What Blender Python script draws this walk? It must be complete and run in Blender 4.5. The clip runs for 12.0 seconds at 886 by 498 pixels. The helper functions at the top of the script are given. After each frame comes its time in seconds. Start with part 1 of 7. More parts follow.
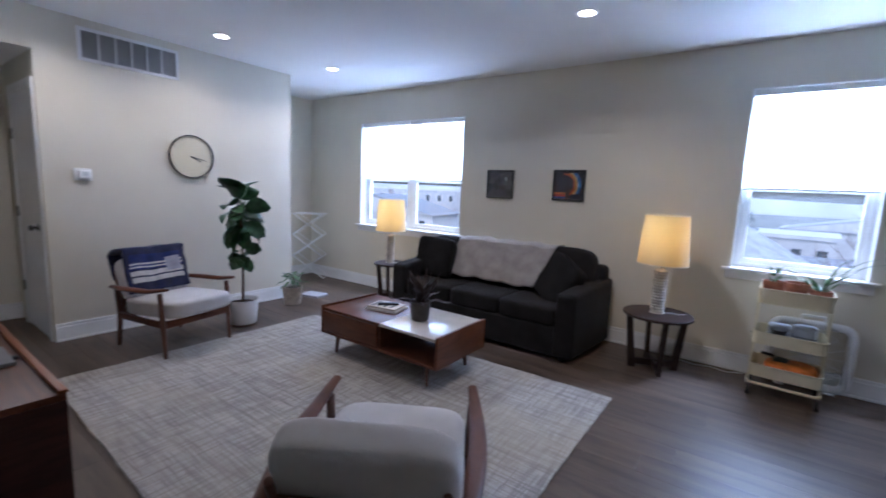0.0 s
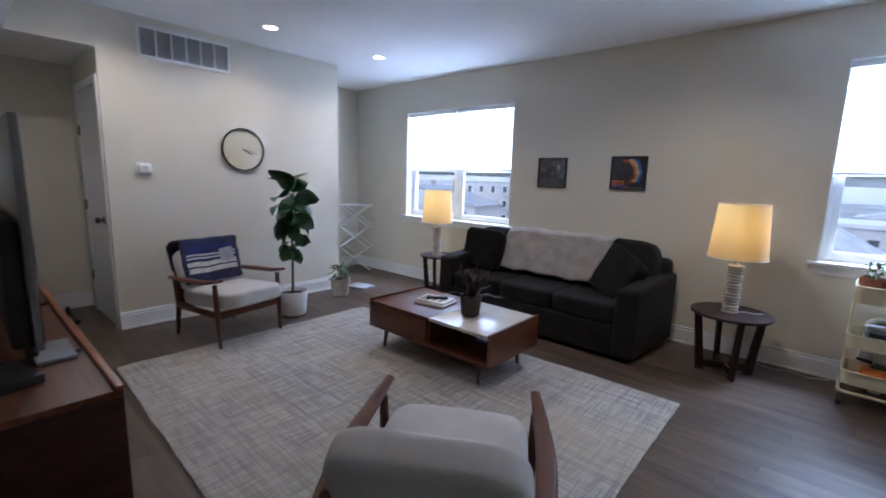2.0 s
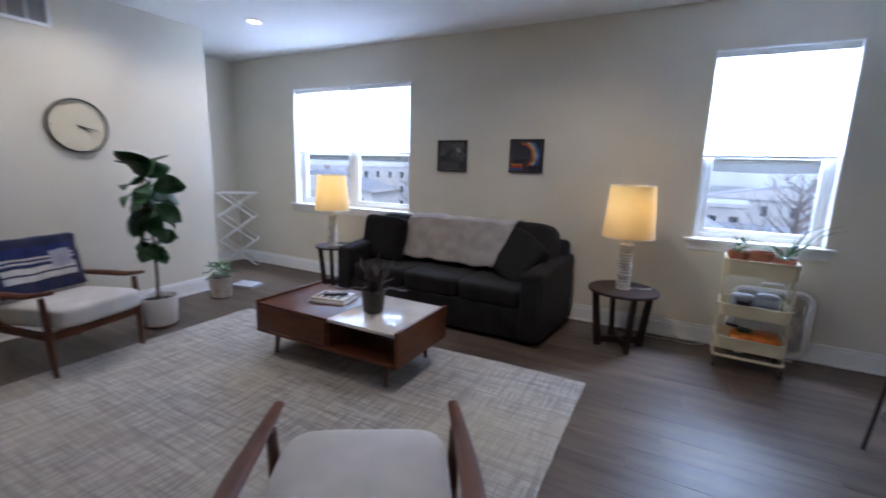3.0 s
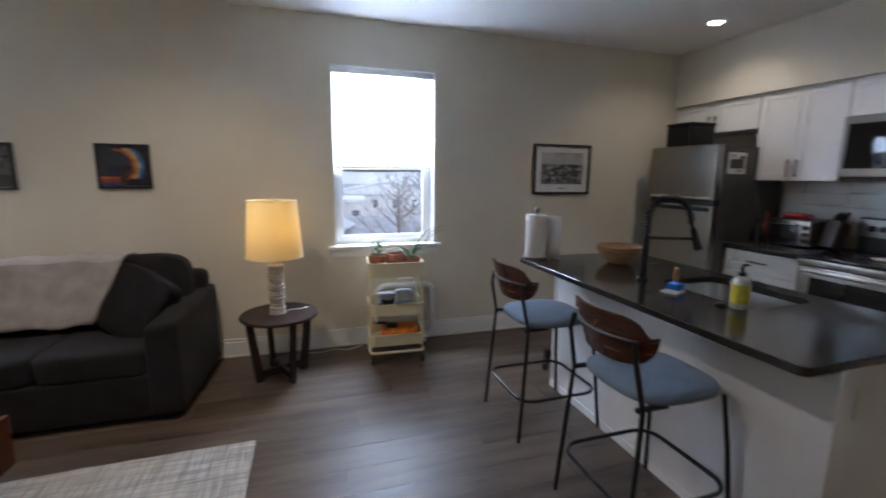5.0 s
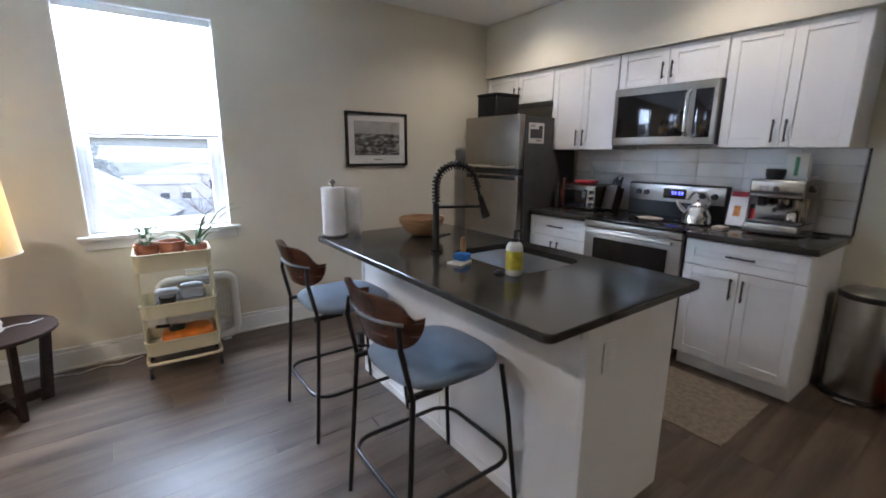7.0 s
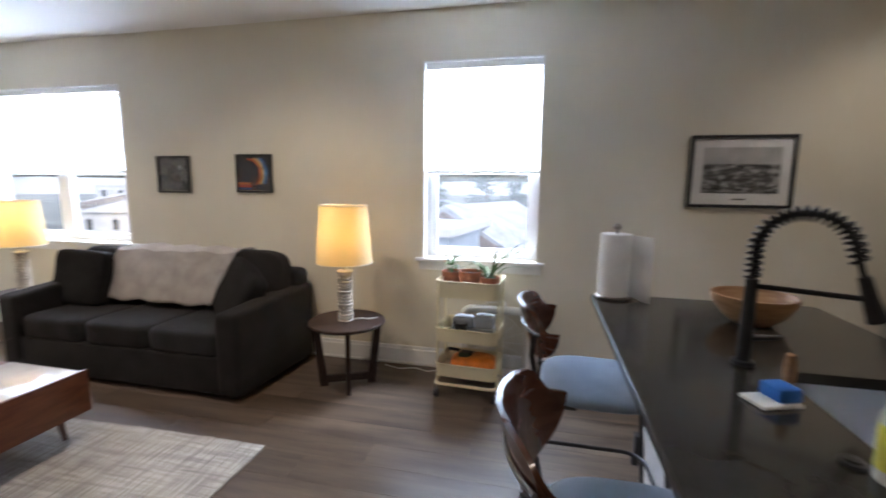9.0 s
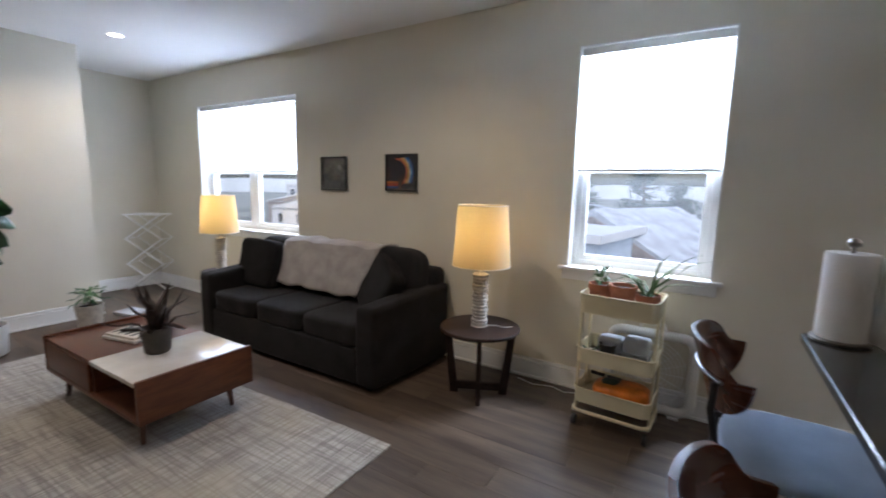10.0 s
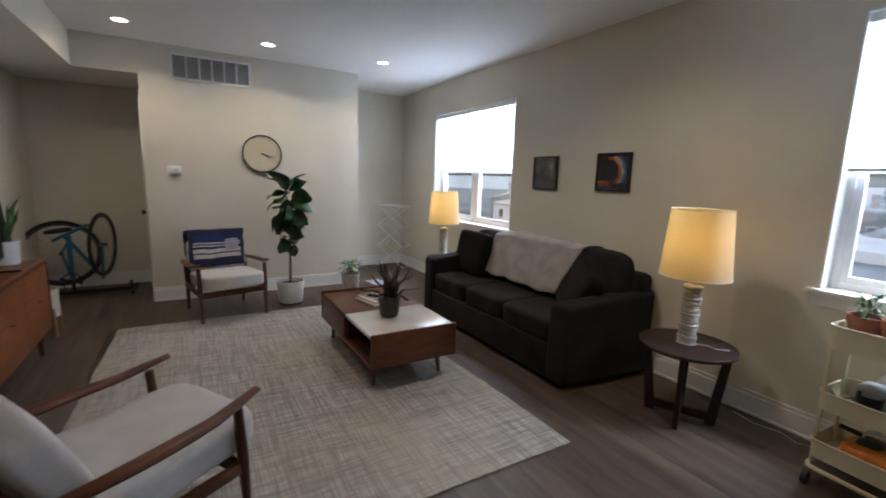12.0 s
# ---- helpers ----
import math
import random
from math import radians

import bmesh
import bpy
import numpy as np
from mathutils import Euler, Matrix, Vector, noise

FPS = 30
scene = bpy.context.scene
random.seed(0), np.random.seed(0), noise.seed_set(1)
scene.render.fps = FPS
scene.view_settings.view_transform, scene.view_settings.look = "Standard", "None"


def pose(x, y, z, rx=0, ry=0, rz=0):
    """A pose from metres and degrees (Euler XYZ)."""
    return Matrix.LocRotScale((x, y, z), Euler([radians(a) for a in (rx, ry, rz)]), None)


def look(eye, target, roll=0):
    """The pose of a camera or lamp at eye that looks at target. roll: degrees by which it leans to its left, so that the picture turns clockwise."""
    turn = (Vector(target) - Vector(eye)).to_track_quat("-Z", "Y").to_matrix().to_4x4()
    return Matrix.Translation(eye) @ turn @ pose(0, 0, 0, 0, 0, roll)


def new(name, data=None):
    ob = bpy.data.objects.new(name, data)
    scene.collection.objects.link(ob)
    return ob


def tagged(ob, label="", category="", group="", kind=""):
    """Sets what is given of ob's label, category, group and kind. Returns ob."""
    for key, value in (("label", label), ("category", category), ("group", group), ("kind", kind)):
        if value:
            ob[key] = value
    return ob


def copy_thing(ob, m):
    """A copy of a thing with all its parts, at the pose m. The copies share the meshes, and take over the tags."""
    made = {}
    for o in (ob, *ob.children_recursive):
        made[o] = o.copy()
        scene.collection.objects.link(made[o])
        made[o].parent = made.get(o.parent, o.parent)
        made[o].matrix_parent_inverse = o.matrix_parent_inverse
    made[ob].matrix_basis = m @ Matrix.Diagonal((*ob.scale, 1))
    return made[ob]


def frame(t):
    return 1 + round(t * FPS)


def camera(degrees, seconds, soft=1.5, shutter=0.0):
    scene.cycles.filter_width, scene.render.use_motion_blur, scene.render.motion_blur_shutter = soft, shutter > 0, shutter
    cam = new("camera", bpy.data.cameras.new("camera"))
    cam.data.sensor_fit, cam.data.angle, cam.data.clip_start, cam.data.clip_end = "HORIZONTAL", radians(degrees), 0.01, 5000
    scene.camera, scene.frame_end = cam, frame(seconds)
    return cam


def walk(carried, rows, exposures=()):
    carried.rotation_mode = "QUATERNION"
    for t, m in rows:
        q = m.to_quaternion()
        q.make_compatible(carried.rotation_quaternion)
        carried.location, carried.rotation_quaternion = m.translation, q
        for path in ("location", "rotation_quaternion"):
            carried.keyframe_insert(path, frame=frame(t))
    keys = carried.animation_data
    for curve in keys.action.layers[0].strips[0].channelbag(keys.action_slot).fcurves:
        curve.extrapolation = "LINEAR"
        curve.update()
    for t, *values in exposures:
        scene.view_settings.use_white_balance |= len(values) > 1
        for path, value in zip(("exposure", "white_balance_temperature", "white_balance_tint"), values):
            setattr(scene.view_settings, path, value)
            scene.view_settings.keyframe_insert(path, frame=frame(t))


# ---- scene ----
cam = camera(91.2, 12.0, soft=1.7, shutter=0.5)
PATH = [
    (0, (0.173, 0.27, 1.385), (-0.982, 1.88, 1.111), 2.5),
    (0.5, (0.113, 0.257, 1.392), (-1.249, 1.691, 1.097), 1.4),
    (1, (0.109, 0.254, 1.392), (-1.387, 1.552, 1.11), 1.4),
    (1.5, (0.104, 0.263, 1.38), (-1.339, 1.611, 1.065), 0.7),
    (2, (0.038, 0.334, 1.373), (-1.261, 1.82, 1.051), 1.8),
    (2.5, (-0.085, 0.41, 1.367), (-1.288, 1.983, 1.089), -0.8),
    (2.7, (-0.111, 0.453, 1.348), (-1.211, 2.093, 1.026), -0.2),
    (4.3, (-0.145, 0.886, 1.437), (-0.178, 2.858, 1.105), 2.7),
    (4.5, (-0.163, 0.908, 1.435), (-0.002, 2.876, 1.117), 2.1),
    (5, (-0.184, 0.927, 1.438), (0.412, 2.806, 1.101), 0.6),
    (5.5, (-0.174, 0.926, 1.428), (0.716, 2.67, 1.019), -0.0),
    (6, (-0.114, 0.925, 1.417), (0.983, 2.534, 0.958), 0.3),
    (6.5, (0.028, 0.934, 1.394), (1.241, 2.442, 0.89), -0.9),
    (6.7, (0.115, 0.946, 1.394), (1.309, 2.48, 0.924), -0.3),
    (8.3, (0.758, 1.3, 1.409), (1.189, 3.22, 1.049), -1.4),
    (8.5, (0.784, 1.291, 1.422), (0.91, 3.265, 1.126), -0.2),
    (9, (0.89, 1.391, 1.394), (0.457, 3.322, 1.104), 0.6),
    (9.5, (0.865, 1.507, 1.369), (0.054, 3.309, 1.058), 0.8),
    (10, (0.831, 1.594, 1.374), (-0.202, 3.283, 1.085), 1.2),
    (10.5, (0.879, 1.638, 1.375), (-0.447, 3.095, 1.034), 1.3),
    (11, (0.93, 1.641, 1.366), (-0.553, 2.936, 1.012), 1.8),
    (11.5, (0.96, 1.605, 1.359), (-0.645, 2.759, 1.057), 1.7),
    (12, (0.985, 1.573, 1.387), (-0.717, 2.573, 1.063), 1.8),
]
EXPOSURES = [(0.0, 2.25, 4800, 19), (1.0, 2.01, 4900, 17), (1.5, 2.03, 4950, 17), (2.5, 2.23, 4950, 17), (4.5, 2.10, 5450, 15), (5.5, 2.40, 5500, 15),
             (6.5, 2.85, 5450, 14), (8.5, 2.95, 5800, 15), (9.0, 2.75, 5750, 15), (10.5, 2.04, 5600, 14), (12.0, 1.90, 5750, 13)]
walk(cam, [(row[0], look(*row[1:])) for row in PATH], EXPOSURES)

# ---- world, sun, large lights ----
world = bpy.data.worlds.new("overcast_sky")
scene.world = world
world.use_nodes = True
wn = world.node_tree.nodes
sky = wn.new("ShaderNodeTexSky")
sky.sky_type = "NISHITA"
sky.sun_disc = False
sky.sun_elevation = radians(38)
sky.sun_rotation = radians(150)
sky.dust_density = 4.0
sky.air_density = 1.2
world.node_tree.links.new(sky.outputs[0], wn["Background"].inputs[0])
wn["Background"].inputs[1].default_value = 0.05

sun_data = bpy.data.lights.new("sun", "SUN")
sun_data.energy = 0.5
sun_data.angle = radians(25)
sun_data.color = (1.0, 0.96, 0.9)
sun_ob = new("sun", sun_data)
sun_ob.matrix_world = look((0, 0, 20), (-6, -10, 4))


def area_lamp(name, eye, target, wx, wy, watts, color):
    d = bpy.data.lights.new(name, "AREA")
    d.shape, d.size, d.size_y, d.energy, d.color = "RECTANGLE", wx, wy, watts, color
    o = new(name, d)
    o.matrix_world = look(eye, target)
    return o


DAY = (0.84, 0.92, 1.0)
# daylight behind the blinds, above the open lower sashes
area_lamp("window_daylight", (0.455, 4.95, 1.9), (0.455, 0, 1.7), 0.86, 0.74, 27, DAY)
area_lamp("window_daylight", (-3.49, 4.95, 1.9), (-3.49, 0, 1.7), 1.66, 0.74, 29, DAY)
# sky above the windows, shining down through the lower sashes
area_lamp("sky_light", (0.455, 5.25, 2.75), (0.455, 2.6, 0.0), 1.2, 0.5, 12, DAY)
area_lamp("sky_light", (-3.49, 5.25, 2.75), (-3.3, 2.6, 0.0), 2.0, 0.5, 3.5, DAY)


# ---- materials ----
def mat(name, base, rough=0.5, metal=0.0, var=0.12, scale=6.0, bump=0.0, bscale=80.0, stretch=(1, 1, 1),
        second=None, rand=0.0, fine=0.0, coat=0.0, sheen=0.0, spec=0.5):
    """Base colour with two scales of variation, grain bump and a random tone for each piece."""
    m = bpy.data.materials.new(name)
    m.use_nodes = True
    n, l = m.node_tree.nodes, m.node_tree.links
    p = n["Principled BSDF"]
    p.inputs["Metallic"].default_value = metal
    p.inputs["Roughness"].default_value = rough
    p.inputs["Coat Weight"].default_value = coat
    p.inputs["Sheen Weight"].default_value = sheen
    p.inputs["Specular IOR Level"].default_value = spec
    tc = n.new("ShaderNodeTexCoord")
    mp = n.new("ShaderNodeMapping")
    mp.inputs["Scale"].default_value = stretch
    l.new(tc.outputs["Object"], mp.inputs[0])
    info = n.new("ShaderNodeObjectInfo")
    if rand:
        off = n.new("ShaderNodeVectorMath")
        off.operation = "MULTIPLY_ADD"
        comb = n.new("ShaderNodeCombineXYZ")
        for i in range(3):
            l.new(info.outputs["Random"], comb.inputs[i])
        off.inputs[1].default_value = (37, 53, 71)
        l.new(comb.outputs[0], off.inputs[0])
        l.new(mp.outputs[0], off.inputs[2])
        vec = off.outputs[0]
    else:
        vec = mp.outputs[0]
    big = n.new("ShaderNodeTexNoise")
    big.inputs["Scale"].default_value = scale
    big.inputs["Detail"].default_value = 4
    l.new(vec, big.inputs["Vector"])
    small = n.new("ShaderNodeTexNoise")
    small.inputs["Scale"].default_value = bscale
    small.inputs["Detail"].default_value = 3
    l.new(vec, small.inputs["Vector"])
    ramp = n.new("ShaderNodeMix")
    ramp.data_type = "RGBA"
    dark = second or tuple(c * (1 - 2.2 * var) for c in base)
    ramp.inputs[6].default_value = (*dark, 1)
    ramp.inputs[7].default_value = (*(min(1, c * (1 + 0.6 * var)) for c in base), 1)
    st = n.new("ShaderNodeMapRange")
    st.inputs[1].default_value, st.inputs[2].default_value = 0.3, 0.65
    l.new(big.outputs[0], st.inputs[0])
    fac = st.outputs[0]
    if fine:
        ad = n.new("ShaderNodeMath")
        ad.operation = "MULTIPLY_ADD"
        ad.inputs[1].default_value = fine
        l.new(small.outputs[0], ad.inputs[0])
        sb = n.new("ShaderNodeMath")
        sb.operation = "SUBTRACT"
        sb.inputs[1].default_value = fine * 0.5
        l.new(fac, sb.inputs[0])
        l.new(sb.outputs[0], ad.inputs[2])
        ad.use_clamp = True
        fac = ad.outputs[0]
    l.new(fac, ramp.inputs[0])
    col = ramp.outputs[2]
    if rand:
        hs = n.new("ShaderNodeHueSaturation")
        mr = n.new("ShaderNodeMapRange")
        mr.inputs[3].default_value, mr.inputs[4].default_value = 1 - rand, 1 + rand
        l.new(info.outputs["Random"], mr.inputs[0])
        l.new(mr.outputs[0], hs.inputs["Value"])
        l.new(col, hs.inputs["Color"])
        col = hs.outputs[0]
    l.new(col, p.inputs["Base Color"])
    rr = n.new("ShaderNodeMapRange")
    rr.inputs[3].default_value, rr.inputs[4].default_value = max(0.02, rough - min(0.08, rough * 0.18)), min(1, rough + min(0.08, rough * 0.18))
    l.new(big.outputs[0], rr.inputs[0])
    l.new(rr.outputs[0], p.inputs["Roughness"])
    if bump:
        b = n.new("ShaderNodeBump")
        b.inputs["Strength"].default_value = bump
        b.inputs["Distance"].default_value = 0.004
        l.new(small.outputs[0], b.inputs["Height"])
        l.new(b.outputs[0], p.inputs["Normal"])
    return m


def weave(name, base, dark, sx=5.0, sy=90.0, rough=0.95):
    """Cloth with short dark and light streaks along both threads."""
    m = mat(name, base, rough, var=0.05, scale=2.2, bump=0.5, bscale=220, sheen=0.2, spec=0.1)
    n, l = m.node_tree.nodes, m.node_tree.links
    p = n["Principled BSDF"]
    old = p.inputs["Base Color"].links[0].from_socket
    tc = n.new("ShaderNodeTexCoord")
    out = old
    for k, (a, b, lo, hi, amount) in enumerate(((sx, sy, 0.46, 0.7, 0.75), (sy, sx * 1.2, 0.46, 0.7, 0.75), (1.6, 26, 0.45, 0.72, 0.5), (26, 1.6, 0.45, 0.72, 0.5), (1.1, 1.4, 0.42, 0.7, 0.55))):
        mp = n.new("ShaderNodeMapping")
        mp.inputs["Scale"].default_value = (a, b, 1)
        mp.inputs["Location"].default_value = (3.1 * k, 1.7 * k, 0)
        l.new(tc.outputs["Object"], mp.inputs[0])
        nz = n.new("ShaderNodeTexNoise")
        nz.inputs["Scale"].default_value = 1.0
        nz.inputs["Detail"].default_value = 2.5
        l.new(mp.outputs[0], nz.inputs["Vector"])
        mr = n.new("ShaderNodeMapRange")
        mr.inputs[1].default_value, mr.inputs[2].default_value = lo, hi
        mr.inputs[4].default_value = amount
        l.new(nz.outputs[0], mr.inputs[0])
        mx = n.new("ShaderNodeMix")
        mx.data_type = "RGBA"
        mx.inputs[7].default_value = (*(dark if k < 4 else (base[0] * 0.8, base[1] * 0.74, base[2] * 0.58)), 1)
        l.new(mr.outputs[0], mx.inputs[0])
        l.new(out, mx.inputs[6])
        out = mx.outputs[2]
    l.new(out, p.inputs["Base Color"])
    return m


def glass_mat(name, color=(1, 1, 1), rough=0.0, haze_veil=0.0):
    m = bpy.data.materials.new(name)
    m.use_nodes = True
    n, l = m.node_tree.nodes, m.node_tree.links
    t = n.new("ShaderNodeBsdfTransparent")
    t.inputs[0].default_value = (*color, 1)
    g = n.new("ShaderNodeBsdfGlossy")
    g.inputs["Roughness"].default_value = rough
    f = n.new("ShaderNodeLayerWeight")
    f.inputs[0].default_value = 0.12
    gain = n.new("ShaderNodeMath")
    gain.operation = "MULTIPLY_ADD"
    gain.inputs[1].default_value, gain.inputs[2].default_value = 0.3, 0.025
    l.new(f.outputs["Facing"], gain.inputs[0])
    mx = n.new("ShaderNodeMixShader")
    l.new(gain.outputs[0], mx.inputs[0])
    l.new(t.outputs[0], mx.inputs[1])
    l.new(g.outputs[0], mx.inputs[2])
    last = mx
    # translucent veil on the pane, in place of haze over the view outside
    if haze_veil:
        tr = n.new("ShaderNodeBsdfTranslucent")
        tr.inputs[0].default_value = (0.9, 0.93, 0.95, 1)
        last = n.new("ShaderNodeMixShader")
        nz = n.new("ShaderNodeTexNoise")
        nz.inputs["Scale"].default_value = 6
        mr = n.new("ShaderNodeMapRange")
        mr.inputs[3].default_value, mr.inputs[4].default_value = haze_veil * 0.6, haze_veil * 1.4
        l.new(nz.outputs[0], mr.inputs[0])
        l.new(mr.outputs[0], last.inputs[0])
        l.new(mx.outputs[0], last.inputs[1])
        l.new(tr.outputs[0], last.inputs[2])
    l.new(last.outputs[0], n["Material Output"].inputs[0])
    return m


def translucent_mat(name, color, through_color, amount=0.5):
    m = bpy.data.materials.new(name)
    m.use_nodes = True
    n, l = m.node_tree.nodes, m.node_tree.links
    d = n.new("ShaderNodeBsdfDiffuse")
    t = n.new("ShaderNodeBsdfTranslucent")
    tc = n.new("ShaderNodeTexCoord")
    nz = n.new("ShaderNodeTexNoise")
    nz.inputs["Scale"].default_value = 90
    l.new(tc.outputs["Object"], nz.inputs["Vector"])
    for s, c in ((d, color), (t, through_color)):
        mx = n.new("ShaderNodeMix")
        mx.data_type = "RGBA"
        mx.inputs[6].default_value = (*(v * 0.92 for v in c), 1)
        mx.inputs[7].default_value = (*c, 1)
        l.new(nz.outputs[0], mx.inputs[0])
        l.new(mx.outputs[2], s.inputs[0])
    ms = n.new("ShaderNodeMixShader")
    ms.inputs[0].default_value = amount
    l.new(d.outputs[0], ms.inputs[1])
    l.new(t.outputs[0], ms.inputs[2])
    l.new(ms.outputs[0], n["Material Output"].inputs[0])
    return m


def glow(name, color, strength):
    m = bpy.data.materials.new(name)
    m.use_nodes = True
    p = m.node_tree.nodes["Principled BSDF"]
    p.inputs["Base Color"].default_value = (*color, 1)
    p.inputs["Emission Color"].default_value = (*color, 1)
    p.inputs["Emission Strength"].default_value = strength
    return m


M_WALL = mat("wall_paint", (0.69, 0.65, 0.545), 0.75, var=0.03, scale=1.3, bump=0.05, bscale=260, fine=0.1, spec=0.3)
M_CEIL = mat("ceiling_paint", (0.82, 0.81, 0.79), 0.9, var=0.02, scale=1.0, bump=0.05, bscale=200, spec=0.2)
M_TRIM = mat("white_trim_paint", (0.8, 0.8, 0.79), 0.4, var=0.03, scale=3, bump=0.02)
M_PLANK = mat("vinyl_plank", (0.112, 0.082, 0.059), 0.43, var=0.22, scale=3.0, bump=0.07, bscale=20, stretch=(0.5, 4.2, 1),
              second=(0.05, 0.036, 0.027), rand=0.13, fine=0.6)
M_UNDER = mat("floor_joint", (0.05, 0.04, 0.035), 0.8)
M_WHITE_CAB = mat("white_cabinet_paint", (0.8, 0.8, 0.8), 0.35, var=0.025, scale=2.5, bump=0.015)
M_QUARTZ = mat("dark_grey_stone_top", (0.036, 0.034, 0.031), 0.15, var=0.08, scale=14, bscale=320, fine=0.5, spec=0.42)
M_STEEL = mat("brushed_steel", (0.31, 0.285, 0.255), 0.33, 1.0, var=0.025, scale=2, bump=0.012, bscale=160, stretch=(1, 14, 1))
M_STEEL_H = mat("brushed_steel_sideways", (0.4, 0.39, 0.37), 0.3, 1.0, var=0.03, scale=3, bump=0.015, bscale=140, stretch=(1, 1, 10))
M_STEEL_DARK = mat("dark_brushed_steel", (0.33, 0.315, 0.295), 0.24, 1.0, var=0.06, scale=5, bump=0.02, bscale=120)
M_CHROME = mat("polished_chrome", (0.75, 0.75, 0.75), 0.08, 1.0, var=0.02)
M_BLACK_GLASS = mat("black_glass", (0.012, 0.012, 0.014), 0.06, var=0.1, scale=2)
M_BLACK_METAL = mat("black_powder_metal", (0.02, 0.02, 0.022), 0.42, 0.2, var=0.15, scale=20, bump=0.03, bscale=300)
M_BLACK_PLASTIC = mat("black_plastic", (0.018, 0.018, 0.02), 0.45, var=0.15, scale=14)
M_DARK_GREY = mat("dark_grey_enamel", (0.07, 0.07, 0.072), 0.45, var=0.08, scale=10, bump=0.05, bscale=200)
M_TILE = mat("glazed_white_tile", (0.76, 0.77, 0.78), 0.12, var=0.03, scale=4, rand=0.03)
M_GROUT = mat("grout", (0.42, 0.42, 0.42), 0.9, var=0.1, scale=30)
M_WALNUT = mat("walnut_wood", (0.115, 0.039, 0.017), 0.36, var=0.2, scale=4, bump=0.05, bscale=60, stretch=(1.2, 1.6, 9), second=(0.075, 0.025, 0.012), fine=0.22, spec=0.35)
M_WALNUT_Y = mat("walnut_wood_upright", (0.095, 0.036, 0.019), 0.36, var=0.2, scale=5, bump=0.08, bscale=60, stretch=(9, 9, 1.2), second=(0.06, 0.025, 0.014), fine=0.5)
M_TEAK = mat("teak_veneer", (0.29, 0.092, 0.03), 0.34, var=0.16, scale=4, bump=0.06, bscale=70, stretch=(1, 10, 10), second=(0.17, 0.06, 0.024), fine=0.5)
M_ESPRESSO = mat("espresso_stained_wood", (0.036, 0.021, 0.017), 0.48, spec=0.3, var=0.22, scale=5, bump=0.08, bscale=70, stretch=(1, 8, 8), fine=0.4)
M_CREAM_FABRIC = mat("cream_bouclé_fabric", (0.58, 0.56, 0.54), 0.95, var=0.05, scale=7, bump=0.5, bscale=330, sheen=0.3, fine=0.3, spec=0.1)
M_SOFA = mat("charcoal_fabric", (0.022, 0.0205, 0.0205), 0.92, var=0.16, scale=5, bump=0.5, bscale=380, sheen=0.05, fine=0.5, spec=0.1)
M_THROW = mat("grey_knit_throw", (0.4, 0.365, 0.34), 0.97, var=0.1, scale=9, bump=0.8, bscale=150, sheen=0.4, fine=0.5, spec=0.05)
M_RUG = weave("woven_rug", (0.52, 0.49, 0.45), (0.17, 0.155, 0.14), 4.5, 80.0)
M_SHADE = translucent_mat("linen_shade", (0.78, 0.68, 0.46), (0.8, 0.6, 0.22), 0.46)
M_BLIND = translucent_mat("white_blind_slat", (0.8, 0.82, 0.84), (0.82, 0.86, 0.9), 0.5)
M_CERAMIC = mat("white_ceramic", (0.76, 0.75, 0.72), 0.3, var=0.05, scale=6, bump=0.05, bscale=60)
M_CERAMIC_RIB = mat("off_white_ribbed_ceramic", (0.62, 0.57, 0.5), 0.45, var=0.16, scale=14, bump=0.2, bscale=90, fine=0.3)
M_STONE_POT = mat("pale_stone_pot", (0.56, 0.52, 0.46), 0.8, var=0.12, scale=20, bump=0.3, bscale=120, fine=0.4)
M_TERRACOTTA = mat("terracotta", (0.36, 0.13, 0.065), 0.8, var=0.14, scale=14, bump=0.15, bscale=120)
M_SOIL = mat("potting_soil", (0.035, 0.024, 0.018), 0.95, var=0.4, scale=60, bump=1.0, bscale=140)
M_LEAF = mat("green_leaf", (0.032, 0.092, 0.03), 0.36, var=0.25, scale=18, bump=0.15, bscale=50, second=(0.014, 0.045, 0.018), rand=0.25)
M_LEAF_PALE = mat("pale_green_leaf", (0.1, 0.19, 0.075), 0.42, var=0.25, scale=18, rand=0.25)
M_LEAF_DARK = mat("dark_bronze_leaf", (0.04, 0.022, 0.018), 0.38, var=0.25, scale=18, rand=0.3)
M_BARK = mat("woody_stem", (0.13, 0.09, 0.06), 0.85, var=0.25, scale=30, bump=0.5, bscale=60)
M_CREAM_METAL = mat("cream_enamel_metal", (0.72, 0.66, 0.46), 0.38, var=0.03, scale=6, bump=0.02)
M_BLUE_SEAT = mat("blue_grey_upholstery", (0.2, 0.25, 0.32), 0.85, var=0.08, scale=8, bump=0.35, bscale=320, sheen=0.2, fine=0.3, spec=0.2)
M_PAPER = mat("white_paper", (0.82, 0.82, 0.81), 0.9, var=0.03, scale=8, bump=0.15, bscale=120, spec=0.2)
# Window panes carry a faint whitish veil that imitates outdoor haze.
M_GLASS = glass_mat("haze_veil_glass", haze_veil=0.018)
M_PIC_GLASS = glass_mat("picture_glass", (0.97, 0.97, 0.97), 0.03)
M_CLEAR = translucent_mat("frosted_clear_plastic", (0.5, 0.52, 0.54), (0.55, 0.57, 0.6), 0.45)
M_LENS = glow("downlight_lens", (1.0, 0.9, 0.76), 4.0)
M_BULB = glow("warm_bulb", (1.0, 0.62, 0.26), 2.0)
M_DISPLAY = glow("blue_display", (0.12, 0.12, 1.0), 0.35)


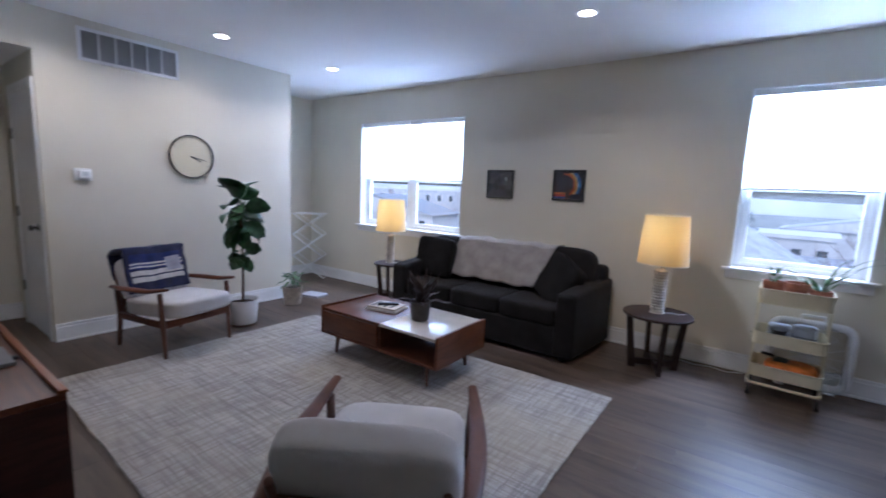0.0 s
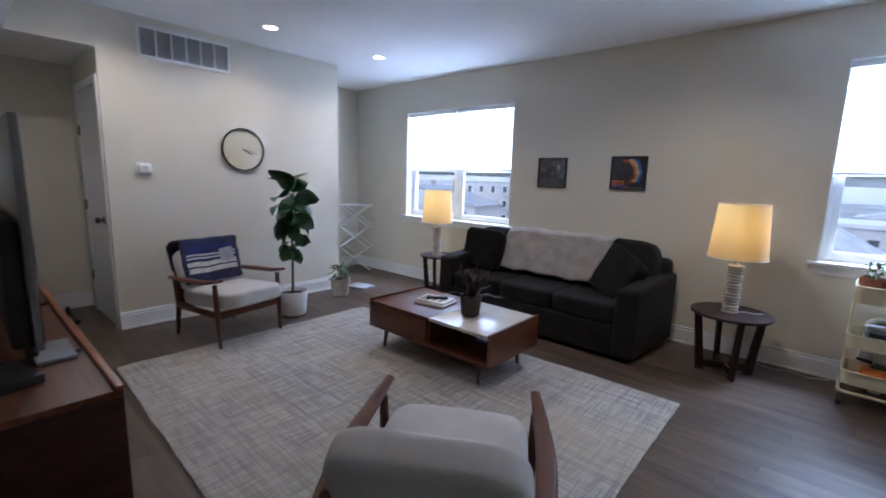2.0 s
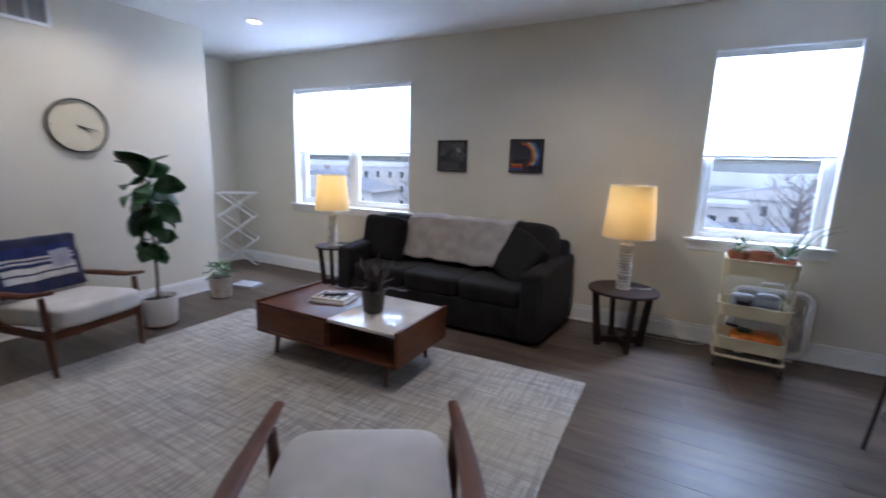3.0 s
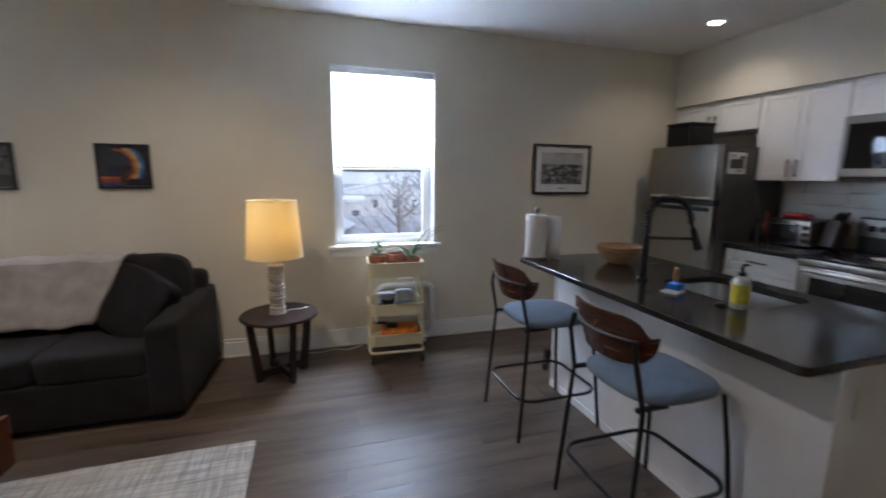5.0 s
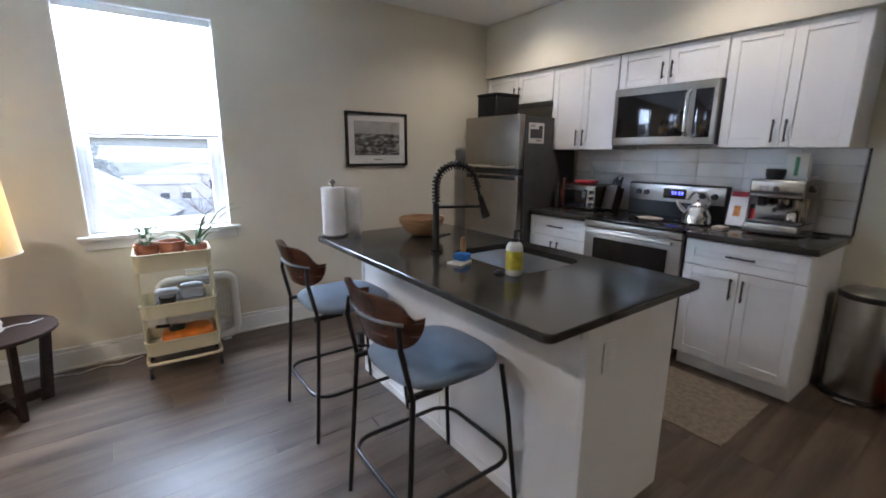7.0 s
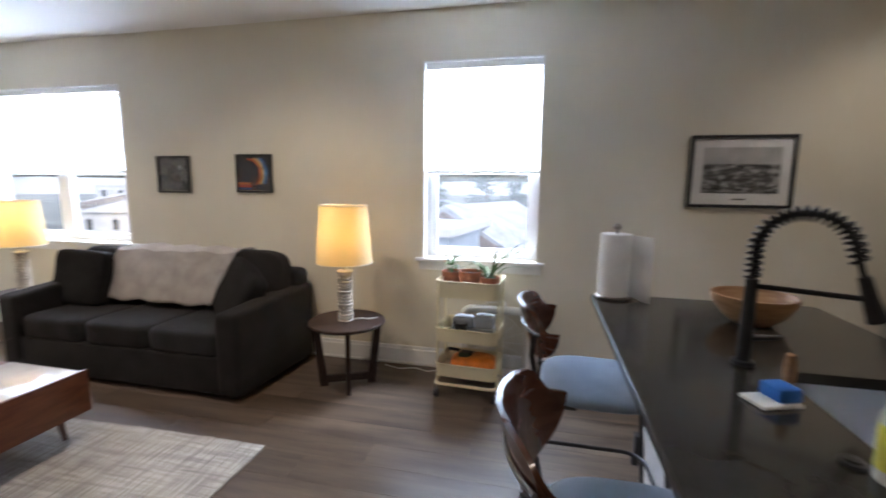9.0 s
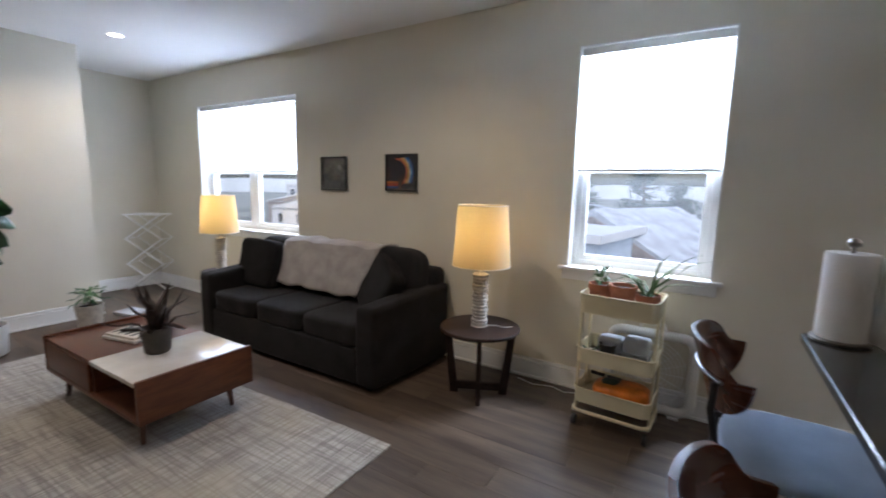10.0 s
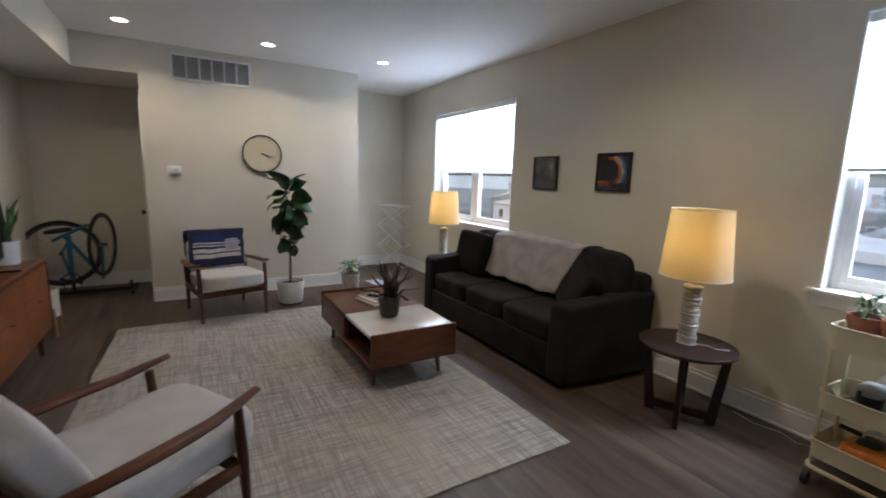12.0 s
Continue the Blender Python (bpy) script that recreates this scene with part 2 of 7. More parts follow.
# ---- mesh helpers ----
def mesh_object(name, bm, material, parent=None, smooth=True):
    me = bpy.data.meshes.new(name)
    bmesh.ops.recalc_face_normals(bm, faces=bm.faces)
    bm.to_mesh(me)
    bm.free()
    for mm in (material if isinstance(material, (list, tuple)) else [material]):
        me.materials.append(mm)
    if smooth:
        me.polygons.foreach_set("use_smooth", [True] * len(me.polygons))
        me.set_sharp_from_angle(angle=radians(38))
    ob = new(name, me)
    if parent:
        ob.parent = parent
    return ob


def part(name, bm, material, parent, label=""):
    ob = mesh_object(name, bm, material, parent)
    if label:
        ob["label"] = label
    return ob


def thing(name, label, category, m=None, group=""):
    ob = new(name)
    ob.empty_display_size = 0.1
    if m is not None:
        ob.matrix_basis = m
    return tagged(ob, label, category, group)


def B():
    return bmesh.new()


def bx(bm, x0, x1, y0, y1, z0, z1, bev=0.0, seg=2):
    r = bmesh.ops.create_cube(bm, size=1.0, matrix=Matrix.LocRotScale(
        ((x0 + x1) / 2, (y0 + y1) / 2, (z0 + z1) / 2), None, (abs(x1 - x0), abs(y1 - y0), abs(z1 - z0))))
    if bev:
        es = list({e for v in r["verts"] for e in v.link_edges})
        bmesh.ops.bevel(bm, geom=es, offset=bev, segments=seg, profile=0.6, affect="EDGES")
    return bm


def slab(bm, center, size, rot, bev=0.0):
    """A box with its own turn (degrees)."""
    m = pose(*center, *rot) @ Matrix.Diagonal((*size, 1))
    r = bmesh.ops.create_cube(bm, size=1.0, matrix=m)
    if bev:
        es = list({e for v in r["verts"] for e in v.link_edges})
        bmesh.ops.bevel(bm, geom=es, offset=bev, segments=2, profile=0.6, affect="EDGES")
    return bm


def tube(bm, pts, r, n=10, flat=1.0, closed=False):
    """A round or flattened rod along pts; r may be one number or one for each point."""
    pts = [Vector(p) for p in pts]
    rs = r if isinstance(r, (list, tuple)) else [r] * len(pts)
    rings, up = [], None
    k = len(pts)
    for i, p in enumerate(pts):
        if closed:
            d = (pts[(i + 1) % k] - pts[i - 1]).normalized()
        else:
            d = (pts[min(i + 1, k - 1)] - pts[max(i - 1, 0)]).normalized()
        if up is None:
            up = Vector((0, 0, 1)) if abs(d.z) < 0.9 else Vector((0, 1, 0))
        side = d.cross(up).normalized()
        up = side.cross(d).normalized()
        rings.append([bm.verts.new(p + rs[i] * (math.cos(a) * side + flat * math.sin(a) * up))
                      for a in (2 * math.pi * j / n for j in range(n))])
    last = k if closed else k - 1
    for i in range(last):
        a, b = rings[i], rings[(i + 1) % k]
        for j in range(n):
            bm.faces.new((a[j], a[(j + 1) % n], b[(j + 1) % n], b[j]))
    if not closed:
        bm.faces.new(rings[0])
        bm.faces.new(rings[-1])
    return bm


def lathe(bm, prof, center=(0, 0, 0), n=32, caps=True, sx=1.0, sy=1.0):
    """Turn a profile of (radius, height) round the upright axis."""
    c = Vector(center)
    rings = []
    for r, z in prof:
        rings.append([bm.verts.new(c + Vector((sx * r * math.cos(2 * math.pi * j / n), sy * r * math.sin(2 * math.pi * j / n), z))) for j in range(n)])
    for a, b in zip(rings, rings[1:]):
        for j in range(n):
            bm.faces.new((a[j], a[(j + 1) % n], b[(j + 1) % n], b[j]))
    if caps:
        bm.faces.new(rings[0])
        bm.faces.new(rings[-1])
    return bm


def cushion(bm, center, size, k=5.0, n=10, rot=(0, 0, 0), lump=0.0, seed=0.0, sag=0.0):
    """A soft padded block: a rounded box, a little uneven."""
    m = pose(*center, *rot)
    h = Vector(size) / 2
    seen = {}
    for ax in range(3):
        for sgn in (-1, 1):
            for i in range(n):
                for j in range(n):
                    quad = []
                    for u, v in ((i, j), (i + 1, j), (i + 1, j + 1), (i, j + 1)):
                        p = [0, 0, 0]
                        p[ax] = sgn
                        p[(ax + 1) % 3] = 2 * u / n - 1
                        p[(ax + 2) % 3] = 2 * v / n - 1
                        key = tuple(round(q, 4) for q in p)
                        if key not in seen:
                            s = sum(abs(q) ** k for q in p) ** (1 / k)
                            q = Vector([c / s * hh for c, hh in zip(p, h)])
                            if lump:
                                q *= 1 + lump * noise.noise(q * 5 + Vector((seed, seed * 2, 0)))
                            if sag:
                                q.z -= sag * max(0, 1 - (q.x / h.x) ** 2) * max(0, 1 - (q.y / h.y) ** 2)
                            seen[key] = bm.verts.new(m @ q)
                        quad.append(seen[key])
                    bm.faces.new(quad if sgn > 0 else quad[::-1])
    return bm


def frame_bars(bm, x0, x1, z0, z1, y0, y1, w, bev=0.0):
    """A rectangular frame in the xz plane, its four bars butted."""
    bx(bm, x0, x0 + w, y0, y1, z0, z1, bev)
    bx(bm, x1 - w, x1, y0, y1, z0, z1, bev)
    bx(bm, x0 + w, x1 - w, y0, y1, z0, z0 + w, bev)
    bx(bm, x0 + w, x1 - w, y0, y1, z1 - w, z1, bev)
    return bm


def leaf(bm, base, direction, length, width, droop=0.3, fold=0.15, shape="round", roll=0.0, nl=7):
    """One leaf with a midrib fold and a droop; base and direction in the thing's space."""
    d = Vector(direction).normalized()
    side = d.cross(Vector((0, 0, 1)))
    side = side.normalized() if side.length > 0.05 else Vector((1, 0, 0))
    up = side.cross(d).normalized()
    if roll:
        q = Matrix.Rotation(roll, 3, d)
        side, up = q @ side, q @ up
    rows = []
    for i in range(nl + 1):
        s = i / nl
        if shape == "round":
            w = math.sin(math.pi * min(1, s ** 0.85 * 0.97 + 0.03)) ** 0.6 * (0.7 + 0.45 * s)
        elif shape == "sword":
            w = min(1, (1 - s) ** 0.6 * 1.3) * (0.8 + 0.2 * math.sin(3 * s))
        else:
            w = math.sin(math.pi * min(1, 0.04 + 0.96 * s)) ** 0.9
        w = max(w, 0.03) * width / 2
        c = Vector(base) + d * length * s + up * (-droop * length * s * s) + up * 0.012 * math.sin(9 * s + length * 40)
        rows.append([bm.verts.new(c + side * w * t + up * (abs(t) * fold * w * 2 - 0.004 * math.sin(14 * s) * abs(t))) for t in (-1, -0.5, 0, 0.5, 1)])
    for a, b in zip(rows, rows[1:]):
        for j in range(4):
            bm.faces.new((a[j], a[j + 1], b[j + 1], b[j]))
    return bm


# ---- large structure ----
W, L, EAST = 4.52, -4.375, 3.74          # window wall, clock wall, kitchen wall
CEIL, LOW = 2.61, 2.30                   # main and lowered ceiling
SOUTH, BULK = 0.10, 0.70                 # wall behind the sideboard, edge of the lowered ceiling
FAR = -5.40                              # end wall of recess and alcove
BACK = -1.6
WIN1 = (-4.325, -2.645, 0.855, 2.215)
WIN2 = (0.035, 0.875, 0.855, 2.265)


def structure(name, bm, material, label, category):
    ob = mesh_object(name, bm, material, smooth=False)
    return tagged(ob, label, category, kind="structure")


TH = 0.22
bm = B()
xs = [FAR - 0.15, WIN1[0], WIN1[1], WIN2[0], WIN2[1], EAST + 0.15]
bx(bm, xs[0], xs[1], W, W + TH, -0.1, CEIL + 0.1)
bx(bm, xs[2], xs[3], W, W + TH, -0.1, CEIL + 0.1)
bx(bm, xs[4], xs[5], W, W + TH, -0.1, CEIL + 0.1)
for x0, x1, z0, z1 in (WIN1, WIN2):
    bx(bm, x0, x1, W, W + TH, -0.1, z0)
    bx(bm, x0, x1, W, W + TH, z1, CEIL + 0.1)
structure("wall_north", bm, M_WALL, "warm off-white painted wall with two window openings", "wall")
bm = B()
bx(bm, FAR + 0.0, L, 1.205, 3.44, 0, CEIL + 0.1)
structure("wall_west", bm, M_WALL, "off-white painted closet wall with an air return grille", "wall")
bm = B()
bx(bm, FAR - 0.15, FAR, SOUTH - 0.15, W, 0, CEIL + 0.1)
structure("wall_alcove", bm, M_WALL, "plain painted end wall of the alcove and recess", "wall")
bm = B()
bx(bm, FAR, -1.2, SOUTH - 0.12, SOUTH, 0, LOW)
structure("wall_south", bm, M_WALL, "off-white painted wall behind the sideboard", "wall")
bm = B()
bx(bm, EAST, EAST + 0.15, BACK, W, 0, CEIL + 0.1)
structure("wall_east", bm, M_WALL, "off-white painted kitchen wall", "wall")
bm = B()
bx(bm, -1.32, EAST, BACK - 0.12, BACK, 0, LOW)
bx(bm, -1.32, -1.2, BACK, SOUTH - 0.12, 0, LOW)
structure("wall_entry", bm, M_WALL, "plain painted wall of the entry behind the room", "wall")
bm = B()
bx(bm, FAR - 0.15, EAST + 0.15, BULK, W + TH, CEIL, CEIL + 0.1)
structure("ceiling", bm, M_CEIL, "smooth white painted ceiling with recessed downlights", "ceiling")
bm = B()
bx(bm, FAR, EAST, BACK - 0.12, BULK, LOW, CEIL + 0.1)
bx(bm, FAR, L, BULK, 1.205, LOW, CEIL)
structure("ceiling_low", bm, M_CEIL, "lowered white ceiling with a bulkhead edge", "ceiling")
bm = B()
bx(bm, L, L + 0.0015, BULK, 1.205, LOW, CEIL)
bx(bm, L, 3.36, BULK, BULK + 0.0015, LOW, CEIL)
structure("wall_bulkhead", bm, M_WALL, "off-white painted face of the bulkhead", "wall")
bm = B()
bx(bm, 3.355, EAST, 1.60, W, 2.115, CEIL)
structure("wall_soffit", bm, M_WALL, "off-white boxed soffit above the kitchen cabinets", "wall")
bm = B()
bx(bm, FAR - 0.1, EAST + 0.1, BACK - 0.1, W + 0.1, -0.12, -0.006)
FLOOR = structure("floor", bm, M_UNDER, "grey-brown wood-look vinyl plank floor", "floor")


def baseboard(x0, y0, x1, y1, nx, ny):
    """A white skirting with a stepped top, along one wall; (nx, ny) points into the room."""
    bm = B()
    for d, z0, z1 in ((0.016, 0.0, 0.122), (0.011, 0.122, 0.148), (0.02, 0.0, 0.018)):
        xa, xb = sorted((x0, x1)) if x0 != x1 else sorted((x0, x0 + nx * d))
        ya, yb = sorted((y0, y1)) if y0 != y1 else sorted((y0, y0 + ny * d))
        if d == 0.02:
            d = 0.028
            xa, xb = sorted((x0, x1)) if x0 != x1 else sorted((x0 + nx * 0.016, x0 + nx * d))
            ya, yb = sorted((y0, y1)) if y0 != y1 else sorted((y0 + ny * 0.016, y0 + ny * d))
        bx(bm, xa, xb, ya, yb, z0, z1, 0.003, 1)
    return structure("baseboard", bm, M_TRIM, "white painted stepped baseboard along the wall", "baseboard")


baseboard(FAR, W, 3.0, W, 0, -1)
baseboard(L, 1.205, L, 3.44, 1, 0)
baseboard(FAR, 3.44, L, 3.44, 0, 1)
baseboard(FAR, 3.44, FAR, W, 1, 0)
baseboard(FAR, SOUTH, FAR, 1.205, 1, 0)
baseboard(FAR, SOUTH, -1.2, SOUTH, 0, 1)
baseboard(EAST, BACK, EAST, 1.62, -1, 0)


# ---- windows ----
def window(idx, x0, x1, z0, z1, units):
    w = tagged(new("window_%d" % idx), "white vinyl double-hung window with half-lowered blinds", "window", kind="structure")
    part("window_sill", bx(B(), x0 - 0.055, x1 + 0.055, W - 0.045, W + 0.12, z0 - 0.022, z0, 0.004), M_TRIM, w)
    part("window_apron", bx(B(), x0 - 0.03, x1 + 0.03, W - 0.014, W - 0.0005, z0 - 0.09, z0 - 0.022, 0.003), M_TRIM, w)
    for s, name in ((x0, "jamb_liner"), (x1 - 0.008, "jamb_liner")):
        part(name, bx(B(), s, s + 0.008, W - 0.004, W + 0.1, z0, z1, 0.0), M_TRIM, w)
    part("head_liner", bx(B(), x0 + 0.008, x1 - 0.008, W - 0.004, W + 0.1, z1 - 0.008, z1, 0.0), M_TRIM, w)
    step = (x1 - x0 - 0.016) / units
    for u in range(units):
        a, b = x0 + 0.008 + u * step, x0 + 0.008 + (u + 1) * step
        part("window_frame", frame_bars(B(), a, b, z0, z1 - 0.008, W + 0.10, W + 0.19, 0.036, 0.003), M_TRIM, w)
        mid = z0 + (z1 - z0) * 0.455
        part("lower_sash", frame_bars(B(), a + 0.036, b - 0.036, z0 + 0.036, mid + 0.02, W + 0.105, W + 0.14, 0.036, 0.003), M_TRIM, w)
        part("upper_sash", frame_bars(B(), a + 0.036, b - 0.036, mid - 0.02, z1 - 0.044, W + 0.142, W + 0.175, 0.036, 0.003), M_TRIM, w)
        for zz0, zz1, yy in ((z0 + 0.072, mid - 0.016, W + 0.122), (mid + 0.016, z1 - 0.08, W + 0.158)):
            p = part("pane", bx(B(), a + 0.072, b - 0.072, yy, yy + 0.004, zz0, zz1), M_GLASS, w)
            p.visible_shadow = False
        part("sash_lock", bx(B(), (a + b) / 2 - 0.025, (a + b) / 2 + 0.025, W + 0.1, W + 0.125, mid + 0.02, mid + 0.03, 0.003), M_TRIM, w)
    return w


def blind(x0, x1, z_low, z_top):
    t = thing("window_blind", "white slatted blind lowered over the upper window half", "blind", pose(0, W + 0.05, 0))
    part("headrail", bx(B(), x0, x1, -0.03, 0.02, z_top - 0.045, z_top, 0.003), M_TRIM, t)
    part("bottom_rail", bx(B(), x0 + 0.004, x1 - 0.004, -0.018, 0.012, z_low, z_low + 0.018, 0.004), M_TRIM, t)
    n = int((z_top - z_low - 0.07) / 0.02)
    sm = None
    for i in range(n):
        z = z_low + 0.028 + i * 0.02
        if sm is None:
            bm = B()
            rows = []
            for k in range(4):
                yy = -0.0125 + 0.025 * k / 3
                zz = 0.003 * (1 - (2 * k / 3 - 1) ** 2)
                rows.append([bm.verts.new((x, yy * 0.24 - zz, yy * 0.97 - zz * 0.25)) for x in (x0 + 0.005, x1 - 0.005)])
            for ra, rb in zip(rows, rows[1:]):
                bm.faces.new((ra[0], ra[1], rb[1], rb[0]))
            so = part("slat", bm, M_BLIND, t)
            sm = so.data
        else:
            so = new("slat", sm)
            so.parent = t
        so.location = (0, -0.003, z)
    for f in (0.12, 0.88):
        x = x0 + (x1 - x0) * f
        part("ladder_cord", tube(B(), [(x, -0.019, z_low + 0.01), (x, -0.019, z_top - 0.04)], 0.0012, 5), M_TRIM, t)
    part("tilt_wand", tube(B(), [(x0 + 0.06, -0.035, z_top - 0.05), (x0 + 0.062, -0.037, z_top - 0.55)], 0.004, 6), M_TRIM, t)
    return t


window(1, *WIN1, 2)
window(2, *WIN2, 1)
XM = (WIN1[0] + WIN1[1]) / 2
blind(WIN1[0] + 0.012, XM - 0.009, 1.475, WIN1[3] - 0.01)
blind(XM + 0.009, WIN1[1] - 0.012, 1.475, WIN1[3] - 0.01)
blind(WIN2[0] + 0.012, WIN2[1] - 0.012, 1.485, WIN2[3] - 0.01)


# ---- ceiling downlights, seen and added ----
def downlight(x, y, watts=7.0):
    t = thing("downlight", "round white recessed downlight, switched on, in the ceiling", "ceiling light", pose(x, y, CEIL if y > BULK else LOW), "recessed downlights")
    part("trim_ring", lathe(B(), [(0.052, -0.001), (0.056, -0.006), (0.072, -0.004), (0.078, -0.0005)], caps=False), M_TRIM, t)
    part("lens", lathe(B(), [(0.054, -0.0035), (0.02, -0.0045), (0.001, -0.0045)]), M_LENS, t)
    d = bpy.data.lights.new("downlight_lamp", "SPOT")
    d.energy, d.color, d.spot_size, d.spot_blend, d.shadow_soft_size = watts, (1.0, 0.8, 0.57), radians(150), 0.7, 0.05
    o = new("downlight_lamp", d)
    o.location = (x, y, (CEIL if y > BULK else LOW) - 0.02)


# the two at y 2.2 are unseen, added to continue the row spacing
for x, y in ((-3.76, 1.15), (-3.75, 2.32), (-3.70, 3.49), (-0.92, 3.35), (-0.92, 2.2)):
    downlight(x, y)
for x, y in ((2.87, 3.70), (2.87, 2.2)):
    downlight(x, y, 3.6)
# unseen fill downlight over the entry, added to brighten the island end
downlight(2.2, -0.5)


# ---- living room things ----
def rug():
    bm = B()
    x0, x1, y0, y1 = -3.50, -0.495, 0.885, 3.275
    nx, ny = 90, 72
    grid = []
    for j in range(ny + 1):
        row = []
        for i in range(nx + 1):
            u, v = i / nx, j / ny
            wob = 0.012 * noise.noise(Vector((u * 9, v * 9, 2)))
            x = x0 + (x1 - x0) * u + (wob + 0.006 * noise.noise(Vector((v * 40, 0, 5))) if i in (0, nx) else 0)
            y = y0 + (y1 - y0) * v + (wob + 0.006 * noise.noise(Vector((u * 40, 3, 1))) if j in (0, ny) else 0) - 0.16 * (1 - u) ** 2 * v + 0.10 * (1 - u) * (1 - v)
            row.append(bm.verts.new((x, y, 0.009 + 0.0015 * noise.noise(Vector((x * 7, y * 7, 0))))))
        grid.append(row)
    for j in range(ny):
        for i in range(nx):
            bm.faces.new((grid[j][i], grid[j][i + 1], grid[j + 1][i + 1], grid[j + 1][i]))
    rim = [e for e in bm.edges if e.is_boundary]
    ex = bmesh.ops.extrude_edge_only(bm, edges=rim)
    for v in (g for g in ex["geom"] if isinstance(g, bmesh.types.BMVert)):
        v.co.z = 0.0005
    ob = mesh_object("area_rug", bm, M_RUG)
    return tagged(ob, "large cream and grey hand-woven area rug with cross-hatched streaks", "rug")


rug()


def coffee_table():
    t = thing("coffee_table", "low walnut coffee table with tapered legs and stone half top", "table", pose(-2.04, 2.815, 0))
    x0, x1, y0, y1 = -0.59, 0.60, -0.31, 0.31
    zb, zt = 0.175, 0.387
    part("side_panel", bx(B(), x0, x0 + 0.022, y0, y1, zb, zt + 0.016, 0.004), M_WALNUT, t)
    part("side_panel", bx(B(), x1 - 0.022, x1, y0, y1, zb, zt + 0.016, 0.004), M_WALNUT, t)
    part("bottom_panel", bx(B(), x0 + 0.022, x1 - 0.022, y0, y1, zb, zb + 0.02, 0.002), M_WALNUT, t)
    part("tabletop", bx(B(), x0 + 0.022, 0.06, y0 + 0.006, y1 - 0.006, zt - 0.022, zt, 0.002), M_WALNUT, t)
    part("stone_top", bx(B(), 0.062, x1 - 0.022, y0 + 0.004, y1 - 0.004, zt - 0.02, zt + 0.002, 0.002),
         mat("polished_white_stone", (0.64, 0.61, 0.56), 0.13, var=0.06, scale=5, fine=0.2), t, "polished white stone slab")
    part("divider", bx(B(), 0.04, 0.06, y0 + 0.02, y1 - 0.02, zb + 0.02, zt - 0.022), M_WALNUT, t)
    for s in (-1, 1):
        yy = y0 + 0.002 if s < 0 else y1 - 0.02
        part("drawer_front", bx(B(), x0 + 0.024, 0.036, yy, yy + 0.018, zb + 0.023, zt - 0.026, 0.003), M_WALNUT, t)
    for sx in (-1, 1):
        for sy in (-1, 1):
            bx_, by_ = sx * 0.46, sy * 0.235
            part("leg", tube(B(), [(bx_, by_, zb), (bx_ + sx * 0.015, by_ + sy * 0.012, 0.013)], [0.021, 0.012], 14), M_WALNUT_Y, t)
    m = t.matrix_basis
    book = thing("magazine_stack", "cream-covered books stacked on the coffee table", "book", m @ pose(-0.17, 0.02, zt, 0, 0, 12))
    part("lower_book", bx(B(), -0.14, 0.14, -0.105, 0.105, 0.0005, 0.018, 0.002), M_PAPER, book)
    part("upper_book", bx(B(), -0.13, 0.125, -0.095, 0.1, 0.018, 0.034, 0.002), mat("cream_cover", (0.66, 0.62, 0.56), 0.5), book)
    for k in range(4):
        part("cover_stripe", bx(B(), -0.11 + 0.055 * k, -0.085 + 0.055 * k, -0.07, 0.075, 0.0342, 0.0352), M_DARK_GREY, book)
    rem = thing("remote_control", "slim black remote control lying on the books", "remote", m @ pose(-0.16, 0.03, zt + 0.0355, 0, 0, 40))
    bm = bx(B(), -0.085, 0.085, -0.021, 0.021, 0.0005, 0.018, 0.006)
    part("case", bm, M_BLACK_PLASTIC, rem)
    for i in range(5):
        part("button", lathe(B(), [(0.005, 0.0175), (0.0045, 0.0195)], (-0.055 + 0.026 * i, 0, 0), 10), M_DARK_GREY, rem)
    pot = thing("table_planter", "dark brown pot with bronze upright leaves on the table", "plant", m @ pose(0.22, -0.03, zt + 0.002))
    part("pot", lathe(B(), [(0.058, 0.0005), (0.066, 0.01), (0.078, 0.13), (0.08, 0.15), (0.073, 0.15), (0.07, 0.12)]),
         mat("dark_brown_pot", (0.07, 0.062, 0.055), 0.55, var=0.15, scale=20, bump=0.15), pot)
    part("soil", lathe(B(), [(0.072, 0.125), (0.04, 0.132), (0.001, 0.134)]), M_SOIL, pot)
    rnd = random.Random(5)
    for i in range(22):
        a = i * 2.4
        tilt = 0.05 + 0.5 * rnd.random() if i < 18 else 1.2
        part("leaf", leaf(B(), (0.02 * math.cos(a), 0.02 * math.sin(a), 0.125), (math.sin(tilt) * math.cos(a), math.sin(tilt) * math.sin(a), math.cos(tilt)),
                          rnd.uniform(0.17, 0.28), rnd.uniform(0.034, 0.052), 0.15, 0.25, "lance"), M_LEAF_DARK, pot)


coffee_table()


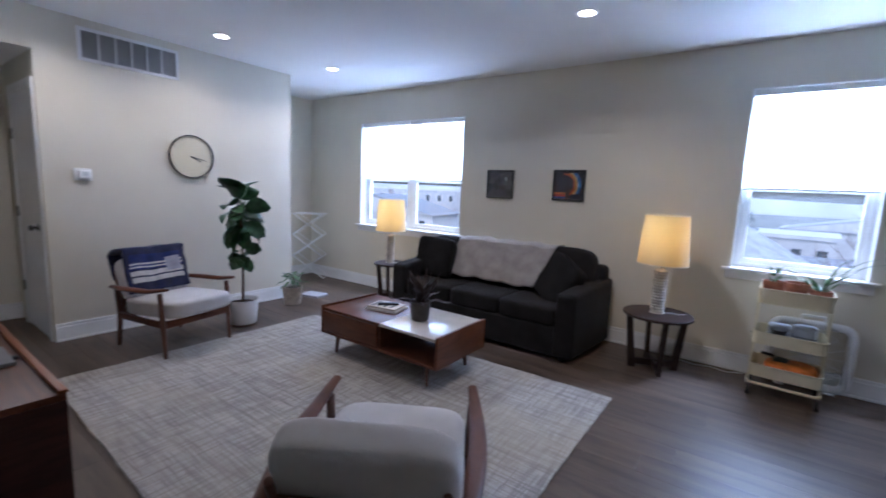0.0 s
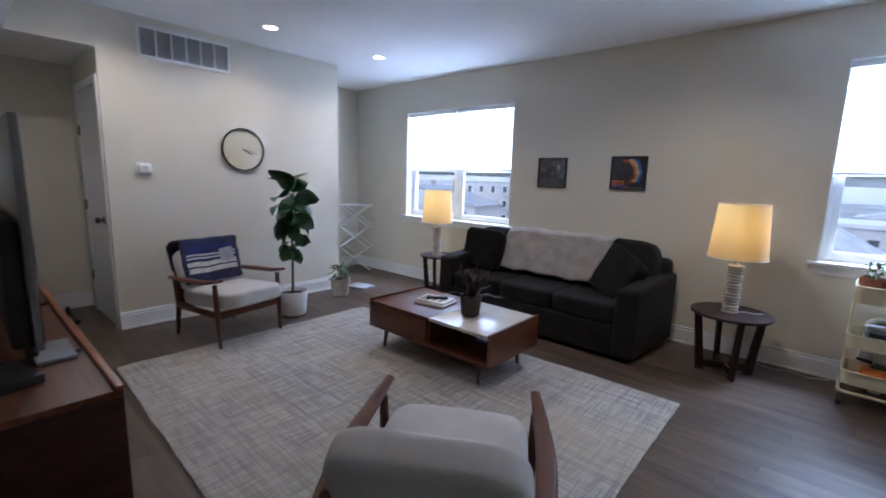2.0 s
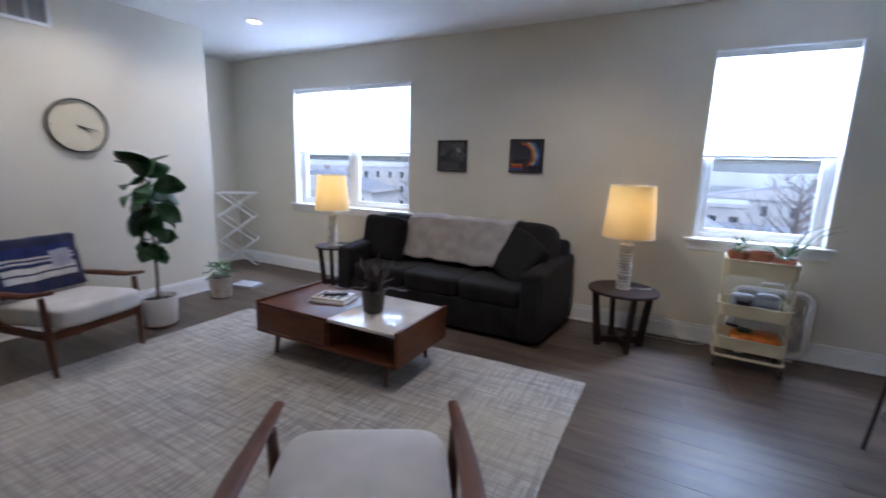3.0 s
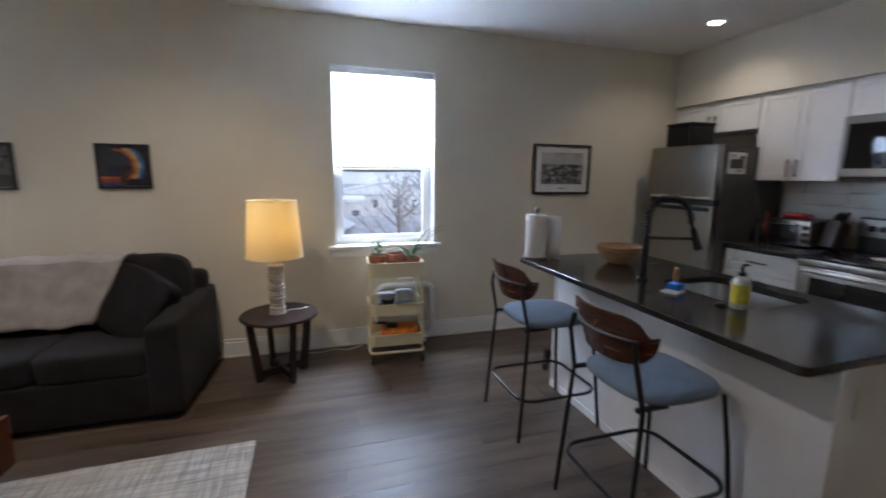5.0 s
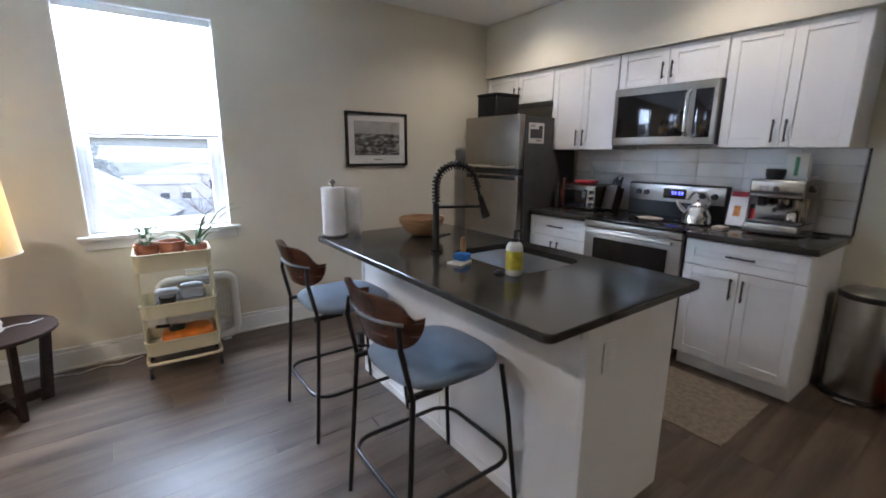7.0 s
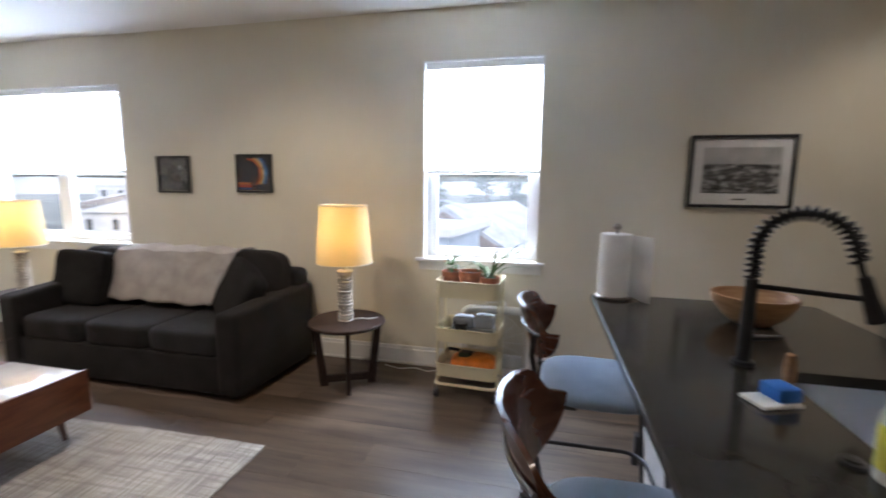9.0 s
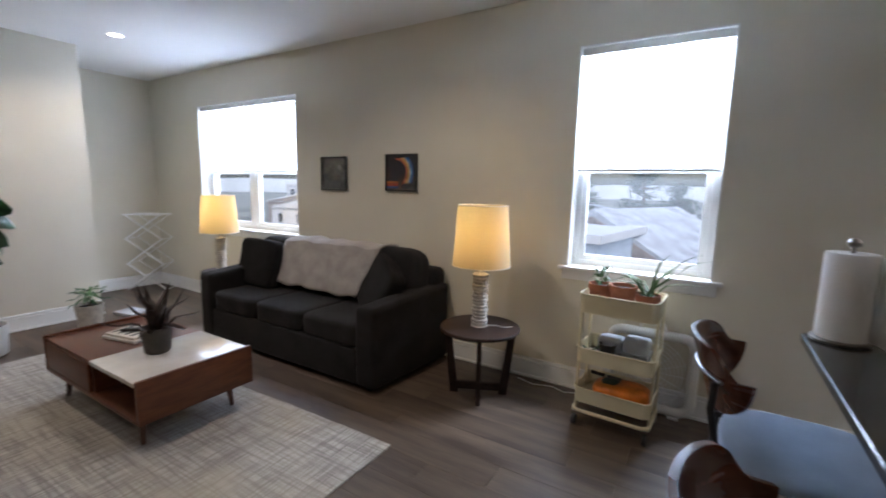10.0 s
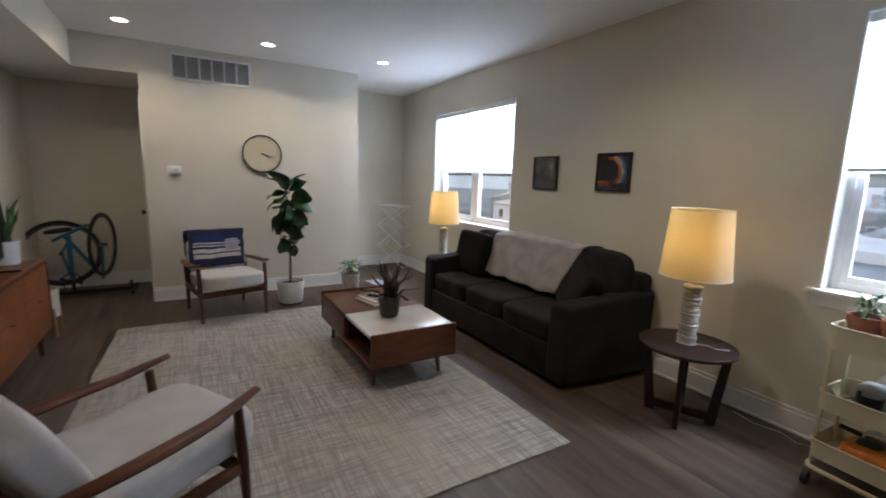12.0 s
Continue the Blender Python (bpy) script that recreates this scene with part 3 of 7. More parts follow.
def sofa():
    t = thing("sofa", "charcoal grey fabric three-seat sofa with loose back cushions", "sofa", pose(-1.905, 4.055, 0))
    hw = 0.985                 # half width
    yf, yb = -0.425, 0.415
    part("base", bx(B(), -hw + 0.16, hw - 0.16, yf + 0.015, yb - 0.02, 0.035, 0.29, 0.02, 3), M_SOFA, t)
    part("back_frame", bx(B(), -hw - 0.035, hw + 0.035, yb - 0.17, yb, 0.035, 0.75, 0.07, 5), M_SOFA, t)
    for s in (-1, 1):
        bm = B()
        bx(bm, s * hw, s * (hw - 0.17), yf, yb - 0.03, 0.035, 0.585, 0.045, 5)
        for v in bm.verts:
            k = (v.co.y - yf) / (yb - yf)
            if v.co.z > 0.3:
                v.co.z += 0.05 * max(0, k) + 0.006 * noise.noise(v.co * 9)
            v.co.x += s * (0.008 * noise.noise(v.co * 6) + 0.085 * max(0, k))
        part("armrest", bm, M_SOFA, t)
    for i, (xa, xb) in enumerate(((-0.82, -0.275), (-0.27, 0.27), (0.275, 0.82))):
        part("seat_cushion", cushion(B(), ((xa + xb) / 2, -0.09, 0.36), (xb - xa + 0.012, 0.64, 0.17), 8, 14, lump=0.035, seed=i, sag=0.016), M_SOFA, t)
    part("back_cushion", cushion(B(), (-0.60, 0.19, 0.64), (0.56, 0.2, 0.46), 5, 12, (-10, 0, 2), 0.06, 3), M_SOFA, t)
    part("back_cushion", cushion(B(), (0.0, 0.2, 0.62), (0.56, 0.2, 0.46), 5, 12, (-10, 0, 0), 0.06, 4), M_SOFA, t)
    part("back_cushion", cushion(B(), (0.64, 0.2, 0.65), (0.64, 0.22, 0.48), 4, 12, (-12, 0, -4), 0.08, 8), M_SOFA, t)
    for sx in (-1, 1):
        for yy in (yf + 0.08, yb - 0.08):
            part("foot", lathe(B(), [(0.025, 0.0), (0.032, 0.036)], (sx * (hw - 0.1), yy, 0), 16), M_BLACK_PLASTIC, t)
    m = t.matrix_basis
    for c, rot, sd, nm in (((-0.74, 0.02, 0.64), (-12, 3, 4), 11, "dark square throw pillow leaning in the sofa corner"),
                           ((0.66, 0.03, 0.60), (-24, 20, -36), 17, "slumped charcoal throw pillow against the sofa arm")):
        p = thing("throw_pillow", nm, "pillow", m)
        part("cover", cushion(B(), c, (0.46, 0.15, 0.43), 6.5, 14, rot, 0.05, sd), mat("charcoal_pillow_fabric", (0.014, 0.013, 0.013), 0.95, var=0.15, scale=9, bump=0.5, bscale=300, sheen=0.04, spec=0.15), p)
    # throw blanket laid over the middle of the back
    p = thing("throw_blanket", "grey knitted throw blanket draped over the sofa back", "blanket", m)
    bm = B()
    nx, ny = 40, 26
    g = []
    for j in range(ny + 1):
        row = []
        s = j / ny
        for i in range(nx + 1):
            x = -0.49 + 1.07 * i / nx - 0.17 * max(0, 1 - s / 0.6)
            if s < 0.6:
                k = s / 0.6
                y, z = 0.03 + 0.10 * k, 0.475 + 0.375 * k
            elif s < 0.85:
                k = (s - 0.6) / 0.25
                a = math.pi * k
                y, z = 0.13 + 0.125 * (1 - math.cos(a)), 0.85 + 0.035 * math.sin(a)
            else:
                k = (s - 0.85) / 0.15
                y, z = 0.425, 0.85 - 0.28 * k
            w = 0.02 * noise.noise(Vector((x * 6, s * 2.5, 1))) + 0.010 * math.sin(x * 21 + 2 * s)
            x2 = x + 0.02 * noise.noise(Vector((s * 6, i * 0.02, 4))) 
            row.append(bm.verts.new((x2, min(y + w * 0.7 - 0.02, 0.435), z + w * 0.7 + 0.01)))
        g.append(row)
    for j in range(ny):
        for i in range(nx):
            bm.faces.new((g[j][i], g[j][i + 1], g[j + 1][i + 1], g[j + 1][i]))
    bl = part("cloth", bm, M_THROW, p)
    sol = bl.modifiers.new("thickness", "SOLIDIFY")
    sol.thickness = 0.014


sofa()


def side_table(x, y, top, r, label, round_top=True):
    t = thing("side_table", label, "table", pose(x, y, 0, 0, 0, -19), "side tables beside the sofa")
    part("tabletop", lathe(B(), [(r - 0.006, top - 0.022), (r, top - 0.016), (r, top - 0.005), (r - 0.004, top)], n=56), M_ESPRESSO, t)
    for k in range(4):
        a = math.radians(45 + 90 * k)
        c, s = math.cos(a), math.sin(a)
        bm = B()
        ra, rb = r * 0.9, r * 0.72
        m = pose(0, 0, 0, 0, 0, 45 + 90 * k)
        pts = [(ra, top - 0.022), (ra - 0.045, top - 0.022), (rb - 0.055, 0.0005), (rb, 0.0005)]
        va = [bm.verts.new(m @ Vector((px, -0.014, pz))) for px, pz in pts]
        vb = [bm.verts.new(m @ Vector((px, 0.014, pz))) for px, pz in pts]
        bm.faces.new(va)
        bm.faces.new(vb[::-1])
        for i in range(4):
            bm.faces.new((va[i], va[(i + 1) % 4], vb[(i + 1) % 4], vb[i]))
        part("leg", bm, M_ESPRESSO, t)
    for k in range(2):
        part("stretcher", slab(B(), (0, 0, 0.05 + 0.0 * k), (2 * r * 0.56, 0.028, 0.05 - 0.002 * k), (0, 0, 45 + 90 * k), 0.002), M_ESPRESSO, t)
    return t


side_table(-0.39, 4.08, 0.465, 0.262, "round espresso-stained wooden side table with splayed legs")
side_table(-3.38, 4.17, 0.465, 0.22, "small round dark side table beside the sofa arm")


def table_lamp(x, y, z, s, watts):
    t = thing("table_lamp", "table lamp with ribbed ceramic base and linen drum shade, lit", "lamp", pose(x, y, z), "lit table lamps")
    prof = [(0.055 * s, 0.0005)]
    n = 15
    for i in range(n):
        zz = 0.006 + 0.345 * s * i / n
        h = 0.345 * s / n
        rr = (0.05 + 0.004 * math.sin(i * 1.9)) * s
        prof += [(rr - 0.006 * s, zz), (rr, zz + h * 0.2), (rr, zz + h * 0.75), (rr - 0.006 * s, zz + h * 0.97)]
    prof += [(0.02 * s, 0.356 * s), (0.014 * s, 0.37 * s)]
    part("lamp_base", lathe(B(), prof, n=36), M_CERAMIC_RIB, t)
    part("stem", tube(B(), [(0, 0, 0.368 * s), (0, 0, 0.48 * s)], 0.009, 10), M_CHROME, t)
    zs0, zs1 = 0.405 * s, 0.79 * s
    sh = part("shade", lathe(B(), [(0.187 * s, zs0), (0.158 * s, zs1)], n=56, caps=False), M_SHADE, t)
    for rr, zz in ((0.187 * s, zs0), (0.158 * s, zs1)):
        part("shade_rim", tube(B(), [(rr * math.cos(a), rr * math.sin(a), zz) for a in (2 * math.pi * k / 56 for k in range(56))], 0.0035, 6, closed=True),
             mat("linen_trim", (0.8, 0.74, 0.62), 0.9), t)
    part("bulb", lathe(B(), [(0.012, 0.48 * s), (0.03, 0.53 * s), (0.032, 0.56 * s), (0.018, 0.6 * s), (0.001, 0.605 * s)], n=18), M_BULB, t)
    part("cord", tube(B(), [(0.05 * s, 0.02, 0.004), (0.1, 0.05, 0.004), (0.15, 0.04, 0.004), (0.2, 0.09, 0.004)], 0.003, 6), M_TRIM, t, "thin white cord")
    d = bpy.data.lights.new("bulb_lamp", "POINT")
    d.energy, d.color, d.shadow_soft_size = watts, (1.0, 0.72, 0.36), 0.04
    o = new("bulb_lamp", d)
    o.location = (x, y, z + 0.62 * s + 0.03)
    return t


table_lamp(-0.40, 4.085, 0.4655, 1.0, 0.28)
table_lamp(-3.40, 4.15, 0.4655, 0.97, 0.28)


def armchair(name_label, m, blanket=False):
    t = thing("armchair", name_label, "chair", m, "walnut lounge chairs")
    # local: faces +y
    for s in (-1, 1):
        x = s * 0.285
        part("front_leg", tube(B(), [(x, 0.29, 0.0), (x * 1.01, 0.275, 0.30), (x * 1.02, 0.26, 0.515)], [0.013, 0.021, 0.017], 12), M_WALNUT_Y, t)
        part("back_leg", tube(B(), [(s * 0.262, -0.325, 0.0), (s * 0.272, -0.27, 0.28), (s * 0.285, -0.285, 0.5)], [0.013, 0.021, 0.016], 12), M_WALNUT_Y, t)
        pts = []
        for k in range(15):
            q = k / 14
            y = -0.33 + 0.675 * q
            z = 0.495 + 0.035 * q + 0.03 * max(0, q - 0.72) * 3
            pts.append((s * (0.29 + 0.025 * math.sin(math.pi * q)), y, z))
        part("armrest", tube(B(), pts, [0.015 + 0.017 * math.sin(math.pi * min(1, 0.15 + 0.78 * k / 14)) for k in range(15)], 12, 0.6), M_WALNUT, t)
        part("side_rail", bx(B(), x - 0.011, x + 0.011, -0.27, 0.27, 0.245, 0.295, 0.006), M_WALNUT, t)
        part("back_post", tube(B(), [(s * 0.25, -0.23, 0.26), (s * 0.24, -0.32, 0.46), (s * 0.235, -0.385, 0.60)], 0.014, 10), M_WALNUT_Y, t)
    part("front_rail", bx(B(), -0.285, 0.285, 0.255, 0.28, 0.235, 0.29, 0.006), M_WALNUT, t)
    part("back_rail", bx(B(), -0.26, 0.26, -0.275, -0.25, 0.235, 0.28, 0.006), M_WALNUT, t)
    for zz, yy in ((0.36, -0.29), (0.44, -0.322), (0.52, -0.354)):
        part("back_slat", slab(B(), (0, yy, zz), (0.46, 0.012, 0.05), (22, 0, 0), 0.004), M_WALNUT, t)
    part("seat_cushion", cushion(B(), (0, 0.062, 0.362), (0.545, 0.655, 0.145), 6, 14, (4, 0, 0), 0.02, 2), M_CREAM_FABRIC, t)
    part("back_cushion", cushion(B(), (0, -0.262, 0.55), (0.53, 0.14, 0.37), 5, 14, (24, 0, 0), 0.02, 6), M_CREAM_FABRIC, t)
    if blanket:
        b = thing("striped_blanket", "navy striped woven blanket draped over the armchair back", "blanket", m)
        bm = B()
        nx, ny = 26, 40
        g = []
        a17 = math.radians(22)
        for j in range(ny + 1):
            s = j / ny
            row = []
            for i in range(nx + 1):
                x = -0.25 + 0.51 * i / nx
                if s < 0.68:
                    k = s / 0.68
                    h, d = -0.16 + 0.37 * k, 0.082
                elif s < 0.85:
                    k = (s - 0.68) / 0.17
                    h, d = 0.21 + 0.02 * math.sin(math.pi * k), 0.082 - 0.164 * k
                else:
                    k = (s - 0.85) / 0.15
                    h, d = 0.21 - 0.2 * k, -0.085
                y = -0.262 + d * math.cos(a17) - h * math.sin(a17)
                z = 0.562 + h * math.cos(a17) + d * math.sin(a17)
                w = 0.012 * noise.noise(Vector((x * 9, s * 4, 7)))
                row.append(bm.verts.new((x + 0.05 * (s - 0.4) * (-1 if s < 0.7 else 0) + 0.012 * noise.noise(Vector((s * 7, x, 3))), y + w, z + 0.004 + w)))
            g.append(row)
        for j in range(ny):
            for i in range(nx):
                f = bm.faces.new((g[j][i], g[j][i + 1], g[j + 1][i + 1], g[j + 1][i]))
                s = j / ny
                edge = i < 2 or i > nx - 3
                cream = j in (6, 7, 8, 10, 11, 12, 15, 17)
                patch = 3 <= i < 9 and 0.27 < s < 0.5
                f.material_index = 0 if edge or s < 0.14 else (1 if patch else (2 if cream else (3 if 0.33 < s < 0.56 else 0)))
        mats = [mat("navy_wool", (0.006, 0.011, 0.065), 0.95, var=0.2, scale=20, bump=0.6, bscale=200, sheen=0.3),
                mat("lavender_wool", (0.36, 0.36, 0.46), 0.95, var=0.1, scale=20, bump=0.6, bscale=200),
                mat("cream_wool", (0.55, 0.53, 0.52), 0.95, var=0.1, scale=20, bump=0.6, bscale=200),
                mat("blue_wool", (0.009, 0.021, 0.14), 0.95, var=0.15, scale=20, bump=0.6, bscale=200, sheen=0.2)]
        o = part("cloth", bm, mats, b)
        sol = o.modifiers.new("thickness", "SOLIDIFY")
        sol.thickness = 0.009
        sol.offset = 1
    return t


armchair("walnut lounge chair with cream cushions and slatted back", pose(-3.694, 1.84, 0, 0, 0, -78), True)
armchair("walnut lounge chair with cream cushions standing on the rug", pose(-0.779, 1.313, 0.010, 0, 0, 31.4))


def pot_plant_fig():
    t = thing("fiddle_leaf_fig", "fiddle-leaf fig tree in a white ceramic pot", "plant", pose(-3.76, 2.47, 0))
    part("pot", lathe(B(), [(0.115, 0.02), (0.122, 0.03), (0.14, 0.235), (0.142, 0.25), (0.132, 0.25), (0.128, 0.21)], n=40), M_CERAMIC, t)
    part("saucer", lathe(B(), [(0.105, 0.0005), (0.12, 0.004), (0.12, 0.019), (0.1, 0.0205)], n=36), M_BARK, t)
    part("soil", lathe(B(), [(0.1295, 0.212), (0.07, 0.222), (0.001, 0.225)]), M_SOIL, t)
    stem = [(0, 0, 0.2), (0.006, 0.004, 0.45), (-0.008, 0.01, 0.7), (0.004, 0.0, 0.95), (-0.01, -0.02, 1.12), (-0.015, -0.03, 1.24)]
    part("trunk", tube(B(), stem, [0.013, 0.011, 0.010, 0.009, 0.007, 0.004], 10), M_BARK, t)
    rnd = random.Random(11)
    tiers = [(9, 0.66, 0.75, 0.12, 0.15, -1.8, 0.0), (18, 0.9, 1.14, 0.17, 0.23, -1.4, 0.3)]
    spec = []
    for count, za, zb, la, lb, ua, ub in tiers:
        for k in range(count):
            spec.append((za + (zb - za) * k / (count - 1), 2.4 * len(spec), rnd.uniform(ua, ub), rnd.uniform(la, lb)))
    spec += [(1.17, 4.7, 1.3, 0.22), (1.18, 4.5, 2.4, 0.25), (1.15, 4.9, 0.2, 0.2), (1.17, 1.4, 1.2, 0.2), (1.18, 1.6, 2.6, 0.23)]
    for z, a, up, ln in spec:
        a += rnd.uniform(-0.25, 0.25)
        d = Vector((math.cos(a), math.sin(a), up))
        base = Vector((0, -0.02 * max(0, z - 1), z)) + d.normalized() * 0.035
        part("leaf", leaf(B(), base, d, ln, ln * rnd.uniform(0.8, 0.98), rnd.uniform(0.25, 0.6), 0.16, "round", rnd.uniform(-1.2, 1.2)), M_LEAF, t)
        part("petiole", tube(B(), [(0, -0.02 * max(0, z - 1), z - 0.01), base + d.normalized() * 0.012], 0.003, 6), M_LEAF_PALE, t)


pot_plant_fig()


def small_plant():
    t = thing("potted_plant", "small leafy plant in a pale stone pot", "plant", pose(-4.06, 3.235, 0))
    part("pot", lathe(B(), [(0.085, 0.0005), (0.092, 0.006), (0.112, 0.19), (0.112, 0.205), (0.102, 0.205), (0.1, 0.17)], n=36), M_STONE_POT, t)
    part("soil", lathe(B(), [(0.102, 0.175), (0.05, 0.18), (0.001, 0.182)]), M_SOIL, t)
    rnd = random.Random(3)
    part("stem", tube(B(), [(0, 0, 0.17), (0.005, 0.01, 0.26), (0.0, 0.0, 0.34)], [0.008, 0.006, 0.004], 8), M_BARK, t)
    for i in range(16):
        a = i * 2.4
        z = 0.24 + 0.1 * i / 16
        up = rnd.uniform(-0.1, 0.9)
        part("leaf", leaf(B(), (0.02 * math.cos(a), 0.02 * math.sin(a), z), (math.cos(a), math.sin(a), up), rnd.uniform(0.1, 0.17), rnd.uniform(0.035, 0.05), 0.35, 0.2, "lance"), M_LEAF_PALE if i % 3 else M_LEAF, t)
    b = thing("flat_box", "flat pale grey box lying on the floor by the plant", "box", pose(-4.17, 3.62, 0, 0, 0, 12))
    part("box_body", bx(B(), -0.13, 0.13, -0.1, 0.1, 0.0005, 0.03, 0.004), mat("pale_grey_card", (0.36, 0.37, 0.4), 0.8), b)


small_plant()


def drying_rack():
    t = thing("drying_rack", "white folding laundry drying rack standing in the recess", "drying rack", pose(-5.1, 4.26, 0, 0, 0, -54))
    wire = mat("white_coated_wire", (0.82, 0.82, 0.82), 0.4, var=0.03)
    lv = [0.02, 0.34, 0.65, 0.95]
    for x in (-0.12, 0.12):
        for i in range(3):
            for s in (-1, 1):
                d = 0.21 if i else 0.23
                part("brace", tube(B(), [(x + 0.007 * s, -s * d, lv[i]), (x + 0.007 * s, s * 0.21, lv[i + 1])], 0.009 if x > 0 else 0.005, 8), wire, t)
    for i in range(4):
        d = 0.23 if i == 0 else 0.21
        for yy in ((-d, d) if i == 0 else (-0.21, 0.21)):
            part("rod", tube(B(), [(-0.125, yy, lv[i]), (0.125, yy, lv[i])], 0.004, 8), wire, t)
    for x in (-0.12, 0.12):
        part("top_bar", tube(B(), [(x, -0.22, 0.95), (x, 0.22, 0.95)], 0.008, 8), wire, t)
    for yy in (-0.11, 0.0, 0.11):
        part("rod", tube(B(), [(-0.12, yy, 0.95), (0.12, yy, 0.95)], 0.003, 8), wire, t)


drying_rack()


# ---- wall things ----
def clock():
    t = thing("wall_clock", "round wall clock with a pale dial and dark thin rim", "clock", pose(L, 2.315, 1.59, 90, 0, 90))
    part("rim", lathe(B(), [(0.19, 0.001), (0.205, 0.002), (0.207, 0.03), (0.203, 0.036), (0.197, 0.036), (0.195, 0.022)], n=64, caps=False), M_BLACK_METAL, t)
    part("dial", lathe(B(), [(0.1965, 0.018), (0.1, 0.0182), (0.001, 0.0182)], n=64), mat("cream_dial", (0.72, 0.66, 0.48), 0.6, var=0.03), t)
    for k in range(12):
        a = math.radians(30 * k)
        part("hour_mark", slab(B(), (0.172 * math.sin(a), 0.172 * math.cos(a), 0.0195), (0.004, 0.02, 0.0015), (0, 0, -30 * k)), M_BLACK_METAL, t)
    for ang, ln, w in ((118, 0.1, 0.009), (104, 0.15, 0.006)):
        a = math.radians(ang)
        part("hand_pointer", slab(B(), (ln * 0.42 * math.sin(a), ln * 0.42 * math.cos(a), 0.0225), (w, ln, 0.002), (0, 0, -ang)), M_BLACK_METAL, t)
    part("centre_cap", lathe(B(), [(0.008, 0.02), (0.008, 0.027), (0.001, 0.028)], n=16), M_BLACK_METAL, t)
    part("cover_glass", lathe(B(), [(0.195, 0.0315), (0.001, 0.0335)], n=64), glass_mat("clock_glass", (0.97, 0.97, 0.97), 0.35), t).visible_shadow = False


clock()


def vent():
    t = thing("air_return_grille", "white metal air return grille high on the wall", "vent", pose(L, 1.855, 2.415, 0, 0, 90))
    part("frame", frame_bars(B(), -0.375, 0.375, -0.13, 0.13, -0.014, -0.001, 0.025, 0.002), M_TRIM, t)
    part("backing", bx(B(), -0.352, 0.352, -0.003, -0.001, -0.107, 0.107), mat("grey_duct", (0.3, 0.3, 0.3), 0.7), t)
    for k in range(5):
        x = -0.35 + 0.7 * (k + 1) / 6
        part("mullion", bx(B(), x - 0.008, x + 0.008, -0.013, -0.003, -0.105, 0.105, 0.001), M_TRIM, t)
    slat = None
    for k in range(20):
        z = -0.1 + 0.0105 * k
        if slat is None:
            slat = part("slat", slab(B(), (0, 0, 0), (0.7, 0.011, 0.001), (40, 0, 0)), mat("grey_louvre", (0.5, 0.5, 0.49), 0.5), t)
            so = slat
        else:
            so = new("slat", slat.data)
            so.parent = t
        so.location = (0, -0.0075, z)


vent()
t = thing("thermostat", "small white wall thermostat", "thermostat", pose(L, 1.46, 1.376, 0, 0, 90))
part("back_plate", bx(B(), -0.062, 0.062, -0.01, -0.0005, -0.05, 0.05, 0.004), M_TRIM, t)
part("body", cushion(B(), (0.008, -0.02, -0.002), (0.09, 0.03, 0.075), 6, 8), M_TRIM, t)
part("screen", bx(B(), -0.012, 0.03, -0.0365, -0.035, -0.012, 0.02), mat("pale_screen", (0.5, 0.52, 0.52), 0.3), t)


def painted(name, kind):
    """An abstract picture made of noise alone."""
    m = bpy.data.materials.new(name)
    m.use_nodes = True
    n, l = m.node_tree.nodes, m.node_tree.links
    p = n["Principled BSDF"]
    p.inputs["Roughness"].default_value = 0.5
    tc = n.new("ShaderNodeTexCoord")
    nz = n.new("ShaderNodeTexNoise")
    nz.inputs["Scale"].default_value = {"collage": 22, "space": 5.5, "field": 18}[kind]
    nz.inputs["Detail"].default_value = 5
    nz.inputs["Distortion"].default_value = 1.2 if kind == "space" else 0.3
    rp = n.new("ShaderNodeValToRGB")
    cols = {"collage": [(0.36, (0.012, 0.012, 0.016)), (0.55, (0.06, 0.055, 0.06)), (0.66, (0.2, 0.2, 0.24))],
            "space": [(0.4, (0.01, 0.01, 0.016)), (0.52, (0.015, 0.02, 0.04)), (0.6, (0.05, 0.03, 0.03)), (0.7, (0.16, 0.07, 0.03))],
            "field": [(0.35, (0.015, 0.015, 0.015)), (0.5, (0.12, 0.12, 0.12)), (0.65, (0.45, 0.45, 0.45))]}[kind]
    while len(rp.color_ramp.elements) < len(cols):
        rp.color_ramp.elements.new(0.5)
    for e, (q, c) in zip(rp.color_ramp.elements, cols):
        e.position, e.color = q, (*c, 1)
    if kind == "field":
        mp = n.new("ShaderNodeMapping")
        mp.inputs["Scale"].default_value = (1, 1, 2.4)
        l.new(tc.outputs["Object"], mp.inputs[0])
        l.new(mp.outputs[0], nz.inputs["Vector"])
    else:
        l.new(tc.outputs["Object"], nz.inputs["Vector"])
    l.new(nz.outputs[0], rp.inputs[0])
    l.new(rp.outputs[0], p.inputs["Base Color"])
    return m


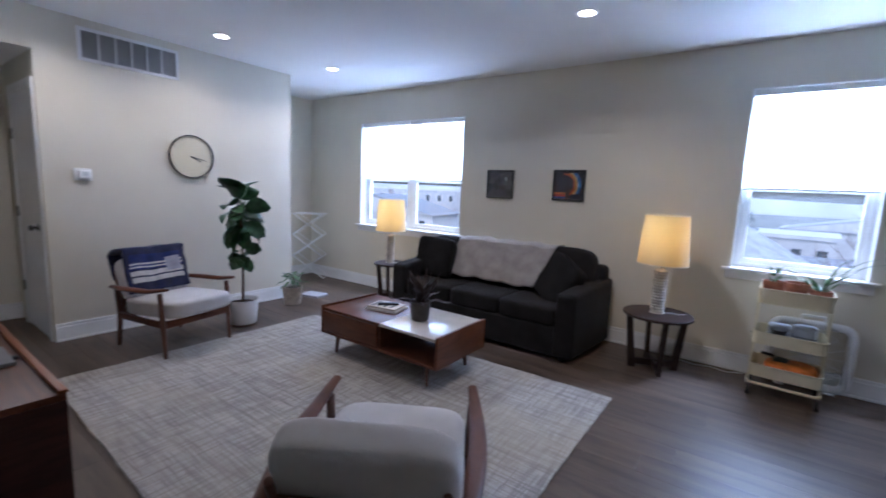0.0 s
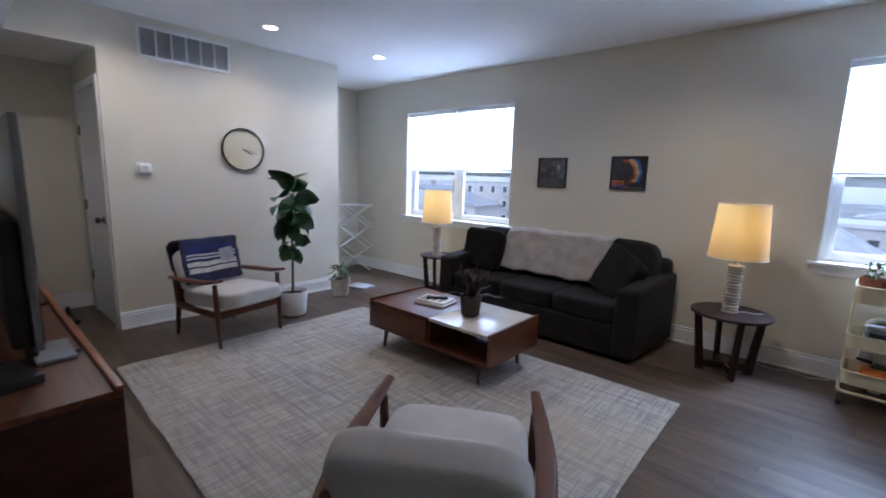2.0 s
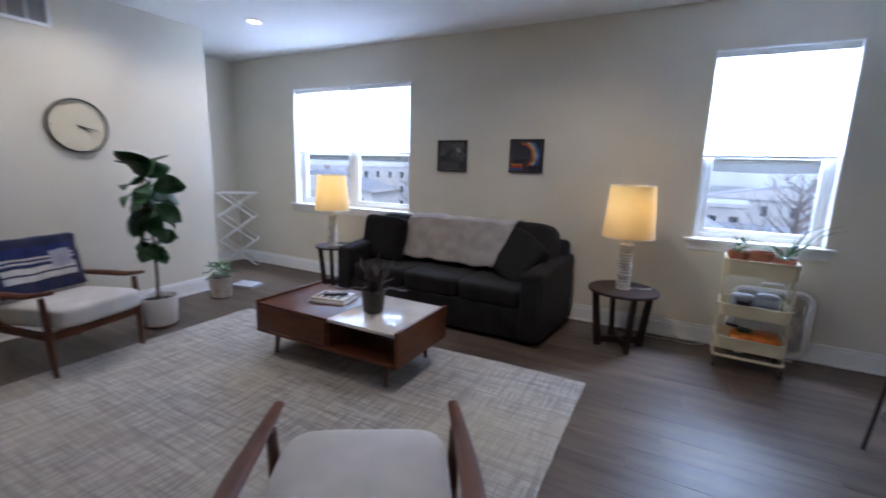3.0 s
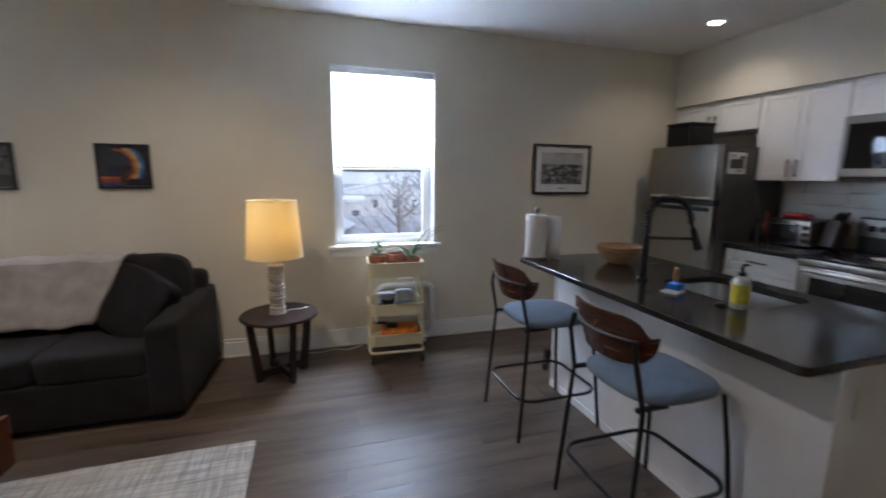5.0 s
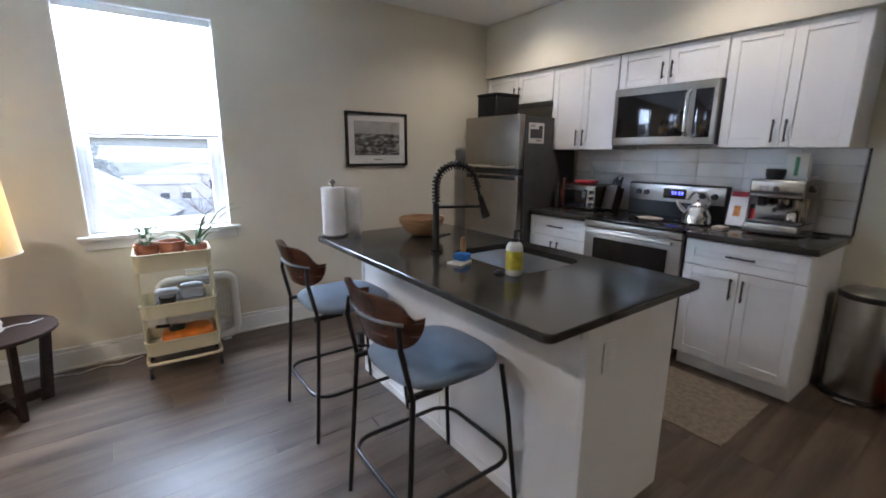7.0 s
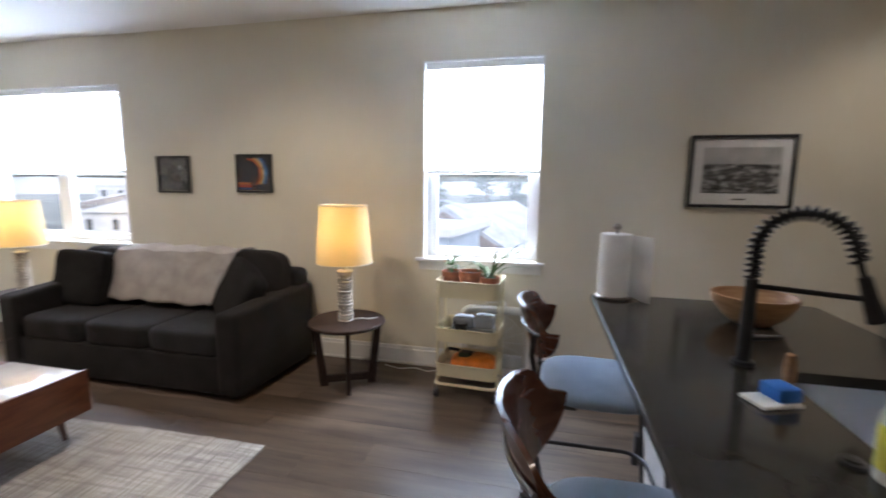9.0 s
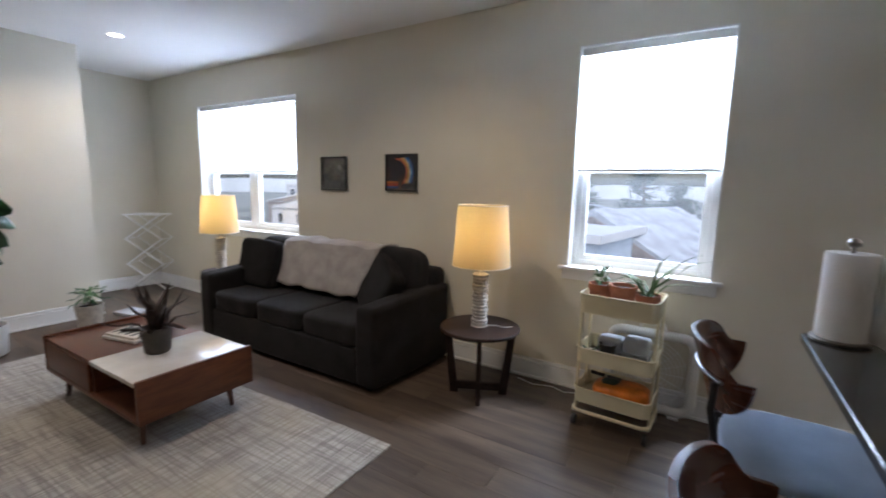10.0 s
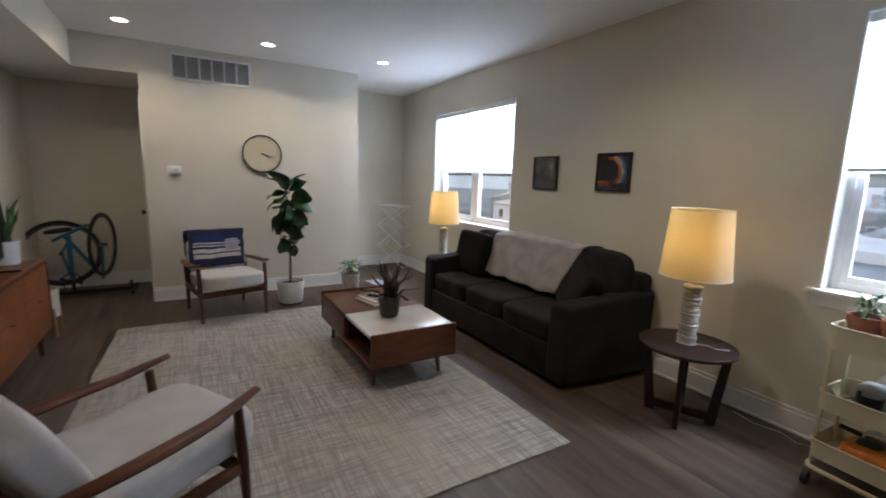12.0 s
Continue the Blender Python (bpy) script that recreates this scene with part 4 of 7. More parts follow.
def picture(x0, x1, z0, z1, fw, mount, kind, label):
    t = thing("framed_picture", label, "picture", pose((x0 + x1) / 2, W, (z0 + z1) / 2))
    hw, hh = (x1 - x0) / 2, (z1 - z0) / 2
    part("frame", frame_bars(B(), -hw, hw, -hh, hh, -0.024, -0.001, fw, 0.002), M_BLACK_METAL, t)
    if mount:
        part("mount", bx(B(), -hw + fw, hw - fw, -0.01, -0.003, -hh + fw, hh - fw), M_PAPER, t)
    k = fw + mount
    part("print", bx(B(), -hw + k, hw - k, -0.0135 if mount else -0.012, -0.0105 if mount else -0.003, -hh + k * 1.15, hh - k * 0.95), painted("print_" + kind, kind), t)
    if mount:
        part("sky_of_print", bx(B(), -hw + k, hw - k, -0.016, -0.0138, hh - k - 0.1, hh - k * 0.95), mat("print_pale_sky", (0.5, 0.5, 0.5), 0.5, var=0.15, scale=9), t)
        part("caption_bar", bx(B(), -0.04, 0.04, -0.0125, -0.0102, -hh + k * 0.62, -hh + k * 0.72), M_DARK_GREY, t)
    part("picture_glass", bx(B(), -hw + fw, hw - fw, -0.0195, -0.018, -hh + fw, hh - fw), M_PIC_GLASS, t).visible_shadow = False
    return t


COLLAGE = picture(-2.30, -1.98, 1.31, 1.615, 0.016, 0.0, "collage", "small dark collage print in a thin black frame")
def arc_band(r0, r1, a0, a1, cx, cz, y0, y1, n=18):
    """A flat curved band of paint, facing -y."""
    bm = B()
    rows = []
    for k in range(n + 1):
        a = math.radians(a0 + (a1 - a0) * k / n)
        rows.append([bm.verts.new((cx + rr * math.cos(a), yy, cz + rr * math.sin(a))) for rr, yy in ((r0, y0), (r1, y0), (r1, y1), (r0, y1))])
    for a, b in zip(rows, rows[1:]):
        for j in range(4):
            bm.faces.new((a[j], a[(j + 1) % 4], b[(j + 1) % 4], b[j]))
    bm.faces.new(rows[0])
    bm.faces.new(rows[-1][::-1])
    return bm


rnd = random.Random(8)
for i in range(4):
    for j in range(4):
        c = rnd.choice(((0.03, 0.03, 0.04), (0.1, 0.1, 0.13), (0.02, 0.03, 0.06), (0.16, 0.15, 0.16), (0.07, 0.05, 0.05)))
        x, z = -0.105 + 0.07 * i, -0.095 + 0.063 * j
        part("snapshot", bx(B(), x - 0.029, x + 0.029, -0.0145, -0.0125, z - 0.024, z + 0.024), mat("collage_tile", c, 0.5, var=0.4, scale=60, fine=0.6), COLLAGE)
part("pale_spot", arc_band(0.0, 0.022, 0, 360, 0.07, 0.055, -0.0165, -0.0148, 20), mat("pale_spot", (0.4, 0.4, 0.42), 0.5, var=0.3, scale=50), COLLAGE)
ART = picture(-1.533, -1.21, 1.32, 1.625, 0.016, 0.0, "space", "small colourful orange and blue print in a black frame")
for r0, r1, c in ((0.105, 0.12, (0.5, 0.09, 0.03)), (0.12, 0.14, (0.62, 0.3, 0.06)), (0.14, 0.15, (0.6, 0.55, 0.35)),
                  (0.15, 0.17, (0.08, 0.25, 0.55)), (0.17, 0.182, (0.03, 0.07, 0.25))):
    sweep = math.degrees(math.asin(min(1.0, 0.128 / r1)))
    part("paint_band", arc_band(r0, r1, -0.6 * sweep, sweep, -0.055, 0.0, -0.0145, -0.0125), mat("painted_band", c, 0.55, var=0.3, scale=30, fine=0.6), ART)
for z0, z1, c in ((-0.088, -0.07, (0.62, 0.2, 0.04)), (-0.11, -0.09, (0.45, 0.06, 0.03)), (-0.128, -0.113, (0.05, 0.12, 0.35))):
    part("paint_band", bx(B(), -0.15, -0.03, -0.0145, -0.0125, z0, z1), mat("painted_band", c, 0.55, var=0.2, scale=30, fine=0.5), ART)
picture(1.81, 2.405, 1.272, 1.725, 0.02, 0.06, "field", "black-and-white landscape photograph with white mount, black frame")


# ---- plant cart by the window ----
def cart():
    t = thing("utility_cart", "cream metal three-tier trolley on castors holding plants", "cart", pose(0.457, 4.19, 0, 0, 0, -3))
    hx, hy = 0.205, 0.155

    def tray(z0, h, name):
        bm = B()
        outer, inner = [], []
        n = 6
        ring = []
        for cx, cy, a0 in ((hx - 0.04, hy - 0.04, 0), (-hx + 0.04, hy - 0.04, 90), (-hx + 0.04, -hy + 0.04, 180), (hx - 0.04, -hy + 0.04, 270)):
            for k in range(n + 1):
                a = math.radians(a0 + 90 * k / n)
                ring.append((cx + 0.04 * math.cos(a), cy + 0.04 * math.sin(a)))
        top_o = [bm.verts.new((x, y, z0 + h)) for x, y in ring]
        bot_o = [bm.verts.new((x * 0.985, y * 0.985, z0)) for x, y in ring]
        top_i = [bm.verts.new((x * 0.985, y * 0.98, z0 + h)) for x, y in ring]
        bot_i = [bm.verts.new((x * 0.97, y * 0.965, z0 + 0.004)) for x, y in ring]
        k = len(ring)
        for i in range(k):
            j = (i + 1) % k
            bm.faces.new((top_o[i], top_o[j], bot_o[j], bot_o[i]))
            bm.faces.new((top_i[i], bot_i[i], bot_i[j], top_i[j]))
            bm.faces.new((top_o[i], top_i[i], top_i[j], top_o[j]))
        bm.faces.new(bot_o)
        bm.faces.new(bot_i)
        part(name, bm, M_CREAM_METAL, t)
        part("tray_rim", tube(B(), [(x * 1.002, y * 1.002, z0 + h) for x, y in ring], 0.0055, 6, closed=True), M_CREAM_METAL, t)

    tray(0.68, 0.105, "top_tray")
    tray(0.385, 0.085, "middle_tray")
    tray(0.145, 0.085, "bottom_tray")
    for sx in (-1, 1):
        for sy in (-1, 1):
            part("post", bx(B(), sx * (hx - 0.004) - 0.007, sx * (hx - 0.004) + 0.007, sy * (hy - 0.06) - 0.012, sy * (hy - 0.06) + 0.012, 0.085, 0.785, 0.003), M_CREAM_METAL, t)
            w = part("castor", tube(B(), [(sx * (hx - 0.012) - 0.011, sy * (hy - 0.005), 0.03), (sx * (hx - 0.012) + 0.011, sy * (hy - 0.005), 0.03)], 0.0295, 18), M_BLACK_PLASTIC, t)
            part("fork", bx(B(), sx * (hx - 0.012) - 0.017, sx * (hx - 0.012) + 0.017, sy * (hy - 0.02) - 0.014, sy * (hy - 0.02) + 0.014, 0.058, 0.085, 0.003), M_CHROME, w)
    ring = []
    for cx, cy, a0 in ((hx - 0.045, hy - 0.045, 0), (-hx + 0.045, hy - 0.045, 90), (-hx + 0.045, -hy + 0.045, 180), (hx - 0.045, -hy + 0.045, 270)):
        for k in range(5):
            a = math.radians(a0 + 22.5 * k)
            ring.append((cx + 0.045 * math.cos(a), cy + 0.045 * math.sin(a), 0.093))
    part("base_ring", tube(B(), ring, 0.011, 8, closed=True), M_CREAM_METAL, t)
    m = t.matrix_basis

    def terracotta_pot(x, y, r, h, z, label):
        p = thing("plant_pot", label, "plant", m @ pose(x, y, z))
        part("pot", lathe(B(), [(r * 0.7, 0.0005), (r * 0.72, 0.004), (r * 0.92, h * 0.74), (r, h * 0.75), (r, h), (r * 0.9, h), (r * 0.86, h * 0.85)], n=30), M_TERRACOTTA, p)
        part("soil", lathe(B(), [(r * 0.87, h * 0.87), (0.001, h * 0.9)], n=24), M_SOIL, p)
        return p

    zt = 0.685
    p = terracotta_pot(-0.13, 0.0, 0.07, 0.145, zt, "terracotta pot with a small leafy seedling")
    rnd = random.Random(21)
    for i in range(14):
        a = i * 2.4
        z = 0.13 + 0.008 * i
        part("leaf", leaf(B(), (0.012 * math.cos(a), 0.012 * math.sin(a), z), (math.cos(a), math.sin(a), 0.5), 0.055, 0.026, 0.3, 0.2, "lance"), M_LEAF_PALE, p)
    part("stem", tube(B(), [(0, 0, 0.12), (0.003, 0, 0.245)], 0.003, 6), M_LEAF_PALE, p)
    terracotta_pot(0.0, -0.02, 0.075, 0.155, zt, "terracotta pot filled with dark soil")
    p = terracotta_pot(0.13, -0.03, 0.065, 0.125, zt, "terracotta pot with a spiky aloe plant")
    for i in range(15):
        a = i * 2.4
        tl = rnd.uniform(0.3, 1.05)
        part("leaf", leaf(B(), (0.008 * math.cos(a), 0.008 * math.sin(a), 0.108), (math.sin(tl) * math.cos(a), math.sin(tl) * math.sin(a), math.cos(tl)),
                          rnd.uniform(0.22, 0.38), 0.015, rnd.uniform(0.1, 0.7), 0.4, "sword"), M_LEAF_PALE, p)
    p = thing("plant_pot", "small black plastic pot on the middle tray", "pot", m @ pose(-0.06, -0.03, 0.39))
    part("pot", lathe(B(), [(0.036, 0.0005), (0.048, 0.08), (0.048, 0.095), (0.043, 0.095), (0.04, 0.06)], n=24), M_BLACK_PLASTIC, p)
    for xx, yy, hh, sd in ((-0.06, 0.06, 0.115, 1), (0.085, 0.055, 0.135, 2)):
        p = thing("seedling_box", "clear plastic propagation box with a domed lid", "box", m @ pose(xx, yy, 0.39))
        part("box_base", bx(B(), -0.068, 0.068, -0.07, 0.07, 0.0005, 0.05, 0.008), M_CLEAR, p)
        part("dome_lid", cushion(B(), (0, 0, 0.05 + (hh - 0.05) / 2), (0.14, 0.145, hh - 0.05), 5, 10), M_CLEAR, p)
        part("lid_rim", bx(B(), -0.072, 0.072, -0.074, 0.074, 0.046, 0.053, 0.003), M_CLEAR, p)
    p = thing("hand_fork", "small dark hand fork lying on the trolley", "tool", m @ pose(0.12, -0.09, 0.395, 0, 0, 70))
    part("handle_grip", tube(B(), [(-0.06, 0, 0.008), (0.02, 0, 0.01)], [0.008, 0.01], 8), M_BLACK_PLASTIC, p)
    for k in (-1, 0, 1):
        part("tine", tube(B(), [(0.02, 0, 0.01), (0.04, 0.012 * k, 0.012), (0.08, 0.012 * k, 0.006)], 0.0025, 6), M_DARK_GREY, p)
    p = thing("plant_cutting", "small leafy cutting in the middle tray", "plant", m @ pose(-0.155, -0.07, 0.39))
    for i in range(6):
        a = i * 2.4
        part("leaf", leaf(B(), (0, 0, 0.002), (math.cos(a) * 0.6, math.sin(a) * 0.6, 1), 0.09, 0.022, 0.3, 0.2, "lance"), M_LEAF_PALE, p)
    p = thing("potting_soil_bag", "orange printed bag of potting soil on the bottom tray", "bag", m @ pose(0.02, 0.0, 0.15))
    bag = mat("orange_printed_plastic", (0.7, 0.2, 0.015), 0.35, var=0.2, scale=12, bump=0.1, bscale=30)
    part("bag_body", cushion(B(), (0.01, -0.02, 0.058), (0.30, 0.2, 0.115), 3.2, 10, (0, 0, 3), 0.14, 6), bag, p)
    part("printed_panel", cushion(B(), (-0.05, -0.035, 0.095), (0.1, 0.1, 0.05), 3.2, 8, (10, 0, 3), 0.14, 6), mat("dark_green_print", (0.02, 0.05, 0.03), 0.4), p)
    p = thing("trowel", "black-handled trowel lying on the bag", "trowel", m @ pose(-0.05, 0.0, 0.275, 0, 12, 20))
    part("handle_grip", tube(B(), [(-0.1, 0, 0), (-0.02, 0, 0)], [0.01, 0.012], 8), M_BLACK_PLASTIC, p)
    part("blade", cushion(B(), (0.05, 0, 0), (0.12, 0.06, 0.006), 3, 6), M_DARK_GREY, p)


cart()
t = thing("box_fan", "white box fan standing behind the trolley against the wall", "fan", pose(0.60, 4.455, 0, 0, 0, 0))
bm = B()
ring = []
hx, hz = 0.235, 0.235
for cx, cz, a0 in ((hx - 0.07, 2 * hz - 0.07, 0), (-hx + 0.07, 2 * hz - 0.07, 90), (-hx + 0.07, 0.07, 180), (hx - 0.07, 0.07, 270)):
    for k in range(7):
        a = math.radians(a0 + 15 * k)
        ring.append((cx + 0.07 * math.cos(a), 0, cz + 0.07 * math.sin(a) + 0.035))
part("housing", tube(bm, ring, 0.03, 10, closed=True), M_TRIM, t)
for k in range(9):
    rr = 0.03 + 0.022 * k
    part("grille_ring", tube(B(), [(rr * math.cos(a), -0.02, 0.27 + rr * math.sin(a)) for a in (2 * math.pi * q / 28 for q in range(28))], 0.002, 5, closed=True), M_TRIM, t)
for k in range(8):
    a = math.pi * k / 8
    part("grille_spoke", tube(B(), [(-0.215 * math.cos(a), -0.018, 0.27 - 0.215 * math.sin(a)), (0.215 * math.cos(a), -0.018, 0.27 + 0.215 * math.sin(a))], 0.002, 5), M_TRIM, t)
part("carry_handle", tube(B(), [(-0.07, 0, 0.53), (-0.065, 0, 0.565), (0.065, 0, 0.565), (0.07, 0, 0.53)], 0.01, 8), M_TRIM, t)
for s in (-1, 1):
    part("foot", bx(B(), s * 0.15 - 0.03, s * 0.15 + 0.03, -0.04, 0.04, 0.0005, 0.012, 0.003), M_TRIM, t)

t = thing("extension_lead", "thin white extension lead lying on the floor by the wall", "lead")
part("cable", tube(B(), [(-0.25, 4.44, 0.004), (-0.12, 4.40, 0.004), (0.0, 4.44, 0.004), (0.1, 4.40, 0.004), (0.22, 4.46, 0.004)], 0.0035, 6), M_TRIM, t)


# ---- sideboard, screen and plants ----
M_TEAK_TOP = mat("dark_teak_top", (0.13, 0.042, 0.017), 0.36, var=0.18, scale=4, bump=0.05, bscale=70, stretch=(1, 10, 10), second=(0.07, 0.022, 0.01), fine=0.5, spec=0.35)
# End panels are teak like the doors; their shade is painted into this near-black.
M_SHADED_TEAK = mat("shaded_teak_panel", (0.03, 0.009, 0.005), 0.5, spec=0.2, var=0.2, scale=5, bump=0.08, bscale=60, stretch=(9, 1.5, 9), fine=0.4)


def sideboard():
    t = thing("sideboard", "long teak sideboard on tapered legs against the wall", "sideboard", pose(0, 0, 0))
    x0, x1, y0, y1, zb, zt = -3.22, -1.52, 0.165, 0.635, 0.19, 0.70
    part("top", bx(B(), x0, x1, y0, y1, zt - 0.024, zt, 0.004), M_TEAK_TOP, t, "darker teak top")
    part("top_lip", bx(B(), x0, x1, y1 - 0.022, y1 + 0.004, zt, zt + 0.012, 0.004), M_TEAK, t)
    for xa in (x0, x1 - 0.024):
        part("side_panel", bx(B(), xa, xa + 0.024, y0, y1, zb, zt - 0.024, 0.003), M_SHADED_TEAK, t, "teak end panel with shade put into its colour")
    part("back_panel", bx(B(), x0 + 0.024, x1 - 0.024, y0, y0 + 0.012, zb, zt - 0.024), M_TEAK, t)
    part("bottom_panel", bx(B(), x0 + 0.024, x1 - 0.024, y0 + 0.012, y1 - 0.024, zb, zb + 0.022), M_TEAK, t)
    w = (x1 - x0 - 0.048) / 3
    for k in range(3):
        a = x0 + 0.024 + k * w
        d = part("door", bx(B(), a + 0.002, a + w - 0.002, y1 - 0.022, y1 - 0.002, zb + 0.002, zt - 0.028, 0.003), M_TEAK, t)
        part("finger_pull", lathe(B(), [(0.018, 0.0), (0.018, 0.004), (0.014, 0.004)], (a + w / 2, 0, 0), 16), M_WALNUT, d).matrix_basis = pose(0, y1 - 0.001, 0.45, 0, 0, 0)
    for sx in (x0 + 0.14, x1 - 0.14):
        for sy in (y0 + 0.07, y1 - 0.06):
            part("leg", tube(B(), [(sx, sy, zb), (sx + 0.02 * (1 if sx > -2 else -1), sy, 0.0)], [0.022, 0.012], 12), M_WALNUT_Y, t)
    zt2 = zt
    s = thing("television", "flat black television on a stand on the sideboard", "television", pose(-2.37, 0.475, zt2))
    part("screen_panel", bx(B(), -0.53, 0.53, 0.0, 0.022, 0.07, 0.83, 0.004), mat("grey_casing", (0.14, 0.135, 0.135), 0.4, var=0.06, scale=6), s, "grey rear casing")
    part("screen", bx(B(), -0.52, 0.52, 0.0225, 0.0245, 0.085, 0.82), M_BLACK_GLASS, s)
    part("rear_housing", bx(B(), -0.42, 0.50, -0.055, -0.001, 0.075, 0.50, 0.02, 3), M_BLACK_PLASTIC, s)
    part("neck", bx(B(), -0.06, 0.06, -0.03, 0.01, 0.012, 0.075, 0.006), M_BLACK_PLASTIC, s)
    for sg in (-1, 1):
        part("stand_foot", bx(B(), sg * 0.40 - 0.012, sg * 0.40 + 0.012, -0.12, 0.13, 0.0005, 0.012, 0.004), M_BLACK_PLASTIC, s)
        part("stand_post", bx(B(), sg * 0.40 - 0.012, sg * 0.40 + 0.012, -0.02, 0.015, 0.012, 0.075, 0.004), M_BLACK_PLASTIC, s)
    b = thing("set_top_box", "small black streaming box with cables", "media box", pose(-1.80, 0.40, zt2, 0, 0, 15))
    part("case", bx(B(), -0.09, 0.09, -0.06, 0.06, 0.0005, 0.032, 0.008), M_BLACK_PLASTIC, b)
    c = thing("cable_bundle", "black cables trailing behind the television", "cable")
    rnd = random.Random(4)
    for k in range(4):
        pts = [(-1.86 - 0.1 * k, 0.38, zt2 + 0.02)]
        for q in range(1, 7):
            pts.append((-1.86 - 0.12 * k - 0.13 * q + rnd.uniform(-0.03, 0.03), 0.36 - 0.025 * q + rnd.uniform(-0.02, 0.02), zt2 + 0.006 + (0.10 * (q - 4) if q > 4 and k < 2 else 0)))
        part("cable", tube(B(), pts, 0.0045, 6), M_BLACK_PLASTIC, c)
    n = thing("laptop_sleeve", "flat grey notebook lying under the television", "notebook", pose(-1.99, 0.53, zt2))
    part("cover", bx(B(), -0.12, 0.1, -0.055, 0.055, 0.0005, 0.016, 0.003), mat("grey_cover", (0.22, 0.23, 0.25), 0.5), n)
    p = thing("snake_plant", "variegated snake plant in a white pot on the sideboard", "plant", pose(-3.08, 0.45, zt2))
    part("pot", lathe(B(), [(0.075, 0.0005), (0.08, 0.005), (0.09, 0.15), (0.09, 0.165), (0.082, 0.165), (0.08, 0.13)], n=32), M_CERAMIC, p)
    part("soil", lathe(B(), [(0.0815, 0.135), (0.001, 0.14)]), M_SOIL, p)
    for i in range(12):
        a = i * 2.4
        tl = rnd.uniform(0.08, 0.5)
        part("leaf", leaf(B(), (0.03 * math.cos(a), 0.03 * math.sin(a), 0.13), (math.sin(tl) * math.cos(a), math.sin(tl) * math.sin(a), math.cos(tl)),
                          rnd.uniform(0.2, 0.36), rnd.uniform(0.04, 0.055), 0.05, 0.3, "sword"), M_LEAF_PALE if i % 2 else M_LEAF, p)
    p = thing("tall_planter", "tall white cylindrical pot with a trailing plant", "plant", pose(-2.87, 0.245, zt2))
    part("pot", lathe(B(), [(0.062, 0.0005), (0.068, 0.006), (0.074, 0.215), (0.07, 0.225), (0.055, 0.226), (0.001, 0.224)], n=32), M_CERAMIC, p)
    for i, (a, tl, ln) in enumerate(((3.0, 1.25, 0.2), (2.6, 0.9, 0.16), (4.2, 1.2, 0.18), (3.4, 1.6, 0.22))):
        part("leaf", leaf(B(), (0, 0, 0.22), (math.sin(tl) * math.cos(a), 0.25 * math.sin(a), math.cos(tl)), ln, 0.028, 0.3, 0.2, "lance"), M_LEAF, p)
    p = thing("plant_stand", "white planter on a wooden stand beside the sideboard", "planter", pose(-3.60, 0.49, 0))
    part("pot", lathe(B(), [(0.095, 0.16), (0.105, 0.165), (0.11, 0.38), (0.108, 0.39), (0.1, 0.39), (0.098, 0.34)], n=32), M_CERAMIC, p)
    part("soil", lathe(B(), [(0.0995, 0.345), (0.001, 0.35)]), M_SOIL, p)
    oak = mat("pale_oak", (0.45, 0.29, 0.16), 0.5, var=0.14, scale=6, stretch=(8, 8, 1))
    for k in range(4):
        a = math.radians(45 + 90 * k)
        part("leg", tube(B(), [(0.125 * math.cos(a), 0.125 * math.sin(a), 0.0), (0.121 * math.cos(a), 0.121 * math.sin(a), 0.24)], 0.011, 10), oak, p)
    for k in range(2):
        part("crossbar", slab(B(), (0, 0, 0.146 - 0.0 * k), (0.24, 0.018, 0.026 - 0.002 * k), (0, 0, 45 + 90 * k)), oak, p)


sideboard()


# ---- alcove ----
t = tagged(new("door_1"), "white flush closet door, closed, with black hinges and knob", "door", kind="structure")
yd = 1.205
part("door_leaf", bx(B(), -5.15, -4.47, yd - 0.006, yd - 0.001, 0.01, 2.03), M_WHITE_CAB, t)
part("door_casing", bx(B(), -4.465, -4.40, yd - 0.017, yd - 0.0008, 0.0, 2.10, 0.003), M_TRIM, t)
part("door_casing", bx(B(), -5.22, -5.155, yd - 0.017, yd - 0.0008, 0.0, 2.10, 0.003), M_TRIM, t)
part("door_casing", bx(B(), -5.155, -4.465, yd - 0.017, yd - 0.0008, 2.035, 2.10, 0.003), M_TRIM, t)
for z in (0.36, 1.03, 1.70):
    part("hinge", bx(B(), -5.17, -5.12, yd - 0.026, yd - 0.0175, z - 0.045, z + 0.045, 0.003), M_BLACK_METAL, t)
knob = part("door_knob", tube(B(), [(-4.56, yd - 0.006, 0.93), (-4.56, yd - 0.04, 0.93), (-4.56, yd - 0.045, 0.93), (-4.56, yd - 0.068, 0.93)], [0.012, 0.012, 0.026, 0.022], 16), M_BLACK_METAL, t)
part("rosette", tube(B(), [(-4.56, yd - 0.0062, 0.93), (-4.56, yd - 0.014, 0.93)], 0.03, 18), M_BLACK_METAL, knob)


